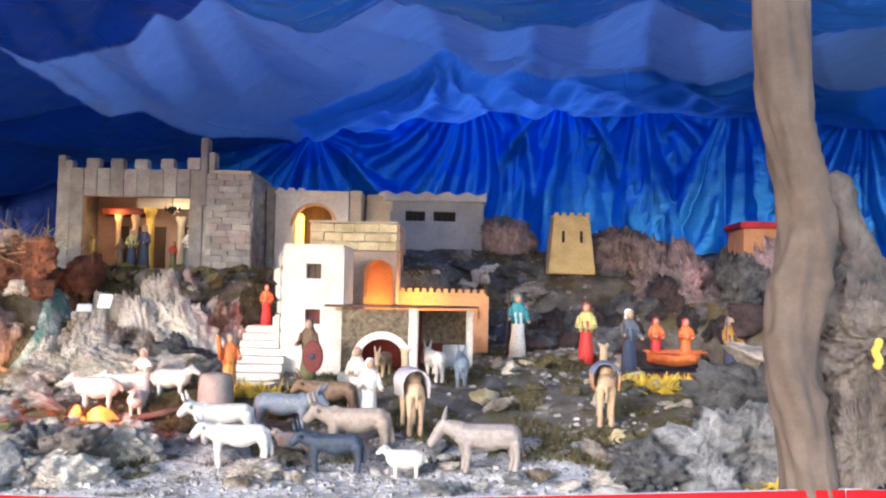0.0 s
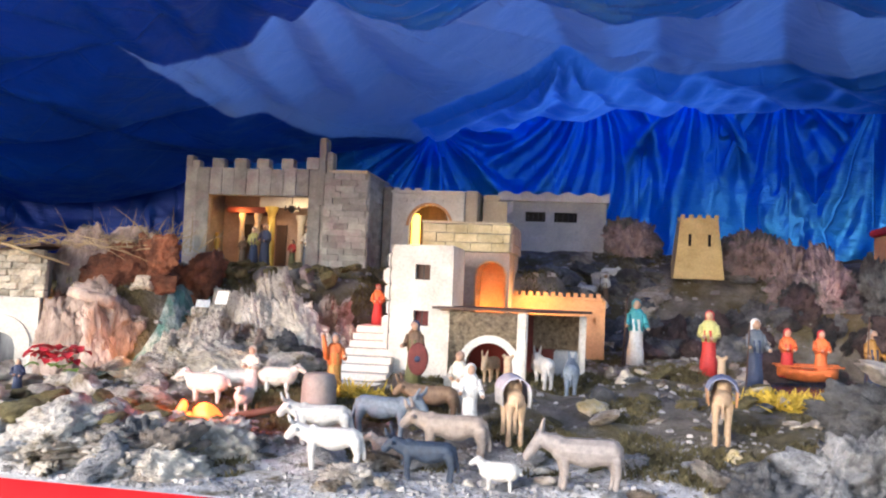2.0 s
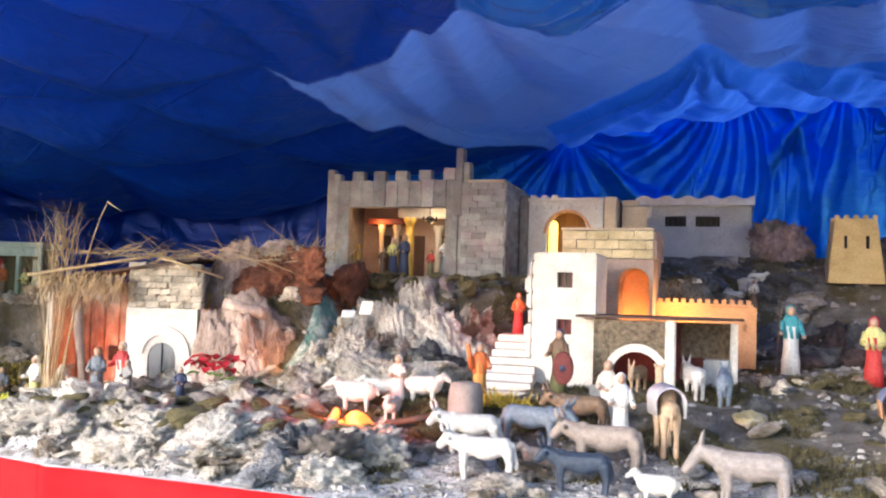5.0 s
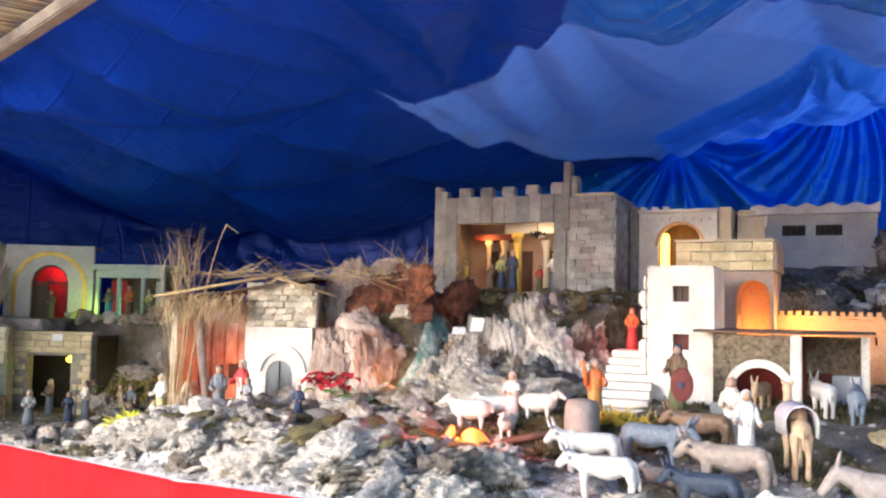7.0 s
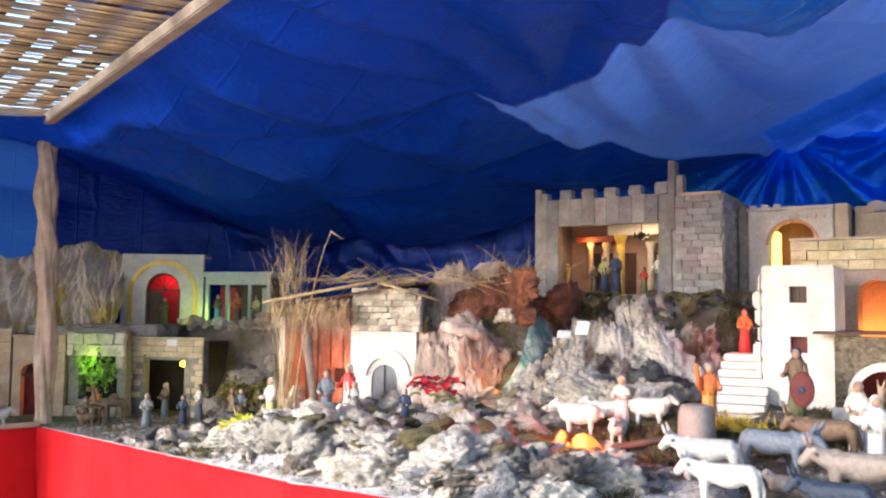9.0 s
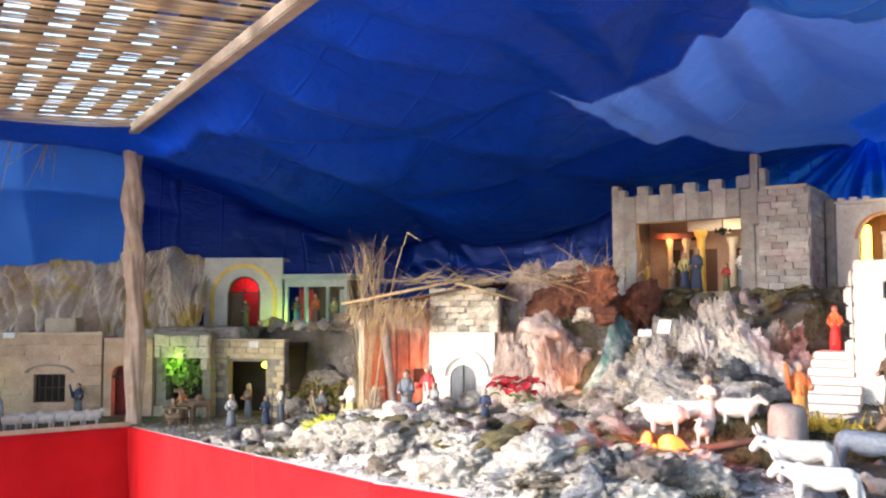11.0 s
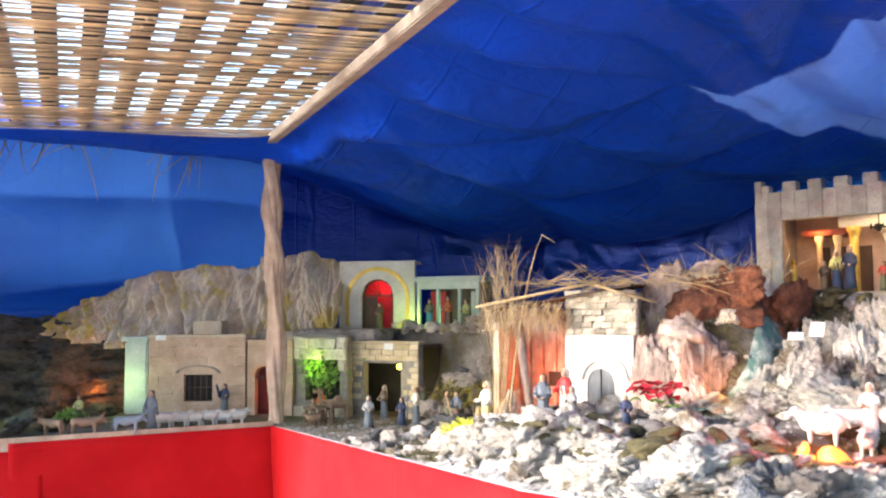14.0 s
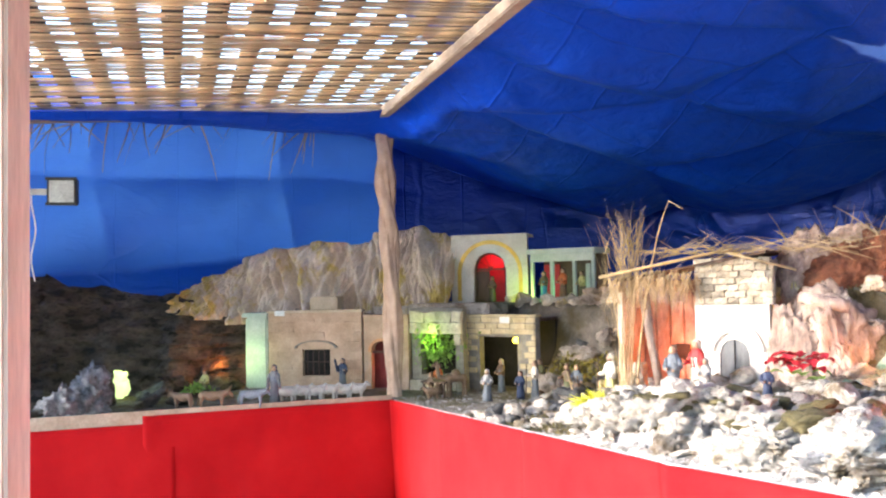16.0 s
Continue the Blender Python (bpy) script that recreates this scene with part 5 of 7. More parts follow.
for x, y, a, b in ((-4.36, 4.14, 0.12, 0.24), (-4.15, 4.05, -0.14, 0.2), (-4.05, 4.12, 0.18, 0.16)):
    bm = bmesh.new()
    tube(bm, (0, 0, 0), (a, 0.06, b), 0.008, 0.006, 7)
    single("leaning_pole", bm, M["straw"], at(x, y, -0.01), 0, "pale wooden pole leaning on stones", "pole", "leaning poles")
M["leaf_dull"] = surface("olive_yellow_leaf", (0.16, 0.13, 0.02), (0.36, 0.3, 0.05), 0.7, 30, 120, 0.2, 0.002)


def shrub(x, y, r, h, n, mat, seed, label):
    sh = thing("shrub", at(x, y, -0.01), 0, label, "shrub", "shrubs")
    rng = random.Random(seed)
    bm = bmesh.new()
    for k in range(7):
        a = k * 0.9
        tube(bm, (0, 0, 0), (r * 0.6 * math.cos(a), r * 0.6 * math.sin(a), h * rng.uniform(0.5, 0.9)), 0.008, 0.003, 6)
    part("stem", bm, M["brown_wood"], sh, smooth=True)
    bm = bmesh.new()
    for _ in range(n):
        d = Vector((rng.gauss(0, 0.5), rng.gauss(0, 0.5), 0))
        c = Vector((d.x * r, d.y * r, h * rng.uniform(0.35, 1.05) * (1 - 0.35 * min(1, d.length))))
        q = Euler([rng.uniform(0, 6) for _ in range(3)]).to_matrix()
        s = rng.uniform(0.01, 0.022)
        bm.faces.new([bm.verts.new(c + q @ Vector(p) * s) for p in ((-1, 0, 0), (0, -0.45, 0.1), (1, 0, 0), (0, 0.45, 0.1))])
    tagged(part("leaves", bm, M[mat], sh), kind="stuff")


shrub(-4.55, 4.42, 0.14, 0.3, 420, "leaf_dull", 5, "yellowish leafy shrub beside the brick house")
shrub(-4.3, 4.5, 0.16, 0.26, 380, "leaf_dull", 6, "dull olive shrub between rocks")
shrub(-6.3, 2.4, 0.1, 0.12, 200, "leaf", 7, "small green plant by the cave light")


# ---- rocks ----
def rock_bm(seed, flat=1.0, planes=11, sub=4, crag=0.12, ridged=0.0, aspect=(1, 1, 1), grain=0.5, boxy=0.0):
    """A lump cut by random planes, then roughened."""
    rng = random.Random(seed)
    bm = bmesh.new()
    bmesh.ops.create_icosphere(bm, subdivisions=sub, radius=1)
    cuts = []
    for _ in range(planes):
        n = Vector((rng.gauss(0, 1), rng.gauss(0, 1), rng.gauss(0, 1))).normalized()
        cuts.append((n, rng.uniform(0.42, 0.8) * (1 + 0.35 * boxy)))
    for v in bm.verts:
        p = v.co / max(abs(c) for c in v.co) ** boxy
        for n, d in cuts:
            over = p.dot(n) - d
            if over > 0:
                p -= n * over * 0.97
        q = p * 2.3 + Vector((seed * 7.1, 0, 0))
        p += v.co * (crag * fbm(q, 3, 0.6))
        p += v.co * (0.22 * crag * (1 - 2.6 * abs(noise.noise(q * 2.9))) + 0.14 * crag * (1 - 2.6 * abs(noise.noise(q * 6.5))))
        if grain == 4:
            # broad plates with a few deep cracks
            p += v.co * ridged * (0.4 - max(0, 1 - 6 * abs(noise.noise(Vector((q.x * 1.5, q.y * 1.2, q.z * 0.5 + q.x * 0.4))))))
            p += v.co * ridged * 0.5 * (0.4 - max(0, 1 - 5 * abs(noise.noise(Vector((q.x * 3.1 + q.z, q.y * 2.6, q.z * 1.7))))))
        elif grain == 3:
            # split along steep layers
            p += v.co * ridged * (0.5 - abs(noise.noise(Vector((q.x * 3.6, q.y * 2.6, q.z * 0.9 + q.x)))) * 2.6)
            p += v.co * ridged * 0.55 * (0.5 - abs(noise.noise(Vector((q.x * 8.5, q.y * 6, q.z * 2.2)))) * 2.6)
        elif grain == 2:
            # layered: long ridges along one way
            p += v.co * ridged * (0.5 - abs(noise.noise(Vector((q.x * 0.7, q.y * 3.4, q.z * 4.6)))) * 2.4)
            p += v.co * ridged * 0.5 * (0.5 - abs(noise.noise(Vector((q.x * 1.8, q.y * 7, q.z * 9)))) * 2.4)
        elif ridged:
            p += v.co * ridged * (0.5 - abs(noise.noise(Vector((q.x * 3.2 * (0.5 if grain == 1 else 1), q.y * 3.2 * (0.5 if grain == 1 else 1), q.z * (1.6 if grain == 1 else 0.5))))) * 2)
            p += v.co * ridged * 0.6 * (0.5 - abs(noise.noise(q * 5.1)) * 2)
        v.co = Vector((p.x * aspect[0], p.y * aspect[1], p.z * flat * aspect[2]))
    return bm


ROCKS = {}


def rock_mesh(style, k, mat, big=True):
    key = (style, k, mat, big)
    if key not in ROCKS:
        if style == "stone":
            bm = rock_bm(k * 3 + 1, 0.72, 17, 4 if big else 3, 0.2)
        elif style == "slab":
            bm = rock_bm(k * 5 + 2, 0.36, 14, 4 if big else 3, 0.22)
        elif style == "layered":
            bm = rock_bm(k * 5 + 4, 0.5, 18, 5, 0.28, 0.26, (1.25, 0.8, 1), grain=2, boxy=0.3)
        elif style == "block":
            bm = rock_bm(k * 5 + 6, 0.55, 18, 5, 0.26, 0.16, (1.1, 0.85, 1), grain=4, boxy=0.6)
        elif style == "plate":
            bm = rock_bm(k * 13 + 7, 1.0, 14, 6, 0.2, 0.16, (0.46, 0.3, 0.8), grain=4, boxy=0.8)
        elif style == "gnarl":
            bm = rock_bm(k * 5 + 9, 1.0, 7, 6, 0.42, 0.2, grain=2)
        elif style == "tufa":
            bm = rock_bm(k * 7 + 3, 0.95, 8, 5, 0.46, 0.22, grain=1)
        elif style == "bark":
            bm = rock_bm(k * 11 + 4, 1.0, 10, 5, 0.24, 0.16, (0.46, 0.24, 0.9), grain=4, boxy=0.7)
        else:
            bm = rock_bm(k * 13 + 5, 1.0, 16, 6 if big else 4, 0.26, 0.22, (0.66, 0.5, 1.0), grain=3, boxy=0.4)
        ROCKS[key] = mesh_of(style, bm, M[mat], True)
    return ROCKS[key]


ROCK_WORDS = {"block": ("limestone_chunk", "broad cracked limestone block in the front bank"), "plate": ("crag", "steep smooth plate of pale grey rock"), "layered": ("layered_rock", "pale layered limestone chunk with mossy cracks"), "gnarl": ("root_mass", "gnarled pale grey root with holes and knobs"),
              "stone": ("rock", "rough broken limestone rock on the stage"), "slab": ("flat_stone", "flat weathered stone slab lying on the ground"),
              "tufa": ("tufa_rock", "porous craggy tufa rock"), "bark": ("bark_slab", "upright rough slab of cork bark"), "crag": ("crag", "tall jagged rock face standing on the slope")}


def rock(style, k, mat, x, y, size, rz=0, tilt=(0, 0), sink=0.3, group="", scale=(1, 1, 1), z=None, label=""):
    name, words = ROCK_WORDS[style] if mat != "moss" else ("moss_cushion", "olive cushion of dry moss between the stones")
    ob = new(name, rock_mesh(style, k, mat, size > (0.11 if style in ("stone", "slab") else 0.2)))
    base = at(x, y)[2] if z is None else z
    ob.matrix_world = Matrix.Translation((x, y, base + size * scale[2] * (0.5 - sink) * (1 if style in ("stone", "slab") else 1.3))) @ pose(0, 0, 0, tilt[0], tilt[1], rz) @ Matrix.Diagonal((size * scale[0], size * scale[1], size * scale[2], 1))
    return tagged(ob, label or words, "rock", group)


def field(n, xr, yr, sizes, styles, mats, seed, group, keep_off=None, sink=0.3, lift=None):
    rng = random.Random(seed)
    for _ in range(n):
        x = rng.uniform(*xr)
        y = rng.uniform(*yr)
        if keep_off and keep_off(x, y):
            continue
        size = sizes[0] * (sizes[1] / sizes[0]) ** (rng.random() ** 1.4)
        rock(rng.choice(styles), rng.randrange(6), rng.choice(mats), x, y, size, rng.uniform(0, 360), (rng.uniform(-22, 22), rng.uniform(-22, 22)), sink, group, z=None if lift is None else at(x, y, lift)[2])


def near_front(lo, hi):
    return lambda x, y: not lo < y - front_y(x)[0] < hi


# bank of pale stones behind the red cloth
field(330, (-3.3, -1.25), (2.3, 3.5), (0.025, 0.08), ("slab", "block", "layered"), ("rock_white", "rock_white", "rock"), 1, "stones of the front bank", near_front(0.06, 0.62))
field(26, (-1.75, -1.15), (2.42, 2.85), (0.06, 0.14), ("stone", "slab"), ("rock_white", "rock", "rock_grey"), 2, "stones of the front bank", near_front(0.08, 0.5))
for k, (x, y, s) in enumerate(((-1.28, 2.62, 0.15), (-1.4, 2.66, 0.13))):
    rock("tufa", k, "rock_dark" if k % 2 else "root", x, y, s * 0.8, 40 * k, (8, -10), 0.35, "burnt stumps by the fire", (1.2, 1, 0.9), label="charred knobbly root stump beside the fire")
field(120, (-3.15, -1.15), (2.35, 3.5), (0.1, 0.17), ("block", "layered", "block"), ("rock_white", "rock_white", "rock_white", "rock"), 21, "stones of the front bank", near_front(0.13, 0.62), 0.42)
# small slabs by the plaza and in front of the hut
field(85, (-4.25, -3.0), (3.0, 3.85), (0.03, 0.085), ("slab", "stone"), ("rock", "rock_white", "rock_dark"), 3, "stones by the plaza", near_front(0.05, 1.0))
field(45, (-3.0, -1.7), (3.3, 3.95), (0.04, 0.11), ("slab", "stone"), ("rock", "rock_white", "rock"), 4, "stones below the hut", lambda x, y: -2.4 < x < -2.0 and y > 3.6)
# the castle's crag
field(40, (-2.3, -1.28), (3.75, 4.4), (0.08, 0.17), ("layered", "block", "plate"), ("rock", "rock_white", "rock_white"), 5, "rocks of the castle crag", lambda x, y: x < -2.05)
for k in range(11):
    rock("plate", k % 6, ("rock_white", "rock_white", "rock")[k % 3], -2.02 + 0.072 * k, 4.5 + 0.05 * math.sin(k * 2.2), 0.24 + 0.05 * math.sin(k * 1.7), 25 * k, (-18, -14 + 5 * (k % 3)), 0.2, "rocks of the castle crag", (0.8, 0.8, 1.0))
field(60, (-2.3, -1.3), (4.35, 5.05), (0.03, 0.075), ("slab", "stone"), ("moss",), 24, "moss cushions on the crag", None, 0.3, 0.05)
field(130, (-3.0, -1.2), (2.45, 3.4), (0.04, 0.1), ("slab",), ("moss",), 25, "moss cushions on the bank", near_front(0.25, 0.8), 0.3, 0.055)
field(40, (-0.9, 1.0), (2.9, 4.6), (0.03, 0.08), ("slab",), ("moss",), 26, "moss cushions on the slope", lambda x, y: x < 0 and 3.9 < y)
field(44, (-2.6, -1.35), (4.5, 5.02), (0.04, 0.1), ("stone", "slab"), ("rock", "rock_dark", "rock_pink"), 6, "rocks of the castle crag", lambda x, y: x < -1.98 and y < 4.95)
for k, (x, y, s, rz, ty, mt) in enumerate(((-1.62, 4.36, 0.36, 10, -14, "rock_white"), (-1.45, 4.4, 0.3, -20, -18, "rock"), (-1.8, 4.42, 0.28, 30, 8, "rock"), (-1.98, 4.25, 0.26, 0, -6, "rock_white"),
                                           (-1.97, 4.05, 0.2, 15, 12, "rock"), (-1.35, 4.52, 0.2, 40, -20, "rock_dark"), (-1.55, 4.02, 0.15, 70, 5, "rock"), (-1.86, 3.98, 0.22, 10, 15, "rock_white"))):
    rock("plate", k, mt, x, y, s * 1.15, rz, (-16, ty), 0.3, "rocks of the castle crag")
for k in range(42):
    u, w = (k * 0.618) % 1, (k * 0.371) % 1
    rock("block", k % 6, ("rock_white", "rock", "rock_white", "rock_dark")[k % 4], -2.02 + 0.72 * u, 4.1 + 0.36 * w, 0.07 + 0.07 * ((k * 0.77) % 1), 40 + 50 * math.sin(k), (30 * math.sin(k * 2.1), 35 + 30 * math.sin(k * 1.3)), 0.1, "rocks of the castle crag", z=at(-2.02 + 0.72 * u, 4.1 + 0.36 * w)[2] + 0.04)
for k, (x, y, z, sz, rz, ty) in enumerate(((-1.47, 4.3, 1.22, 0.36, 8, -20), (-1.68, 4.24, 1.2, 0.3, -10, -12), (-1.9, 4.16, 1.14, 0.27, 15, 10), (-1.34, 4.34, 1.12, 0.24, -20, -24), (-1.78, 4.08, 1.06, 0.2, 30, 24))):
    rock("plate", k + 1, "rock_white", x, y, sz, rz, (-20, ty), 0.5, "rocks of the castle crag", z=z)
# hill behind the stable; dark rock is massed here to imitate the tarpaulin's shade
field(170, (-0.45, 1.0), (5.4, 6.7), (0.05, 0.13), ("stone", "slab", "block"), ("rock_dark", "rock_dark", "rock_dark", "rock"), 7, "dark rocks of the back hill", lambda x, y: 0.35 < x < 0.95 and y > 5.95)
field(64, (0.25, 1.9), (5.15, 6.05), (0.09, 0.2), ("stone", "crag"), ("maroon_rock", "maroon_rock", "rock_dark"), 8, "dark rocks of the back hill")
field(46, (-0.2, 1.1), (3.1, 5.0), (0.03, 0.08), ("slab", "slab", "stone"), ("rock", "rock_dark", "rock_brown"), 9, "flat stones of the path")
rock("crag", 1, "rock_pink", 0.2, 6.85, 0.26, 20, (0, 0), 0.35, scale=(1.2, 1, 1))
for k, (x, y, s, mt) in enumerate(((1.06, 6.6, 0.27, "rock_pink"), (1.26, 6.4, 0.29, "rock_pink"), (1.48, 6.2, 0.34, "rock_pink"), (1.75, 6.3, 0.3, "rock_dark"), (1.35, 5.85, 0.22, "rock_pink"), (1.9, 5.6, 0.3, "rock_pink"), (1.65, 5.5, 0.22, "rock_dark"), (2.3, 5.7, 0.4, "rock_dark"))):
    rock("crag", k + 2, mt, x, y, s, 33 * k, (-5, 6 * (-1) ** k), 0.25, "rock wall behind the pool", (1.25, 1, 1))
# tufa boulders in front, and the root beside the wrapped post
rock("tufa", 0, "rock_grey", 0.8, 2.78, 0.155, 20, (0, 0), 0.2, scale=(1.25, 0.9, 1.1), label="large pale grey tufa boulder at the stage edge")
rock("tufa", 1, "rock_dark", 0.5, 2.68, 0.1, 80, (0, 0), 0.25, scale=(1.3, 1, 0.9), label="dark grey tufa boulder at the stage edge")
rock("tufa", 2, "rock_grey", 0.68, 2.6, 0.075, 140, (0, 0), 0.2, scale=(1, 0.8, 1.2))
rock("tufa", 4, "rock_dark", 0.97, 3.1, 0.17, 10, (0, 0), 0.2, scale=(1.1, 1, 0.9), z=1.07, label="dark rounded boulder by the pool")
rock("stone", 3, "rock", 1.07, 3.32, 0.14, 10, (10, 8), 0.0, scale=(1.3, 1, 0.6), z=1.24)
for k, (x, y, z, s, sc) in enumerate(((1.13, 2.58, 1.36, 0.17, (0.95, 0.7, 1.05)), (1.3, 2.64, 1.1, 0.22, (1, 0.8, 1.2)), (1.1, 2.54, 1.08, 0.1, (0.8, 0.8, 1.5)), (1.32, 2.72, 1.4, 0.18, (1, 0.8, 0.9)), (1.06, 2.6, 1.22, 0.1, (0.9, 0.7, 1.1)), (1.22, 2.52, 1.22, 0.12, (1, 0.7, 1.1)))):
    rock("gnarl", k + 2, "root", x, y, s, 50 * k, (0, 8 * (k % 2)), 0.5, "gnarled root mass", sc, z, "gnarled grey tree root with holes and knobs")
bm = bmesh.new()
n, rings = 20, []
for i in range(40):
    u = i / 39
    c = Vector((0.03 * math.sin(u * 5) - 0.02 * u, 0, 0.39 * u))
    r = 0.075 * (1 - u) ** 3 + 0.03 + 0.012 * math.exp(-((u - 0.86) / 0.09) ** 2)
    if u > 0.95:
        r *= (1 - u) / 0.05 + 0.05
    rings.append([bm.verts.new(c + Vector((math.cos(a) * r * 1.1, math.sin(a) * r * 0.8, 0)) * (1 + 0.3 * fbm((math.cos(a) * 2, math.sin(a) * 2, u * 9), 3) + 0.22 * abs(fbm((math.cos(a) * 5, math.sin(a) * 5, u * 16), 2)))) for a in [2 * math.pi * k / n for k in range(n)]])
for a, b in zip(rings, rings[1:]):
    for k in range(n):
        bm.faces.new((a[k], a[(k + 1) % n], b[(k + 1) % n], b[k]))
tube(bm, (-0.03, 0, 0.345), (-0.075, -0.01, 0.33), 0.017, 0.004, 8)
single("driftwood_spur", bm, M["root"], (1.12, 2.66, 1.5), 0, "upright gnarled driftwood spur on the root", "driftwood")
bm = bmesh.new()
for k in range(9):
    ball(bm, (0.005 * math.sin(k), 0, k * 0.008), 0.012, 1)
single("yellow_lichen", bm, M["straw_bright"], (1.08, 2.415, 1.32), 0, "small yellow tuft stuck on the root", "lichen")

# bark cliff beside the hut
for k, (x, y, z, s, rz, tx, ty, mt) in enumerate(((-2.62, 4.14, 1.2, 0.22, 20, -8, 6, "bark"), (-2.42, 4.12, 1.2, 0.24, 30, -6, -14, "bark"), (-2.5, 4.3, 1.52, 0.2, 10, -30, 30, "bark_red"),
                                                  (-2.35, 4.42, 1.5, 0.2, 60, -20, -30, "bark_red"), (-2.68, 4.28, 1.56, 0.2, 5, -25, 10, "bark"), (-2.25, 4.5, 1.35, 0.18, 40, -10, 12, "bark_red"),
                                                  (-2.15, 4.6, 1.55, 0.14, 70, -10, 50, "bark_red"), (-2.8, 4.4, 1.62, 0.16, 0, -40, 0, "rock_dark"), (-2.55, 4.5, 1.66, 0.15, 50, 20, 60, "bark"),
                                                  (-2.42, 4.55, 1.62, 0.13, 120, 20, 70, "bark_red"), (-2.75, 4.2, 1.36, 0.16, -10, -10, -5, "rock_brown"), (-2.3, 4.32, 1.62, 0.13, 15, 40, 80, "bark_red"))):
    ob = new("bark_slab", rock_mesh("bark", k % 6, mt))
    ob.matrix_world = Matrix.Translation((x, y, z)) @ pose(0, 0, 0, tx, ty, rz) @ Matrix.Diagonal((s * 1.6, s * 1.4, s * 1.2, 1))
    tagged(ob, "rough reddish slab of cork bark leaning on the cliff", "bark", "bark slabs of the cliff")
bm = bmesh.new()
tube(bm, (0, 0, 0), (0.22, 0.02, -0.05), 0.026, 0.034, 10)
single("cut_branch", bm, M["bark"], (-2.58, 3.98, 1.42), 15, "short cut branch lying across the bark", "branch")
field(26, (-3.2, -2.2), (4.3, 5.2), (0.06, 0.16), ("stone", "bark", "bark"), ("bark", "bark_red", "bark_red"), 12, "bark and stones on the cliff top")
single("brushwood", blades(150, lambda r: ((r.uniform(-0.35, 0.3), r.uniform(-0.2, 0.2), r.uniform(0.0, 0.08)), (r.uniform(-1, 1), 0, 0.35)), (0.1, 0.27), 0.4, 0.0035, 61), M["straw"],
       (-2.52, 4.5, 1.64), 0, "tangle of dry twigs on the cliff top", "twigs", smooth=False)

# crumpled brown paper rocks behind the far houses
def crumpled(name, pts, mat, seed, label, ledges=False):
    bm = bmesh.new()
    cols = []
    NU, NV = 400, 90
    for i in range(NU + 1):
        u = i / NU
        x, y, zt, zb = along(pts, u)
        col = []
        for j in range(NV + 1):
            v = j / NV
            top = zt + 0.09 * fbm((u * 9, seed, 0), 3)
            low = zb + (0 if ledges else 0.09 * noise.noise(Vector((u * 9, seed, 2))))
            z = top + (low - top) * v
            s = u * 5.5
            if ledges:
                step = (v * 8 + 1.2 * noise.noise(Vector((s * 0.8, v * 1.5, seed)))) % 1
                d = 0.13 * step ** 0.5 * (0.6 + 0.8 * abs(noise.noise(Vector((s * 2.2, math.floor(v * 8), seed))))) + 0.3 * abs(noise.noise(Vector((s * 1.3, v * 1.0, seed)))) + 0.06 * abs(fbm((s * 5, v * 5, seed), 3))
            else:
                d = 0.3 * abs(noise.noise(Vector((s * 1.9 + 0.4 * v, v * 0.8, seed)))) + 0.26 * abs(noise.noise(Vector((s * 4.2 - 1.6 * v, v * 1.3, seed + 4))))
                d += 0.12 * abs(noise.noise(Vector((s * 8.5 + 4 * v, v * 3.0 + s, seed + 8)))) + 0.05 * abs(noise.noise(Vector((s * 17 - 3 * v, v * 5, seed + 6))))
            lean = 0.28 * v
            col.append(bm.verts.new((x + (d + lean) * 0.62, y - (d + lean) * 0.78, z)))
        x2, y2 = x - 0.35, y + 0.45
        col.insert(0, bm.verts.new((x2, y2, zt - 0.25)))
        cols.append(col)
    for a, b in zip(cols, cols[1:]):
        for j in range(len(a) - 1):
            bm.faces.new((a[j], b[j], b[j + 1], a[j + 1]))
    return single(name, bm, M[mat], (0, 0, 0), 0, label, "rock face", kind="structure")


crumpled("rock_paper_face", [(-7.35, 2.85, 1.52, 1.34), (-7.2, 3.1, 1.7, 1.28), (-6.95, 3.45, 1.82, 1.2), (-6.5, 3.95, 1.9, 1.1), (-6.25, 4.3, 2.0, 1.25), (-6.0, 4.62, 1.9, 1.3)], "paper", 3.0, "crumpled brown paper rock face with ochre stains")
crumpled("cave_face", [(-7.3, 0.8, 1.55, 0.5), (-7.55, 1.5, 1.62, 0.6), (-7.6, 2.1, 1.58, 0.6), (-7.3, 2.7, 1.45, 0.5), (-6.95, 3.1, 1.32, 0.5), (-6.6, 3.45, 1.32, 0.5)], "cave_rock", 9.0, "dark brown layered rock face of a cave", True)
field(26, (-7.4, -6.5), (2.3, 3.1), (0.08, 0.17), ("slab", "block"), ("cave_rock",), 14, "cave rocks")
field(22, (-7.2, -5.95), (1.1, 2.2), (0.06, 0.16), ("block", "slab"), ("cave_rock",), 15, "cave rocks", lambda x, y: y < front_y(x)[0] + 0.15)
field(30, (-5.6, -4.0), (4.5, 4.9), (0.05, 0.12), ("stone", "slab"), ("rock", "rock_brown"), 16, "rocks on the terrace", lambda x, y: ground_z(x, y) < 1.2)
field(40, (-4.7, -3.5), (4.1, 4.9), (0.06, 0.15), ("stone", "slab"), ("rock_brown", "rock", "rock_dark"), 17, "rocks between the houses")
field(80, (-4.6, -3.45), (4.15, 5.0), (0.07, 0.17), ("layered", "block"), ("rock_brown", "rock", "bark"), 27, "rocks between the houses")
rock("tufa", 5, "rock_grey", -6.1, 1.62, 0.17, 30, (0, 0), 0.15, scale=(1.1, 0.9, 1.2), label="pale porous tufa boulder at the ledge")
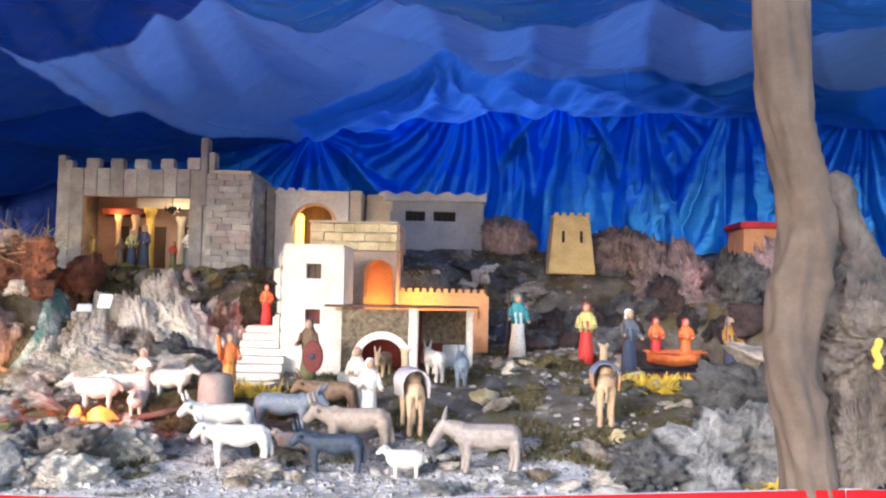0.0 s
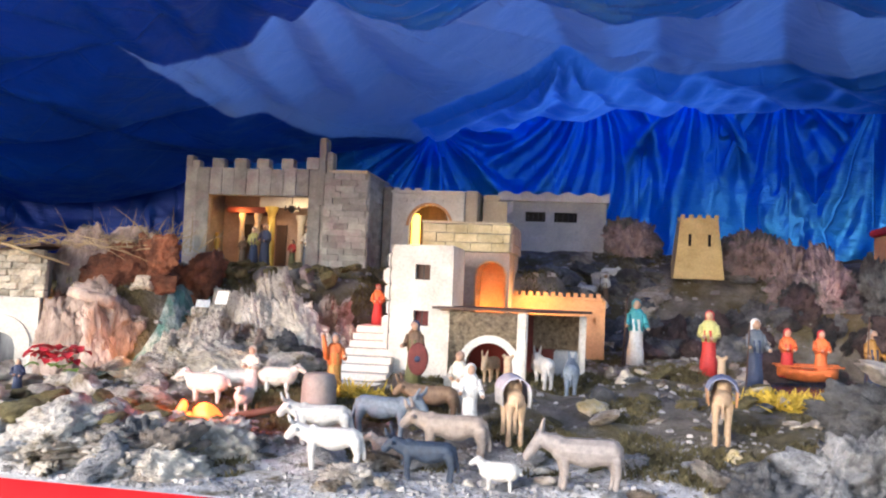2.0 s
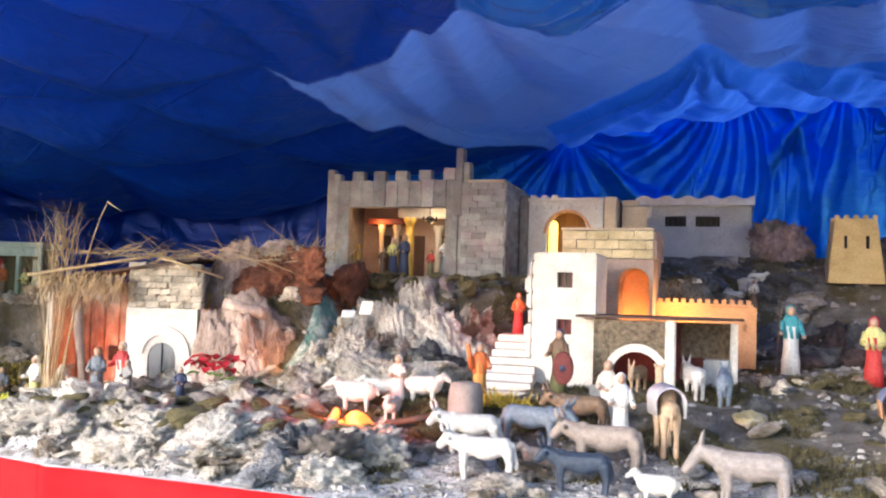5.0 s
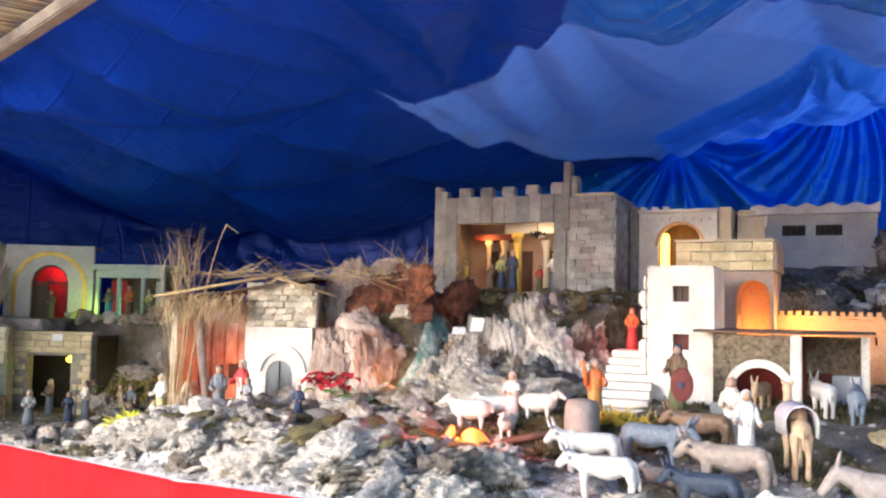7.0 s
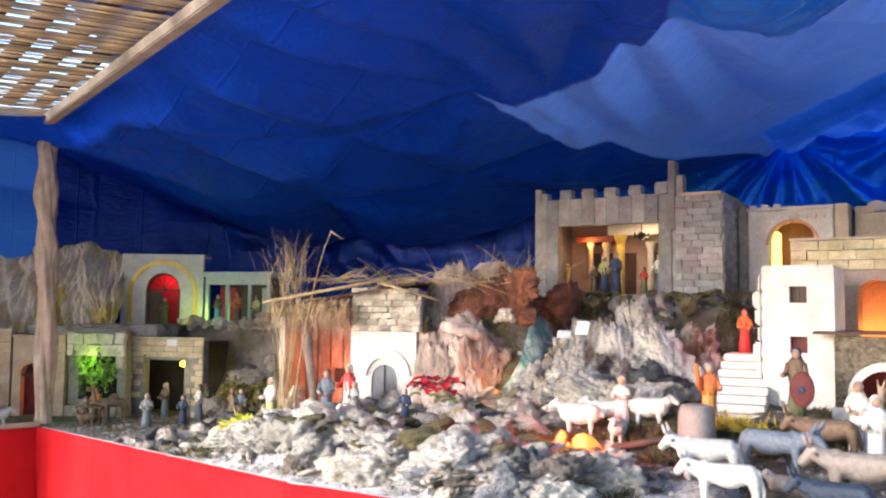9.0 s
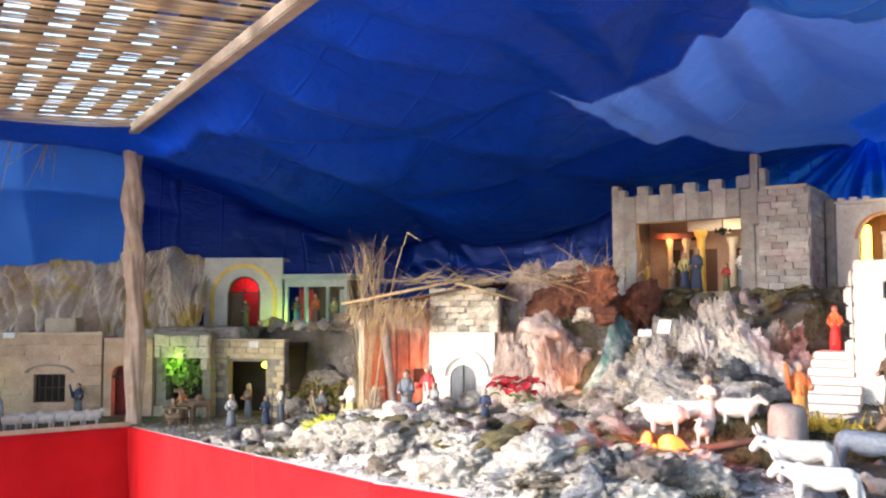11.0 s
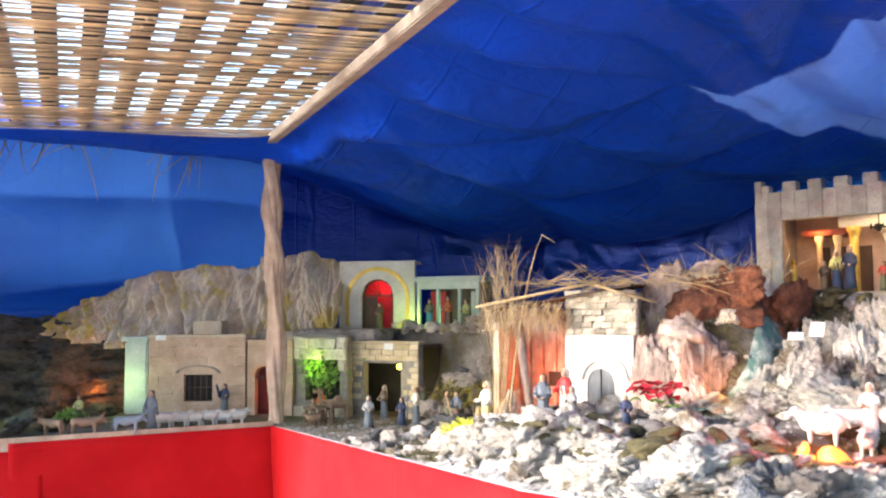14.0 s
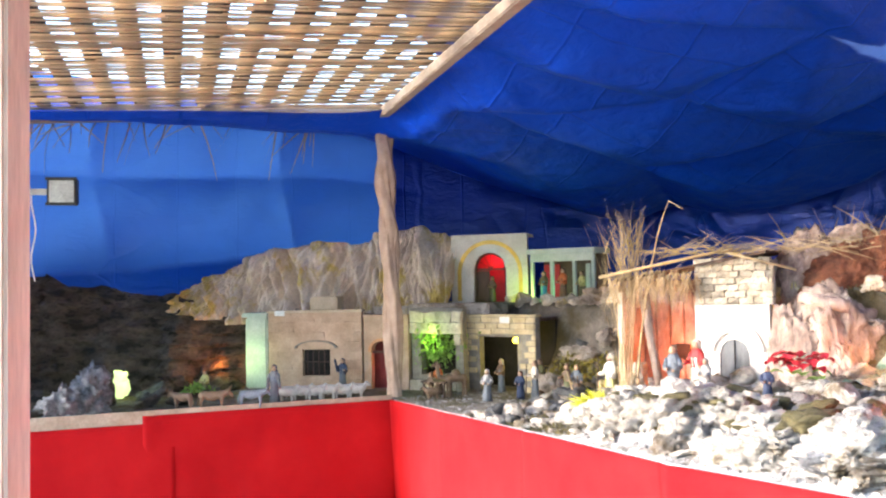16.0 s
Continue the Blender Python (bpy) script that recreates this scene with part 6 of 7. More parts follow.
rock("tufa", 1, "rock_grey", -6.05, 1.42, 0.12, 130, (0, 0), 0.15, label="pale porous tufa boulder at the ledge")

field(60, (-1.3, 0.5), (2.45, 3.1), (0.03, 0.075), ("slab", "layered"), ("rock_white", "rock", "rock_grey"), 23, "flat stones of the front", near_front(0.07, 0.7))
for k, (x, y, sz) in enumerate(((-3.46, 3.8, 0.17), (-3.38, 3.72, 0.11), (-3.52, 3.7, 0.12))):
    rock("plate" if k == 0 else "layered", k, "rock_brown" if k == 0 else "rock", x, y, sz, 40 * k, (0, 6), 0.2, "rocks before the shed", label="rough brownish stone standing before the shed")
rock("slab", 3, "rock_brown", -3.13, 2.97, 0.1, 20, (38, 10), 0.1, label="tilted brown stone beside yellow moss")
# pinkish bark wall beside the hut
for k, (x, y, s, ty) in enumerate(((-2.66, 3.98, 0.2, 3), (-2.54, 3.96, 0.22, -4), (-2.43, 4.0, 0.2, -14), (-2.74, 4.06, 0.2, 6))):
    ob = new("bark_slab", rock_mesh("bark", k + 1, "bark"))
    ob.matrix_world = Matrix.Translation((x, y, 1.14)) @ pose(0, 0, 0, -8, ty, 12 * k) @ Matrix.Diagonal((s * 1.1, s * 0.9, s * 1.15, 1))
    tagged(ob, "broad pinkish slab of cork bark standing upright", "bark", "bark slabs of the cliff")

for k, (x, y, s) in enumerate(((-6.5, 1.86, 0.09), (-6.62, 2.2, 0.12), (-6.45, 2.08, 0.07))):
    rock("stone", k, "rock_dark", x, y, s, 50 * k, (10, 0), 0.3, "cave rocks")
# rubble, one sheet of chips
def chips(n, where, sizes, seed):
    rng = random.Random(seed)
    verts, faces = [], []
    base = [(-1, -1, 0), (1, -1, 0), (1, 1, 0), (-1, 1, 0), (-0.7, -0.6, 1), (0.6, -0.7, 1), (0.7, 0.6, 1), (-0.6, 0.7, 1)]
    quads = [(3, 2, 1, 0), (4, 5, 6, 7), (0, 1, 5, 4), (1, 2, 6, 5), (2, 3, 7, 6), (3, 0, 4, 7)]
    for _ in range(n):
        x, y = where(rng)
        s = sizes[0] * (sizes[1] / sizes[0]) ** rng.random() ** 1.5
        a = rng.uniform(0, 6.28)
        c, d = math.cos(a), math.sin(a)
        z0 = at(x, y)[2] - s * 0.3
        k = len(verts)
        e = rng.uniform(0.5, 1)
        for px, py, pz in base:
            px, py = px * rng.uniform(0.7, 1.2), py * e * rng.uniform(0.7, 1.2)
            verts.append((x + s * (px * c - py * d), y + s * (px * d + py * c), z0 + s * pz * rng.uniform(0.5, 1.0)))
        faces += [tuple(k + i for i in q) for q in quads]
    me = bpy.data.meshes.new("rubble")
    me.from_pydata(verts, [], faces)
    return me


m, nt, b = nodes_of("stone_chips")
gi = nt.nodes.new("ShaderNodeNewGeometry")
cr = nt.nodes.new("ShaderNodeValToRGB")
cr.color_ramp.elements[0].color, cr.color_ramp.elements[1].color = (0.13, 0.12, 0.115, 1), (0.36, 0.34, 0.325, 1)
nt.links.new(gi.outputs["Random Per Island"], cr.inputs[0])
nt.links.new(cr.outputs[0], b.inputs["Base Color"])
b.inputs["Roughness"].default_value = 0.9
bump(nt, b, noise_of(nt, coords(nt), 90, 4), 0.6, 0.006)
M["chips"] = m


def strip(xr, lo, hi):
    def where(rng):
        x = rng.uniform(*xr)
        return x, front_y(x)[0] + lo + (hi - lo) * rng.random() ** 1.3
    return where


for seed, n, where, sizes, words in ((1, 3600, strip((-1.4, 1.1), 0.05, 1.0), (0.003, 0.016), "grey gravel strewn along the stage edge"),
                                     (2, 2600, strip((-4.0, -1.2), 0.05, 1.6), (0.004, 0.022), "stone chips among the pale rocks"),
                                     (3, 900, lambda r: (r.uniform(-1.4, 1.3), r.uniform(3.2, 5.3)), (0.004, 0.022), "gravel on the slope by the stable"),
                                     (4, 1500, lambda r: (r.uniform(-2.6, 1.4), r.uniform(4.2, 6.8)), (0.008, 0.035), "stone chips on the hills"),
                                     (5, 900, strip((-5.2, -3.6), 0.06, 0.9), (0.004, 0.014), "fine gravel on the plaza")):
    me = chips(n, where, sizes, seed)
    me.materials.append(M["chips"])
    tagged(new("rubble", me), words, "gravel", kind="stuff")


def moss_patch(n, where, seed, label):
    rng = random.Random(seed)
    verts, faces = [], []
    for _ in range(n):
        x, y = where(rng)
        if fbm((x * 2.4, y * 2.4, 31), 2) < 0.02 or y < front_y(x)[0] + 0.04:
            continue
        z = at(x, y)[2]
        h, w = rng.uniform(0.01, 0.032), rng.uniform(0.003, 0.009)
        a = rng.uniform(0, 6.28)
        k = len(verts)
        lean = (rng.uniform(-1, 1) * h, rng.uniform(-1, 1) * h)
        verts += [(x - w * math.cos(a), y - w * math.sin(a), z - 0.003), (x + w * math.cos(a), y + w * math.sin(a), z - 0.003), (x + lean[0], y + lean[1], z + h)]
        faces.append((k, k + 1, k + 2))
    me = bpy.data.meshes.new("moss")
    me.from_pydata(verts, [], faces)
    me.materials.append(M["moss"])
    tagged(new("moss", me), label, "moss", kind="stuff")


moss_patch(60000, lambda r: (r.uniform(-1.4, 1.2), r.uniform(2.85, 5.2)), 1, "dry olive moss on the slope by the stable")
moss_patch(26000, lambda r: (r.uniform(-2.6, -1.2), r.uniform(3.0, 5.1)), 2, "dry olive moss on the crag")
moss_patch(24000, lambda r: (r.uniform(-3.6, -1.0), r.uniform(2.6, 3.6)), 3, "dry olive moss on the bank")
moss_patch(12000, lambda r: (r.uniform(-0.6, 1.2), r.uniform(5.2, 6.9)), 4, "dark moss on the back hill")

# painted stream, pool
def ribbon(name, pts, mat, label, category):
    bm = bmesh.new()
    prev = None
    for i in range(41):
        x, y, w = along(pts, i / 40)
        row = []
        for k in range(7):
            px = x + w * (k / 6 - 0.5) * 2
            row.append(bm.verts.new((px, y, at(px, y)[2] + 0.03 - 0.03 * abs(k / 3 - 1) + 0.03 * fbm((px * 12, y * 12, 1), 3))))
        if prev:
            for k in range(6):
                bm.faces.new((prev[k], prev[k + 1], row[k + 1], row[k]))
        prev = row
    return single(name, bm, M[mat], (0, 0, 0), 0, label, category, kind="structure")


for k in range(14):
    sx, sy = (-2.34, -2.06)[k % 2] + 0.03 * math.sin(k * 2.3), 3.82 + 0.06 * k
    rock("block", k % 6, ("rock", "rock_white", "rock_brown")[k % 3], sx, sy, 0.07 + 0.025 * math.sin(k * 1.9), 37 * k, (10 * math.sin(k), 12), 0.25, "rocks beside the cascade")
ribbon("stream", [(-2.2, 4.9, 0.06), (-2.22, 4.55, 0.07), (-2.15, 4.25, 0.075), (-2.24, 4.0, 0.1), (-2.2, 3.75, 0.11)], "water", "pale green painted cascade between rocks", "water")
bm = bmesh.new()
prev = None
for k in range(29):
    a = 2 * math.pi * k / 28
    r = 1 + 0.12 * math.sin(3 * a)
    cur = [bm.verts.new((1.28 + 0.46 * r * f * math.cos(a), 4.75 + 0.75 * r * f * math.sin(a), 1.08)) for f in (0.05, 0.5, 1.0)]
    if prev:
        for j in (0, 1):
            bm.faces.new((prev[j], prev[j + 1], cur[j + 1], cur[j]))
    prev = cur
single("pool", bm, M["blue_water"], (0, 0, 0), 0, "dark blue film as pond water", "water", kind="structure")

# ---- lamps of the landscape, fire ----
fire = thing("camp_fire", at(-1.38, 3.08, -0.005), 0, "small glowing orange camp fire of sticks", "fire")
fl = glow("fire_glow", (1.0, 0.14, 0.02), 0.85)
rng = random.Random(71)
for x, y, r, h in ((-0.085, 0.0, 0.022, 0.105), (-0.06, 0.01, 0.02, 0.06), (0.03, -0.01, 0.055, 0.1), (0.005, -0.02, 0.03, 0.075), (-0.03, -0.05, 0.03, 0.03), (0.04, -0.05, 0.03, 0.03)):
    bm = bmesh.new()
    lathe(bm, [(r * 0.9, 0), (r, h * 0.3), (r * 0.97, h * 0.55), (r * 0.8, h * 0.78), (r * 0.48, h * 0.93), (r * 0.1, h)], 18, 0.75, (x, y, 0.005), 0, 0.1, 5)
    for v in bm.verts:
        v.co.x += 0.012 * math.sin(v.co.z * 40 + 30 * x)
    part("flame", bm, fl, fire, "orange lit flame", True)
for k in range(6):
    a = k * 1.05
    bm = bmesh.new()
    tube(bm, (0.09 * math.cos(a), 0.07 * math.sin(a), 0.006), (-0.02 * math.cos(a), -0.02 * math.sin(a), 0.045), 0.009, 0.007, 7)
    part("stick", bm, M["brown_wood"], fire, smooth=True)
lamp("fire_lamp", (-1.38, 3.04, 1.08), (1.0, 0.14, 0.012), 2.2)
lamp("red_lamp", (1.12, 4.78, 1.36), (1.0, 0.05, 0.02), 0.45)
lamp("red_lamp", (-1.14, 4.38, 1.42), (1.0, 0.06, 0.02), 0.3)
lamp("orange_lamp", (-2.24, 4.02, 1.16), (1.0, 0.35, 0.05), 0.2)
# glowing lump, no lamp itself: stands in for the lit cave opening
bm = bmesh.new()
ball(bm, (0, 0, 0), 0.085, 4, 0, (0.7, 0.5, 1.15))
for v in bm.verts:
    v.co *= 1 + 0.7 * fbm(v.co * 17, 3)
single("lit_cave_mouth", bm, glow("pale_green_cave_light", (0.75, 1.0, 0.35), 0.2), at(-6.75, 2.02, 0.1), 30, "glowing pale green light in the cave mouth", "lamp")
lamp("cave_lamp", (-6.6, 1.98, 1.0), (0.8, 1.0, 0.35), 0.4)
lamp("cave_lamp", (-6.75, 2.75, 0.95), (1.0, 0.25, 0.03), 0.5)
lamp("pink_lamp", (1.55, 5.55, 1.75), (1.0, 0.45, 0.4), 0.6)


# ---- animal figurines ----
def animal_bm(kind):
    """Length along x with the head at -x; height of the back about 0.6 for a length of 1."""
    bm = bmesh.new()
    def limb(a, b, r0, r1):
        tube(bm, a, b, r0, r1, 10)
        ball(bm, a, r0, 2)
        ball(bm, b, r1, 2)
    if kind in ("cow", "bull"):
        limb((-0.28, 0, 0.54), (0.36, 0, 0.56), 0.165, 0.16)
        ball(bm, (0.06, 0, 0.5), 0.185, 2, 0, (1.6, 0.92, 0.95))
        ball(bm, (-0.3, 0, 0.62), 0.12, 2, 0, (1.1, 0.7, 1.0))
        for x, y in ((-0.34, 0.08), (-0.28, -0.08)):
            limb((x, y, 0.48), (x - 0.01, y, 0.26), 0.085, 0.05)
            limb((x - 0.01, y, 0.26), (x + 0.01, y, 0.04), 0.044, 0.044)
        for x, y in ((0.38, 0.08), (0.44, -0.08)):
            limb((x, y, 0.5), (x + 0.05, y, 0.28), 0.105, 0.052)
            limb((x + 0.05, y, 0.28), (x + 0.02, y, 0.04), 0.046, 0.044)
        limb((-0.38, 0, 0.58), (-0.58, -0.02, 0.66), 0.14, 0.105)
        limb((-0.57, -0.02, 0.68), (-0.71, -0.03, 0.53), 0.105, 0.072)
        for s in (-1, 1):
            limb((-0.6, s * 0.06, 0.74), (-0.64, s * 0.18, 0.8), 0.04, 0.034)
            limb((-0.64, s * 0.18, 0.8), (-0.68, s * 0.17, 0.9), 0.034, 0.022)
            ball(bm, (-0.54, s * 0.15, 0.66), 0.055, 2, 0, (0.7, 1.4, 0.55))
        limb((0.5, 0, 0.62), (0.58, 0, 0.32), 0.034, 0.03)
        ball(bm, (0.57, 0, 0.26), 0.04, 2, 0, (1, 1, 1.8))
    elif kind == "donkey":
        limb((-0.28, 0, 0.52), (0.36, 0, 0.53), 0.18, 0.185)
        ball(bm, (0.04, 0, 0.49), 0.2, 2, 0, (1.6, 0.92, 0.95))
        for x, y in ((-0.32, 0.08), (-0.26, -0.08), (0.38, 0.08), (0.44, -0.08)):
            limb((x, y, 0.44), (x + 0.03, y, 0.22), 0.085, 0.048)
            limb((x + 0.03, y, 0.22), (x, y, 0.03), 0.042, 0.044)
        limb((-0.36, 0, 0.58), (-0.6, -0.02, 0.66), 0.15, 0.1)
        limb((-0.6, -0.02, 0.66), (-0.78, -0.03, 0.4), 0.098, 0.066)
        for s in (-1, 1):
            limb((-0.6, s * 0.055, 0.74), (-0.57, s * 0.09, 0.92), 0.042, 0.018)
        limb((0.5, 0, 0.55), (0.56, 0, 0.25), 0.022, 0.02)
    elif kind == "sheep":
        limb((-0.2, 0, 0.42), (0.28, 0, 0.42), 0.2, 0.2)
        ball(bm, (0.05, 0, 0.4), 0.22, 2, 0, (1.4, 1, 1))
        for x, y in ((-0.2, 0.1), (-0.17, -0.1), (0.26, 0.1), (0.29, -0.1)):
            limb((x, y, 0.3), (x, y, 0.03), 0.055, 0.035)
        limb((-0.3, 0, 0.5), (-0.42, 0, 0.62), 0.12, 0.09)
        limb((-0.42, 0, 0.63), (-0.58, 0, 0.53), 0.085, 0.05)
        for s in (-1, 1):
            ball(bm, (-0.4, s * 0.11, 0.64), 0.045, 2, 0, (0.6, 1.4, 0.5))
        limb((0.46, 0, 0.48), (0.52, 0, 0.36), 0.04, 0.03)
    elif kind == "camel":
        limb((-0.25, 0, 0.66), (0.3, 0, 0.66), 0.16, 0.14)
        ball(bm, (0.02, 0, 0.8), 0.15, 2, 0, (1.2, 0.9, 1.1))
        for x, y in ((-0.28, 0.09), (-0.25, -0.09), (0.3, 0.09), (0.34, -0.09)):
            limb((x, y, 0.58), (x + 0.02, y, 0.3), 0.07, 0.04)
            limb((x + 0.02, y, 0.3), (x, y, 0.03), 0.036, 0.045)
        limb((-0.36, 0, 0.66), (-0.58, 0, 0.72), 0.1, 0.075)
        limb((-0.58, 0, 0.72), (-0.66, 0, 1.14), 0.08, 0.06)
        limb((-0.66, 0, 1.16), (-0.84, 0, 1.1), 0.066, 0.045)
        for s in (-1, 1):
            ball(bm, (-0.64, s * 0.065, 1.22), 0.034, 2)
        limb((0.42, 0, 0.68), (0.47, 0, 0.42), 0.022, 0.02)
    return bm


ANIMALS = {}
for nm, dark, light in (("white_hide", (0.42, 0.4, 0.38), (0.6, 0.58, 0.55)), ("black_hide", (0.012, 0.02, 0.04), (0.035, 0.055, 0.09)), ("blue_grey_hide", (0.12, 0.15, 0.19), (0.2, 0.24, 0.3)),
                        ("beige_hide", (0.24, 0.185, 0.155), (0.38, 0.31, 0.265)), ("grey_hide", (0.19, 0.16, 0.15), (0.3, 0.26, 0.24)), ("wool", (0.48, 0.45, 0.4), (0.66, 0.63, 0.58)),
                        ("camel_hide", (0.38, 0.25, 0.15), (0.52, 0.37, 0.24)), ("brown_hide", (0.13, 0.08, 0.05), (0.24, 0.16, 0.1))):
    M[nm] = surface(nm, dark, light, 0.6, 14, 160, 0.5, 0.003, world_space=False, vary=0.08)


def animal(kind, hide, x, y, length, rz, label, group="animal figurines", scale=(1, 1, 1), up=-0.004):
    key = (kind, hide)
    if key not in ANIMALS:
        ANIMALS[key] = mesh_of(kind, animal_bm(kind), M[hide], True)
    ob = new(kind + "_figurine", ANIMALS[key])
    ob.matrix_world = Matrix.Translation(at(x, y, up)) @ pose(0, 0, 0, 0, 0, rz) @ Matrix.Diagonal((length * scale[0], length * scale[1], length * scale[2], 1))
    rm = ob.modifiers.new("fused", "REMESH")
    rm.mode, rm.voxel_size, rm.use_smooth_shade = "VOXEL", 0.015 if length > 0.15 else 0.02, True
    sm = ob.modifiers.new("soft", "SMOOTH")
    sm.factor, sm.iterations = 0.5, 2
    return tagged(ob, label, "animal figurine", group)


animal("cow", "white_hide", -0.76, 2.72, 0.19, 4, "white painted cow figurine lowering its head", "cattle figurines")
animal("cow", "white_hide", -0.9, 3.02, 0.2, 8, "white painted cow figurine with curved horns", "cattle figurines")
animal("bull", "black_hide", -0.46, 2.74, 0.18, 0, "blue-black bull figurine standing on gravel", "cattle figurines")
animal("cow", "blue_grey_hide", -0.72, 3.2, 0.22, 172, "blue-grey cow figurine behind the herd", "cattle figurines")
animal("cow", "beige_hide", -0.43, 3.0, 0.23, 0, "beige cow figurine with small horns", "cattle figurines")
animal("sheep", "beige_hide", -0.62, 2.93, 0.16, 0, "beige calf figurine lying among the herd", "cattle figurines")
animal("cow", "brown_hide", -0.6, 3.45, 0.2, 0, "dark brown cow figurine behind the herd", "cattle figurines")
animal("sheep", "wool", -0.23, 2.7, 0.14, 0, "white lamb figurine at the stage edge", "sheep figurines")
animal("donkey", "grey_hide", 0.02, 2.76, 0.218, -2, "grey-beige donkey figurine with long ears", "donkey figurines")
animal("camel", "camel_hide", -0.25, 3.2, 0.24, -75, "beige camel figurine seen with its rider's gear", "camel figurines")
animal("camel", "camel_hide", 0.48, 3.36, 0.24, -95, "tan camel figurine with red and blue saddle cloth", "camel figurines")
animal("donkey", "white_hide", -0.22, 4.12, 0.2, -70, "pale donkey figurine at the stable wing", "donkey figurines")
animal("donkey", "blue_grey_hide", -0.09, 4.1, 0.21, -88, "grey mule figurine at the stable wing", "donkey figurines")
animal("donkey", "camel_hide", -0.47, 4.16, 0.16, 80, "brown donkey figurine inside the stable arch", "donkey figurines")
for x, y, ln, rz in ((-1.54, 3.42, 0.2, 10), (-1.3, 3.62, 0.19, 185), (-1.36, 3.4, 0.16, 100), (-1.5, 3.6, 0.17, 20)):
    animal("sheep", "wool", x, y, ln, rz, "white sheep figurine near the camp fire", "sheep figurines")
for x, y in ((-2.66, 3.12), (-2.53, 3.14)):
    animal("sheep", "wool", x, y, 0.15, 80 + 20 * (x > -2.6), "white sheep figurine among pale stones", "sheep figurines", up=0.05)
for k in range(6):
    animal("sheep", "wool", -5.66 + 0.036 * k, 2.8 + 0.088 * k, 0.165, 220 + 12 * (k % 3), "small cream sheep figurine in a flock", "sheep figurines")
animal("cow", "brown_hide", -5.7, 2.28, 0.17, 240, "brown cow figurine before the cave", "cattle figurines")
animal("cow", "blue_grey_hide", -5.58, 2.5, 0.16, 235, "grey cow figurine before the cave", "cattle figurines")
animal("cow", "brown_hide", -5.82, 2.12, 0.15, 30, "brown cow figurine before the cave", "cattle figurines")
animal("sheep", "brown_hide", -5.03, 3.56, 0.13, 60, "small brown goat figurine near the wrapped post", "goat figurines")
animal("camel", "brown_hide", -5.0, 3.74, 0.2, 70, "dark brown camel figurine on the plaza", "camel figurines")
for x, y, rz in ((0.05, 6.5, 170), (-0.1, 6.35, 20), (0.02, 6.2, 90), (-0.3, 6.3, 10), (-0.15, 6.1, 0), (-0.4, 6.1, 200)):
    animal("sheep", "wool" if y > 6.15 else "grey_hide", x, y, 0.13, rz, "small sheep figurine on the back hill", "sheep figurines")

# saddle cloths, draped on the camels
M["blue_cloth"] = surface("dusty_blue_cloth", (0.14, 0.16, 0.26), (0.24, 0.26, 0.38), 0.85, 30, 200, 0.4, 0.003)
M["lilac_cloth"] = surface("pale_lilac_cloth", (0.4, 0.36, 0.42), (0.58, 0.54, 0.6), 0.85, 30, 200, 0.4, 0.003)


def saddle_cloth(x, y, rz, w, mats, label):
    bm = bmesh.new()
    rows = []
    for i in range(9):
        a = math.pi * (i / 8 - 0.5) * 1.25
        rows.append([bm.verts.new((w * (j / 6 - 0.5) * 1.2, 0.052 * math.sin(a) * (1.05 + 0.1 * math.sin(j)), 0.185 + 0.052 * math.cos(a) - (0.03 if abs(i - 4) == 4 else 0))) for j in range(7)])
    for i, (a, b) in enumerate(zip(rows, rows[1:])):
        for j in range(6):
            bm.faces.new((a[j], a[j + 1], b[j + 1], b[j])).material_index = 1 if i in (0, 7) else 0
    ob = single("saddle_cloth", bm, mats, at(x, y, -0.004), rz, label, "saddle cloth")
    ob.modifiers.new("thick", "SOLIDIFY").thickness = 0.004


saddle_cloth(0.48, 3.36, -95, 0.15, [M["blue_cloth"], M["terracotta"]], "blue saddle cloth with red hem on a camel")
saddle_cloth(-0.25, 3.2, -75, 0.16, [M["lilac_cloth"], M["plaster_grey"]], "pale lilac saddle cloth on a camel")

# ---- figurines of people, plain shapes ----
for nm, c in (("teal", (0.05, 0.3, 0.34)), ("cream", (0.62, 0.57, 0.48)), ("crimson", (0.45, 0.03, 0.03)), ("ochre", (0.42, 0.22, 0.05)), ("navy", (0.03, 0.045, 0.1)), ("olive", (0.12, 0.12, 0.05)),
              ("skin", (0.45, 0.28, 0.19)), ("brown", (0.14, 0.085, 0.05)), ("slate", (0.13, 0.15, 0.18)), ("white", (0.72, 0.7, 0.66)), ("lemon", (0.5, 0.48, 0.18)), ("orange", (0.6, 0.16, 0.04)), ("grey", (0.3, 0.29, 0.28))):
    M["f_" + nm] = surface("painted_" + nm, [v * 0.75 for v in c], [min(0.8, v * 1.2) for v in c], 0.6, 30, 150, 0.4, 0.003, world_space=False)


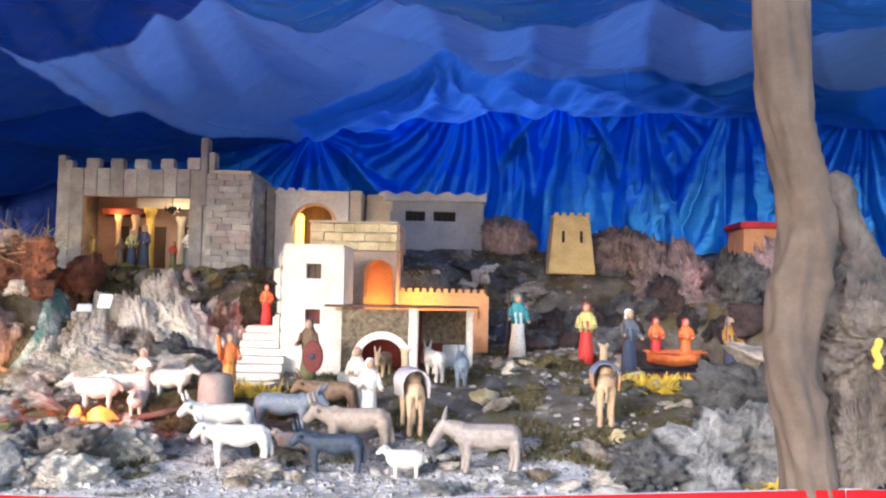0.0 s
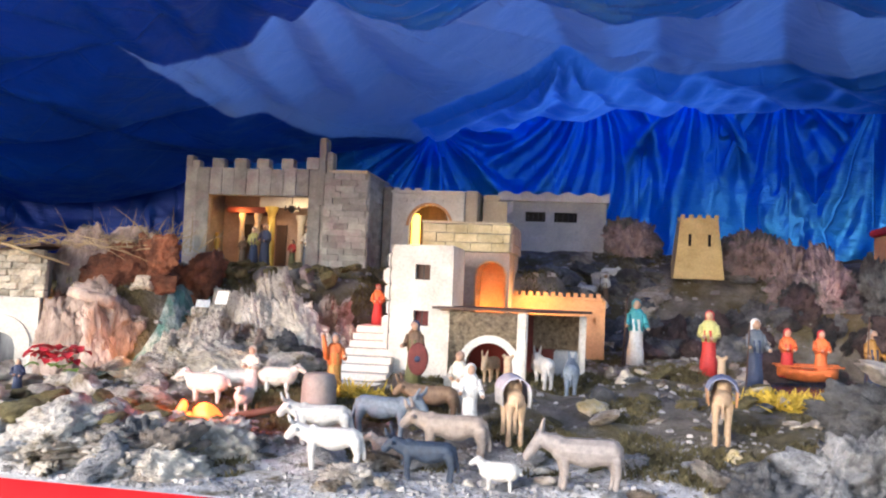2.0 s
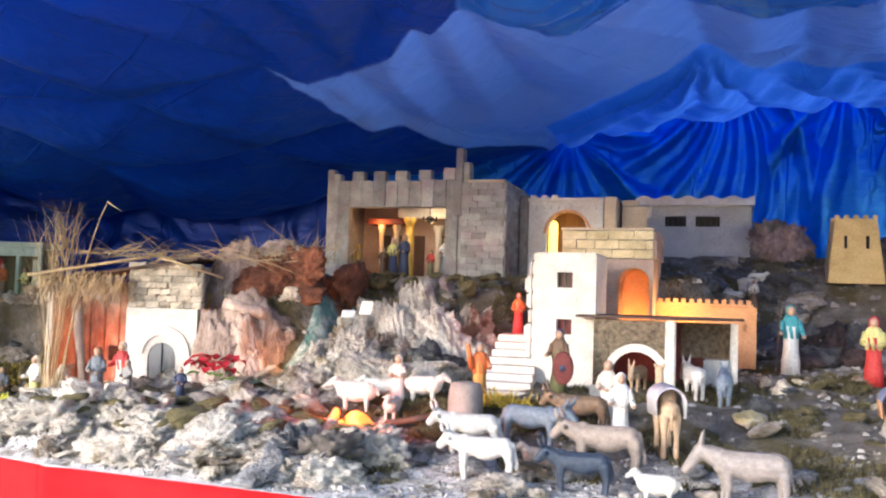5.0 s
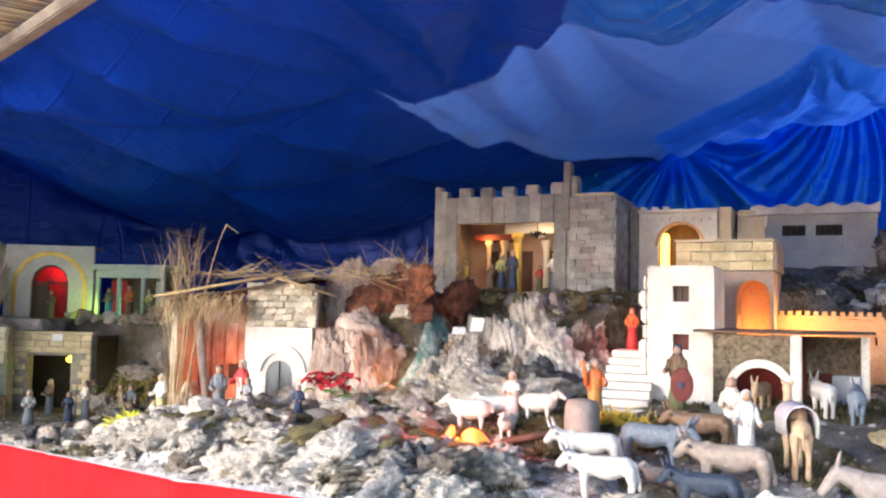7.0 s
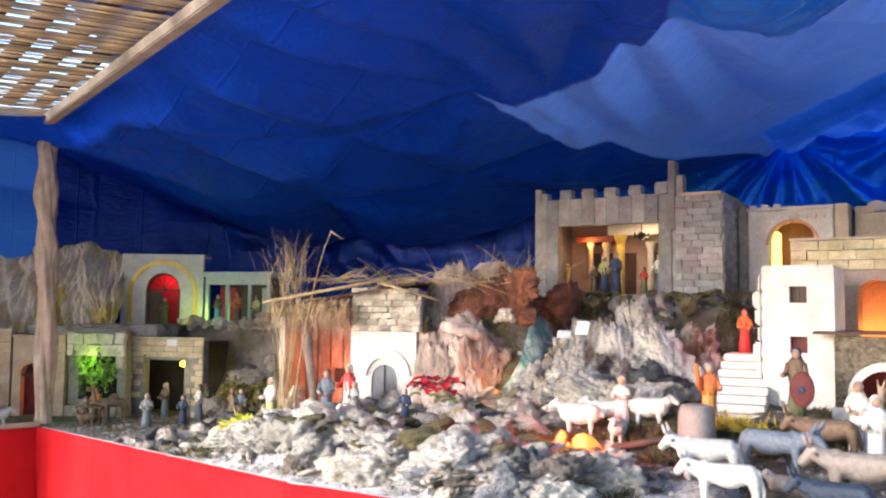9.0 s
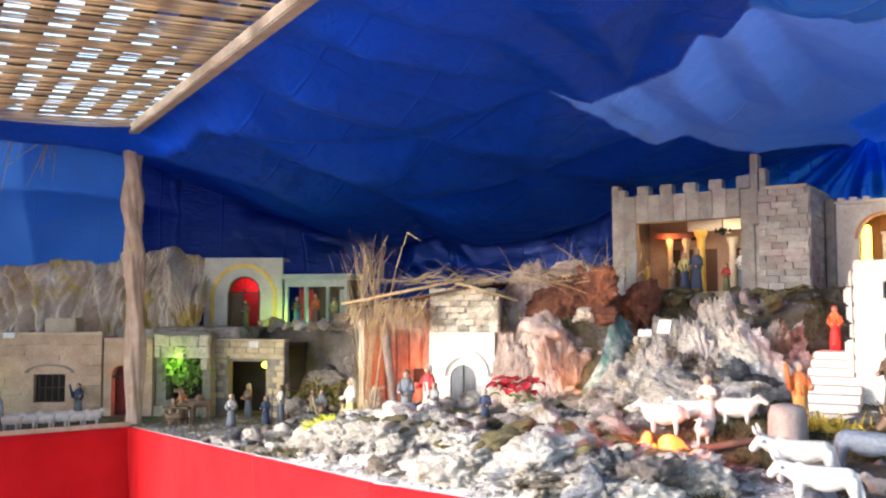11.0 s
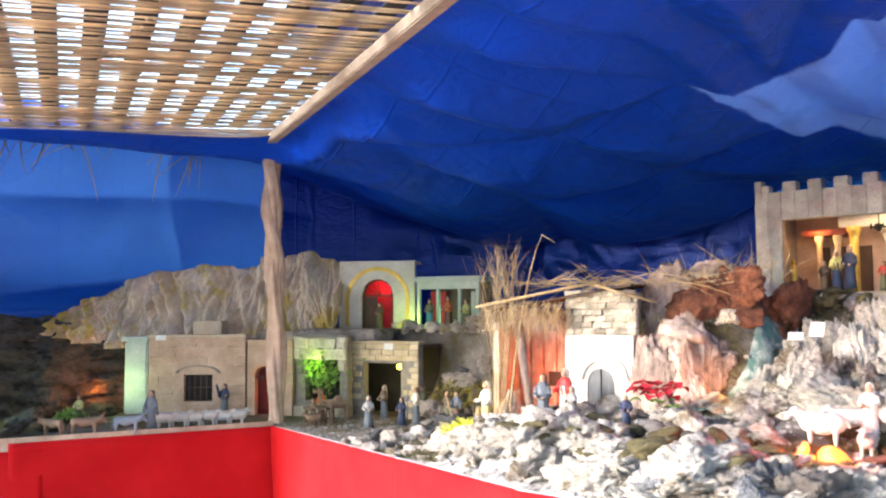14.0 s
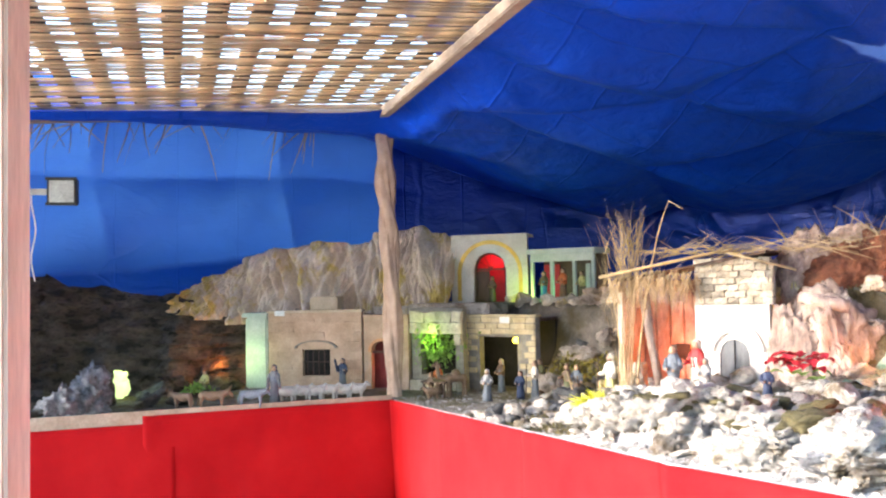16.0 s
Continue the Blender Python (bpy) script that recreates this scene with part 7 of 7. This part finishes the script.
def statue(x, y, h, rz, robe, over, head, label, staff=None, arms="out", crouch=1.0, group="people figurines", z=None, shield=False, wide=0.78):
    """A plain painted figurine: robe, shoulders, head, arms, staff."""
    bm = bmesh.new()
    k = crouch
    lathe(bm, [(0.17 * wide, 0), (0.155 * wide, 0.2 * k), (0.125 * wide, 0.46 * k), (0.13 * wide, 0.58 * k), (0.14 * wide, 0.7 * k)], 36, 0.78, (0, 0, 0), 0, 0.1, 8)
    lathe(bm, [(0.145 * wide, 0.52 * k), (0.16 * wide, 0.66 * k), (0.15 * wide, 0.78 * k), (0.09, 0.835 * k), (0.045, 0.86 * k)], 30, 0.7, (0, 0.004, 0), 1, 0.07, 6)
    hz = 0.855 * k
    ball(bm, (0, -0.008, hz + 0.066), 0.07, 2, 2, (0.88, 1, 1.15))
    ball(bm, (0, 0.016, hz + 0.08), 0.075, 2, 3, (1, 1, 1.12))
    lathe(bm, [(0.1, -0.1), (0.085, -0.02), (0.06, 0.05)], 16, 0.6, (0, 0.035, hz), 3)
    hands_at = {"out": ((-0.17, -0.16, 0.6), (0.15, -0.15, 0.56)), "front": ((-0.06, -0.2, 0.6), (0.06, -0.2, 0.58)), "up": ((-0.22, -0.1, 0.98), (0.12, -0.18, 0.66)), "down": ((-0.18, -0.05, 0.42), (0.18, -0.05, 0.42))}[arms]
    for s, hp in zip((-1, 1), hands_at):
        el = (s * 0.185 * wide, -0.05, 0.62 * k)
        sh = (s * 0.135 * wide, 0, 0.775 * k)
        hp = (hp[0], hp[1], hp[2] * k)
        tube(bm, sh, el, 0.043, 0.038, 8, 1)
        tube(bm, el, hp, 0.042, 0.034, 8, 1)
        ball(bm, el, 0.043, 1, 1)
        ball(bm, hp, 0.034, 1, 2)
    if staff:
        tube(bm, (-0.22, -0.17, 0.0), (-0.2 + 0.02 * staff, -0.16, staff), 0.012, 0.011, 6, 4)
    if shield:
        ball(bm, (0.12, -0.24, 0.42), 0.2, 3, 5, (0.85, 0.22, 1.3))
        ball(bm, (0.12, -0.285, 0.42), 0.05, 2, 3, (1, 0.5, 1))
    p = at(x, y, -0.004) if z is None else (x, y, z)
    ob = single("figurine", bm, [M["f_" + robe], M["f_" + over], M["f_skin"], M["f_" + head], M["brown_wood"], M["dark_red"]], p, rz, label, "figurine", group)
    ob.scale = (h, h, h)
    return ob


statue(0.21, 5.02, 0.36, 10, "white", "teal", "teal", "figurine in teal mantle with a long staff", 1.05)
statue(0.57, 4.74, 0.33, -10, "crimson", "lemon", "crimson", "king figurine in yellow and red robe", None, "front")
statue(0.76, 4.5, 0.33, 20, "navy", "slate", "white", "figurine in dark blue with white turban and staff", 0.95)
statue(-1.07, 3.66, 0.27, 30, "ochre", "orange", "grey", "soldier figurine in ochre tunic raising a spear", None, "up")
statue(-0.78, 3.9, 0.28, 0, "olive", "brown", "navy", "soldier figurine with plumed helmet and round shield", None, "out", shield=True)
statue(-1.15, 4.58, 0.22, 15, "crimson", "orange", "crimson", "kneeling figurine lit red beside the stairs", None, "front", z=1.3)
rock("layered", 2, "rock", -1.16, 4.62, 0.15, 30, (0, 0), 0.5, "rocks of the castle crag", (1, 1, 1), 1.235)
statue(-1.05, 4.52, 0.2, -15, "grey", "cream", "cream", "pale figurine standing beside the stairs", None, "front")
statue(-0.42, 3.3, 0.26, 20, "white", "white", "white", "figurine in a white hooded robe beside camels", None, "out")
statue(-0.5, 3.5, 0.25, -10, "white", "cream", "skin", "figurine in a white robe near the stable", None, "front")
statue(-1.42, 3.6, 0.24, 0, "white", "cream", "cream", "shepherd figurine in white among sheep", None, "front", 0.8)
for x, z in ((1.0, "crimson"), (1.17, "orange")):
    statue(x, 5.02, 0.28, 10, z, "orange", "crimson", "fisher figurine in the boat lit red", None, "front", 0.9, z=1.12)
statue(1.5, 5.3, 0.36, 20, "navy", "ochre", "grey", "figurine in ochre shirt with a fishing rod by the pool", 1.2)
# in the castle hall
for x, y, h, rz, a, b_, c in ((-2.19, 5.33, 0.2, 20, "navy", "lemon", "cream"), (-2.11, 5.32, 0.22, 0, "navy", "navy", "skin"), (-2.27, 5.34, 0.15, 0, "brown", "brown", "grey"), (-1.84, 5.36, 0.21, -10, "slate", "white", "brown"), (-1.94, 5.36, 0.14, 0, "olive", "crimson", "brown")):
    statue(x, y - 0.04, h * 1.2, rz, a, b_, c, "small court figurine in the castle hall", None, "front", group="court figurines", z=1.612)
# at the hut and the plaza
for x, y, h, rz, a, b_, c, st, ar, cr_, lab in (
        (-3.08, 3.64, 0.24, 20, "slate", "slate", "brown", None, "front", 1, "figurine in dark blue coat before the hut"),
        (-2.98, 3.7, 0.24, 0, "cream", "crimson", "cream", None, "out", 1, "figurine in patterned red and cream dress"),
        (-2.45, 3.47, 0.15, 30, "navy", "navy", "cream", None, "front", 0.9, "kneeling figurine in navy with white hat"),
        (-2.86, 3.6, 0.17, 0, "grey", "grey", "grey", None, "front", 0.9, "grey figurine beside the white front"),
        (-3.66, 3.82, 0.24, -10, "lemon", "white", "cream", 0.9, "out", 1, "figurine in white and yellow with a staff"),
        (-4.66, 3.74, 0.2, 40, "slate", "grey", "grey", None, "front", 0.85, "seated grey figurine on the plaza"),
        (-4.6, 3.98, 0.19, 20, "navy", "navy", "brown", None, "front", 0.8, "crouching figurine in blue on the plaza"),
        (-4.53, 4.05, 0.21, -20, "slate", "cream", "brown", 0.9, "out", 1, "figurine with bare shoulders and a pole"),
        (-4.38, 4.2, 0.19, 0, "olive", "brown", "brown", 1.1, "out", 1, "brown figurine working with a pole"),
        (-4.25, 4.16, 0.2, 30, "brown", "slate", "olive", None, "out", 1, "figurine in brown beside the rocks"),
        (-4.72, 4.28, 0.22, 0, "brown", "olive", "brown", None, "front", 0.9, "figurine in the dark brick opening"),
        (-4.95, 4.12, 0.2, 0, "slate", "brown", "grey", None, "front", 1, "figurine at the brick house"),
        (-5.2, 3.75, 0.2, 10, "brown", "orange", "brown", None, "front", 0.9, "figurine in orange by the ivy niche"),
        (-5.12, 3.62, 0.17, 0, "brown", "brown", "brown", None, "front", 0.8, "seated brown figurine near the post"),
        (-5.62, 2.68, 0.22, 40, "slate", "slate", "navy", None, "down", 1, "shepherd figurine in grey with a hat"),
        (-5.9, 3.38, 0.2, 40, "slate", "navy", "navy", None, "up", 1, "figurine in blue before the window"),
        (-6.25, 2.45, 0.18, 40, "olive", "lemon", "brown", None, "front", 0.9, "figurine in green by the cave light"),
        (-5.17, 4.78, 0.2, 20, "teal", "olive", "olive", None, "front", 1, "green lit figurine before the glazed house"),
        (-5.02, 4.84, 0.22, 0, "brown", "orange", "brown", None, "front", 1, "figurine in orange before the glazed house"),
        (-4.88, 4.9, 0.2, 0, "olive", "lemon", "brown", None, "front", 1, "figurine in yellow before the glazed house"),
        (-5.6, 4.62, 0.18, 30, "olive", "brown", "brown", None, "front", 1, "brown figurine in the red doorway")):
    statue(x, y, h * 1.2, rz, a, b_, c, lab, st, ar, cr_, group="villager figurines")
statue(0.02, 6.3, 0.2, 0, "brown", "cream", "cream", "shepherd figurine in cream on the back hill", 0.9, group="villager figurines")

# ---- loose things ----
boat = thing("rowing_boat", (1.1, 5.0, 1.1), -4, "small orange painted rowing boat on the pool", "boat")
bm = bmesh.new()
rows = []
for i in range(13):
    u = i / 12 * 2 - 1
    w = 0.1 * math.sqrt(max(0.02, 1 - u * u))
    rows.append([bm.verts.new((0.18 * u, w * f, 0.075 * abs(f) ** 1.6 + 0.035 * u * u)) for f in (-1, -0.7, -0.35, 0, 0.35, 0.7, 1)])
for a, b in zip(rows, rows[1:]):
    for j in range(6):
        bm.faces.new((a[j], a[j + 1], b[j + 1], b[j]))
hull = part("hull", bm, M["f_orange"], boat, smooth=True)
hull.modifiers.new("thick", "SOLIDIFY").thickness = 0.008
for x in (-0.11, 0.0, 0.11):
    part("thwart", boxed(x - 0.018, x + 0.018, -0.085, 0.085, 0.052, 0.06, bevel=0.002), M["f_orange"], boat)
for s in (-1, 1):
    bm = bmesh.new()
    tube(bm, (-0.2, s * 0.09, 0.1), (0.2, s * 0.1, 0.11), 0.006, 0.006, 6)
    part("oar", bm, M["f_orange"], boat, smooth=True)
boat.scale = (0.84, 0.84, 0.84)
for x, y, n, seed in ((0.84, 4.05, 1100, 81), (-0.98, 3.66, 300, 82), (-3.0, 2.98, 420, 83), (0.98, 2.66, 120, 84)):
    sp = (0.16, 0.14) if n > 500 else (0.07, 0.06) if seed == 83 else (0.13, 0.07)
    single("straw_heap", blades(n, lambda r: ((r.gauss(0, 0.45) * sp[0], r.gauss(0, 0.45) * sp[1], 0.0), (r.uniform(-1, 1), r.uniform(-1, 1), 0.5)), (0.04, 0.1), 0.4, 0.006, seed),
           M["straw_bright"] if seed != 83 else M["yellow_moss"], at(x, y, 0.06 if seed == 83 else 0), 0, "heap of bright yellow dyed straw", "straw", smooth=False, kind="stuff")
bm = bmesh.new()
lathe(bm, [(0.075, 0), (0.07, 0.05), (0.068, 0.12), (0.06, 0.15), (0.03, 0.158)], 18, 0.95, wave=0.03)
single("tree_stump", bm, M["grey_hide"], at(-1.05, 3.42, -0.01), 0, "grey-brown rounded tree stump", "stump")
bm = bmesh.new()
tube(bm, (0, 0, 0), (0.34, 0.18, 0.06), 0.016, 0.012, 9)
single("fallen_log", bm, M["brown_wood"], at(-1.32, 3.25, 0.01), 12, "thin dark log lying by the fire", "log")
# red poinsettia cloth
flower = thing("red_poinsettia", at(-2.42, 3.7, 0.03), 10, "artificial red poinsettia with green leaves", "flower")
rng = random.Random(91)
for k in range(34):
    a = rng.uniform(0, 6.28)
    r = rng.uniform(0.0, 0.085)
    c = Vector((r * math.cos(a) * 1.3, r * math.sin(a) * 0.7, 0.05 + rng.uniform(0, 0.05)))
    bm = bmesh.new()
    rows = []
    ln, w = rng.uniform(0.055, 0.08), rng.uniform(0.03, 0.042)
    for i in range(6):
        u = i / 5
        ww = w * math.sin(math.pi * min(0.97, u * 0.9 + 0.08))
        d = Vector((math.cos(a), math.sin(a), 0.6 - 0.7 * u)) * ln * u
        s = Vector((-math.sin(a), math.cos(a), 0)) * ww
        rows.append((bm.verts.new(c + d - s), bm.verts.new(c + d + Vector((0, 0, -0.006))), bm.verts.new(c + d + s)))
    for p, q in zip(rows, rows[1:]):
        for j in (0, 1):
            bm.faces.new((p[j], p[j + 1], q[j + 1], q[j]))
    if k > 27:
        for v in bm.verts:
            v.co.z = max(0.01, v.co.z - 0.05)
    part("petal" if k < 28 else "leaf", bm, M["petal"] if k < 28 else M["leaf"], flower, smooth=True)
flower.scale = (1.05, 1.05, 1.3)
# paper cards on the crag
for x, y, z, rz, ry in ((-1.87, 4.2, 1.385, -8, 20), (-1.98, 4.22, 1.365, 20, 60)):
    bm = boxed(-0.035, 0.035, -0.001, 0.001, 0, 0.07)
    ob = single("paper_card", bm, M["card"], (x, y, z), rz, "small white paper card stuck among rocks", "card", smooth=False)
    ob.rotation_euler[0] = radians(-ry)

# floodlight on the side tarpaulin, with its cable
flood = thing("floodlight", (-6.13, 1.46, 2.16), 62, "black floodlight with glass front fixed to the side", "floodlight")
part("housing", boxed(-0.09, 0.09, 0.0, 0.07, -0.085, 0.085, bevel=0.008), M["black"], flood)
part("reflector", boxed(-0.075, 0.075, -0.006, -0.001, -0.07, 0.07, bevel=0.002), M["steel"], flood, "silvery glass front")
part("frame", boxed(-0.095, 0.095, -0.012, -0.0065, 0.071, 0.09), M["black"], flood)
part("frame", boxed(-0.095, 0.095, -0.012, -0.0065, -0.09, -0.071), M["black"], flood)
part("bracket", boxed(-0.2, -0.095, 0.02, 0.04, -0.02, 0.02, bevel=0.003), M["steel"], flood)
bm = bmesh.new()
p = Vector((-0.19, 0.03, -0.02))
for k in range(10):
    q = p + Vector((0.012 * math.sin(k * 0.9), 0, -0.055))
    tube(bm, p, q, 0.005, 0.005, 6)
    p = q
part("cable", bm, M["card"], flood, "white hanging cable", True)
bm = boxed(-0.025, 0.025, -0.025, 0.025, -2.1, 0.75, bevel=0.004)
single("side_pole", bm, M["card"], (-6.03, 1.08, 2.1), 20, "slim white pole at the side of the stage", "pole", smooth=False)

# loose straws hanging from the reed roof
def mat_edge(r):
    t0 = r.uniform(0.3, 2.6)
    x, y = -5.6 - 0.347 * t0, 3.48 - 0.938 * t0
    return (x, y, roof_z(x, y) - 0.004), (r.uniform(-0.2, 0.7), r.uniform(-0.9, 0.3), -0.7)


hang = blades(46, mat_edge, (0.1, 0.42), 0.5, 0.006, 95)
single("hanging_straw", hang, M["straw"], (0, 0, 0), 0, "loose dry straws hanging from the reed roof", "straw", smooth=False, kind="stuff")
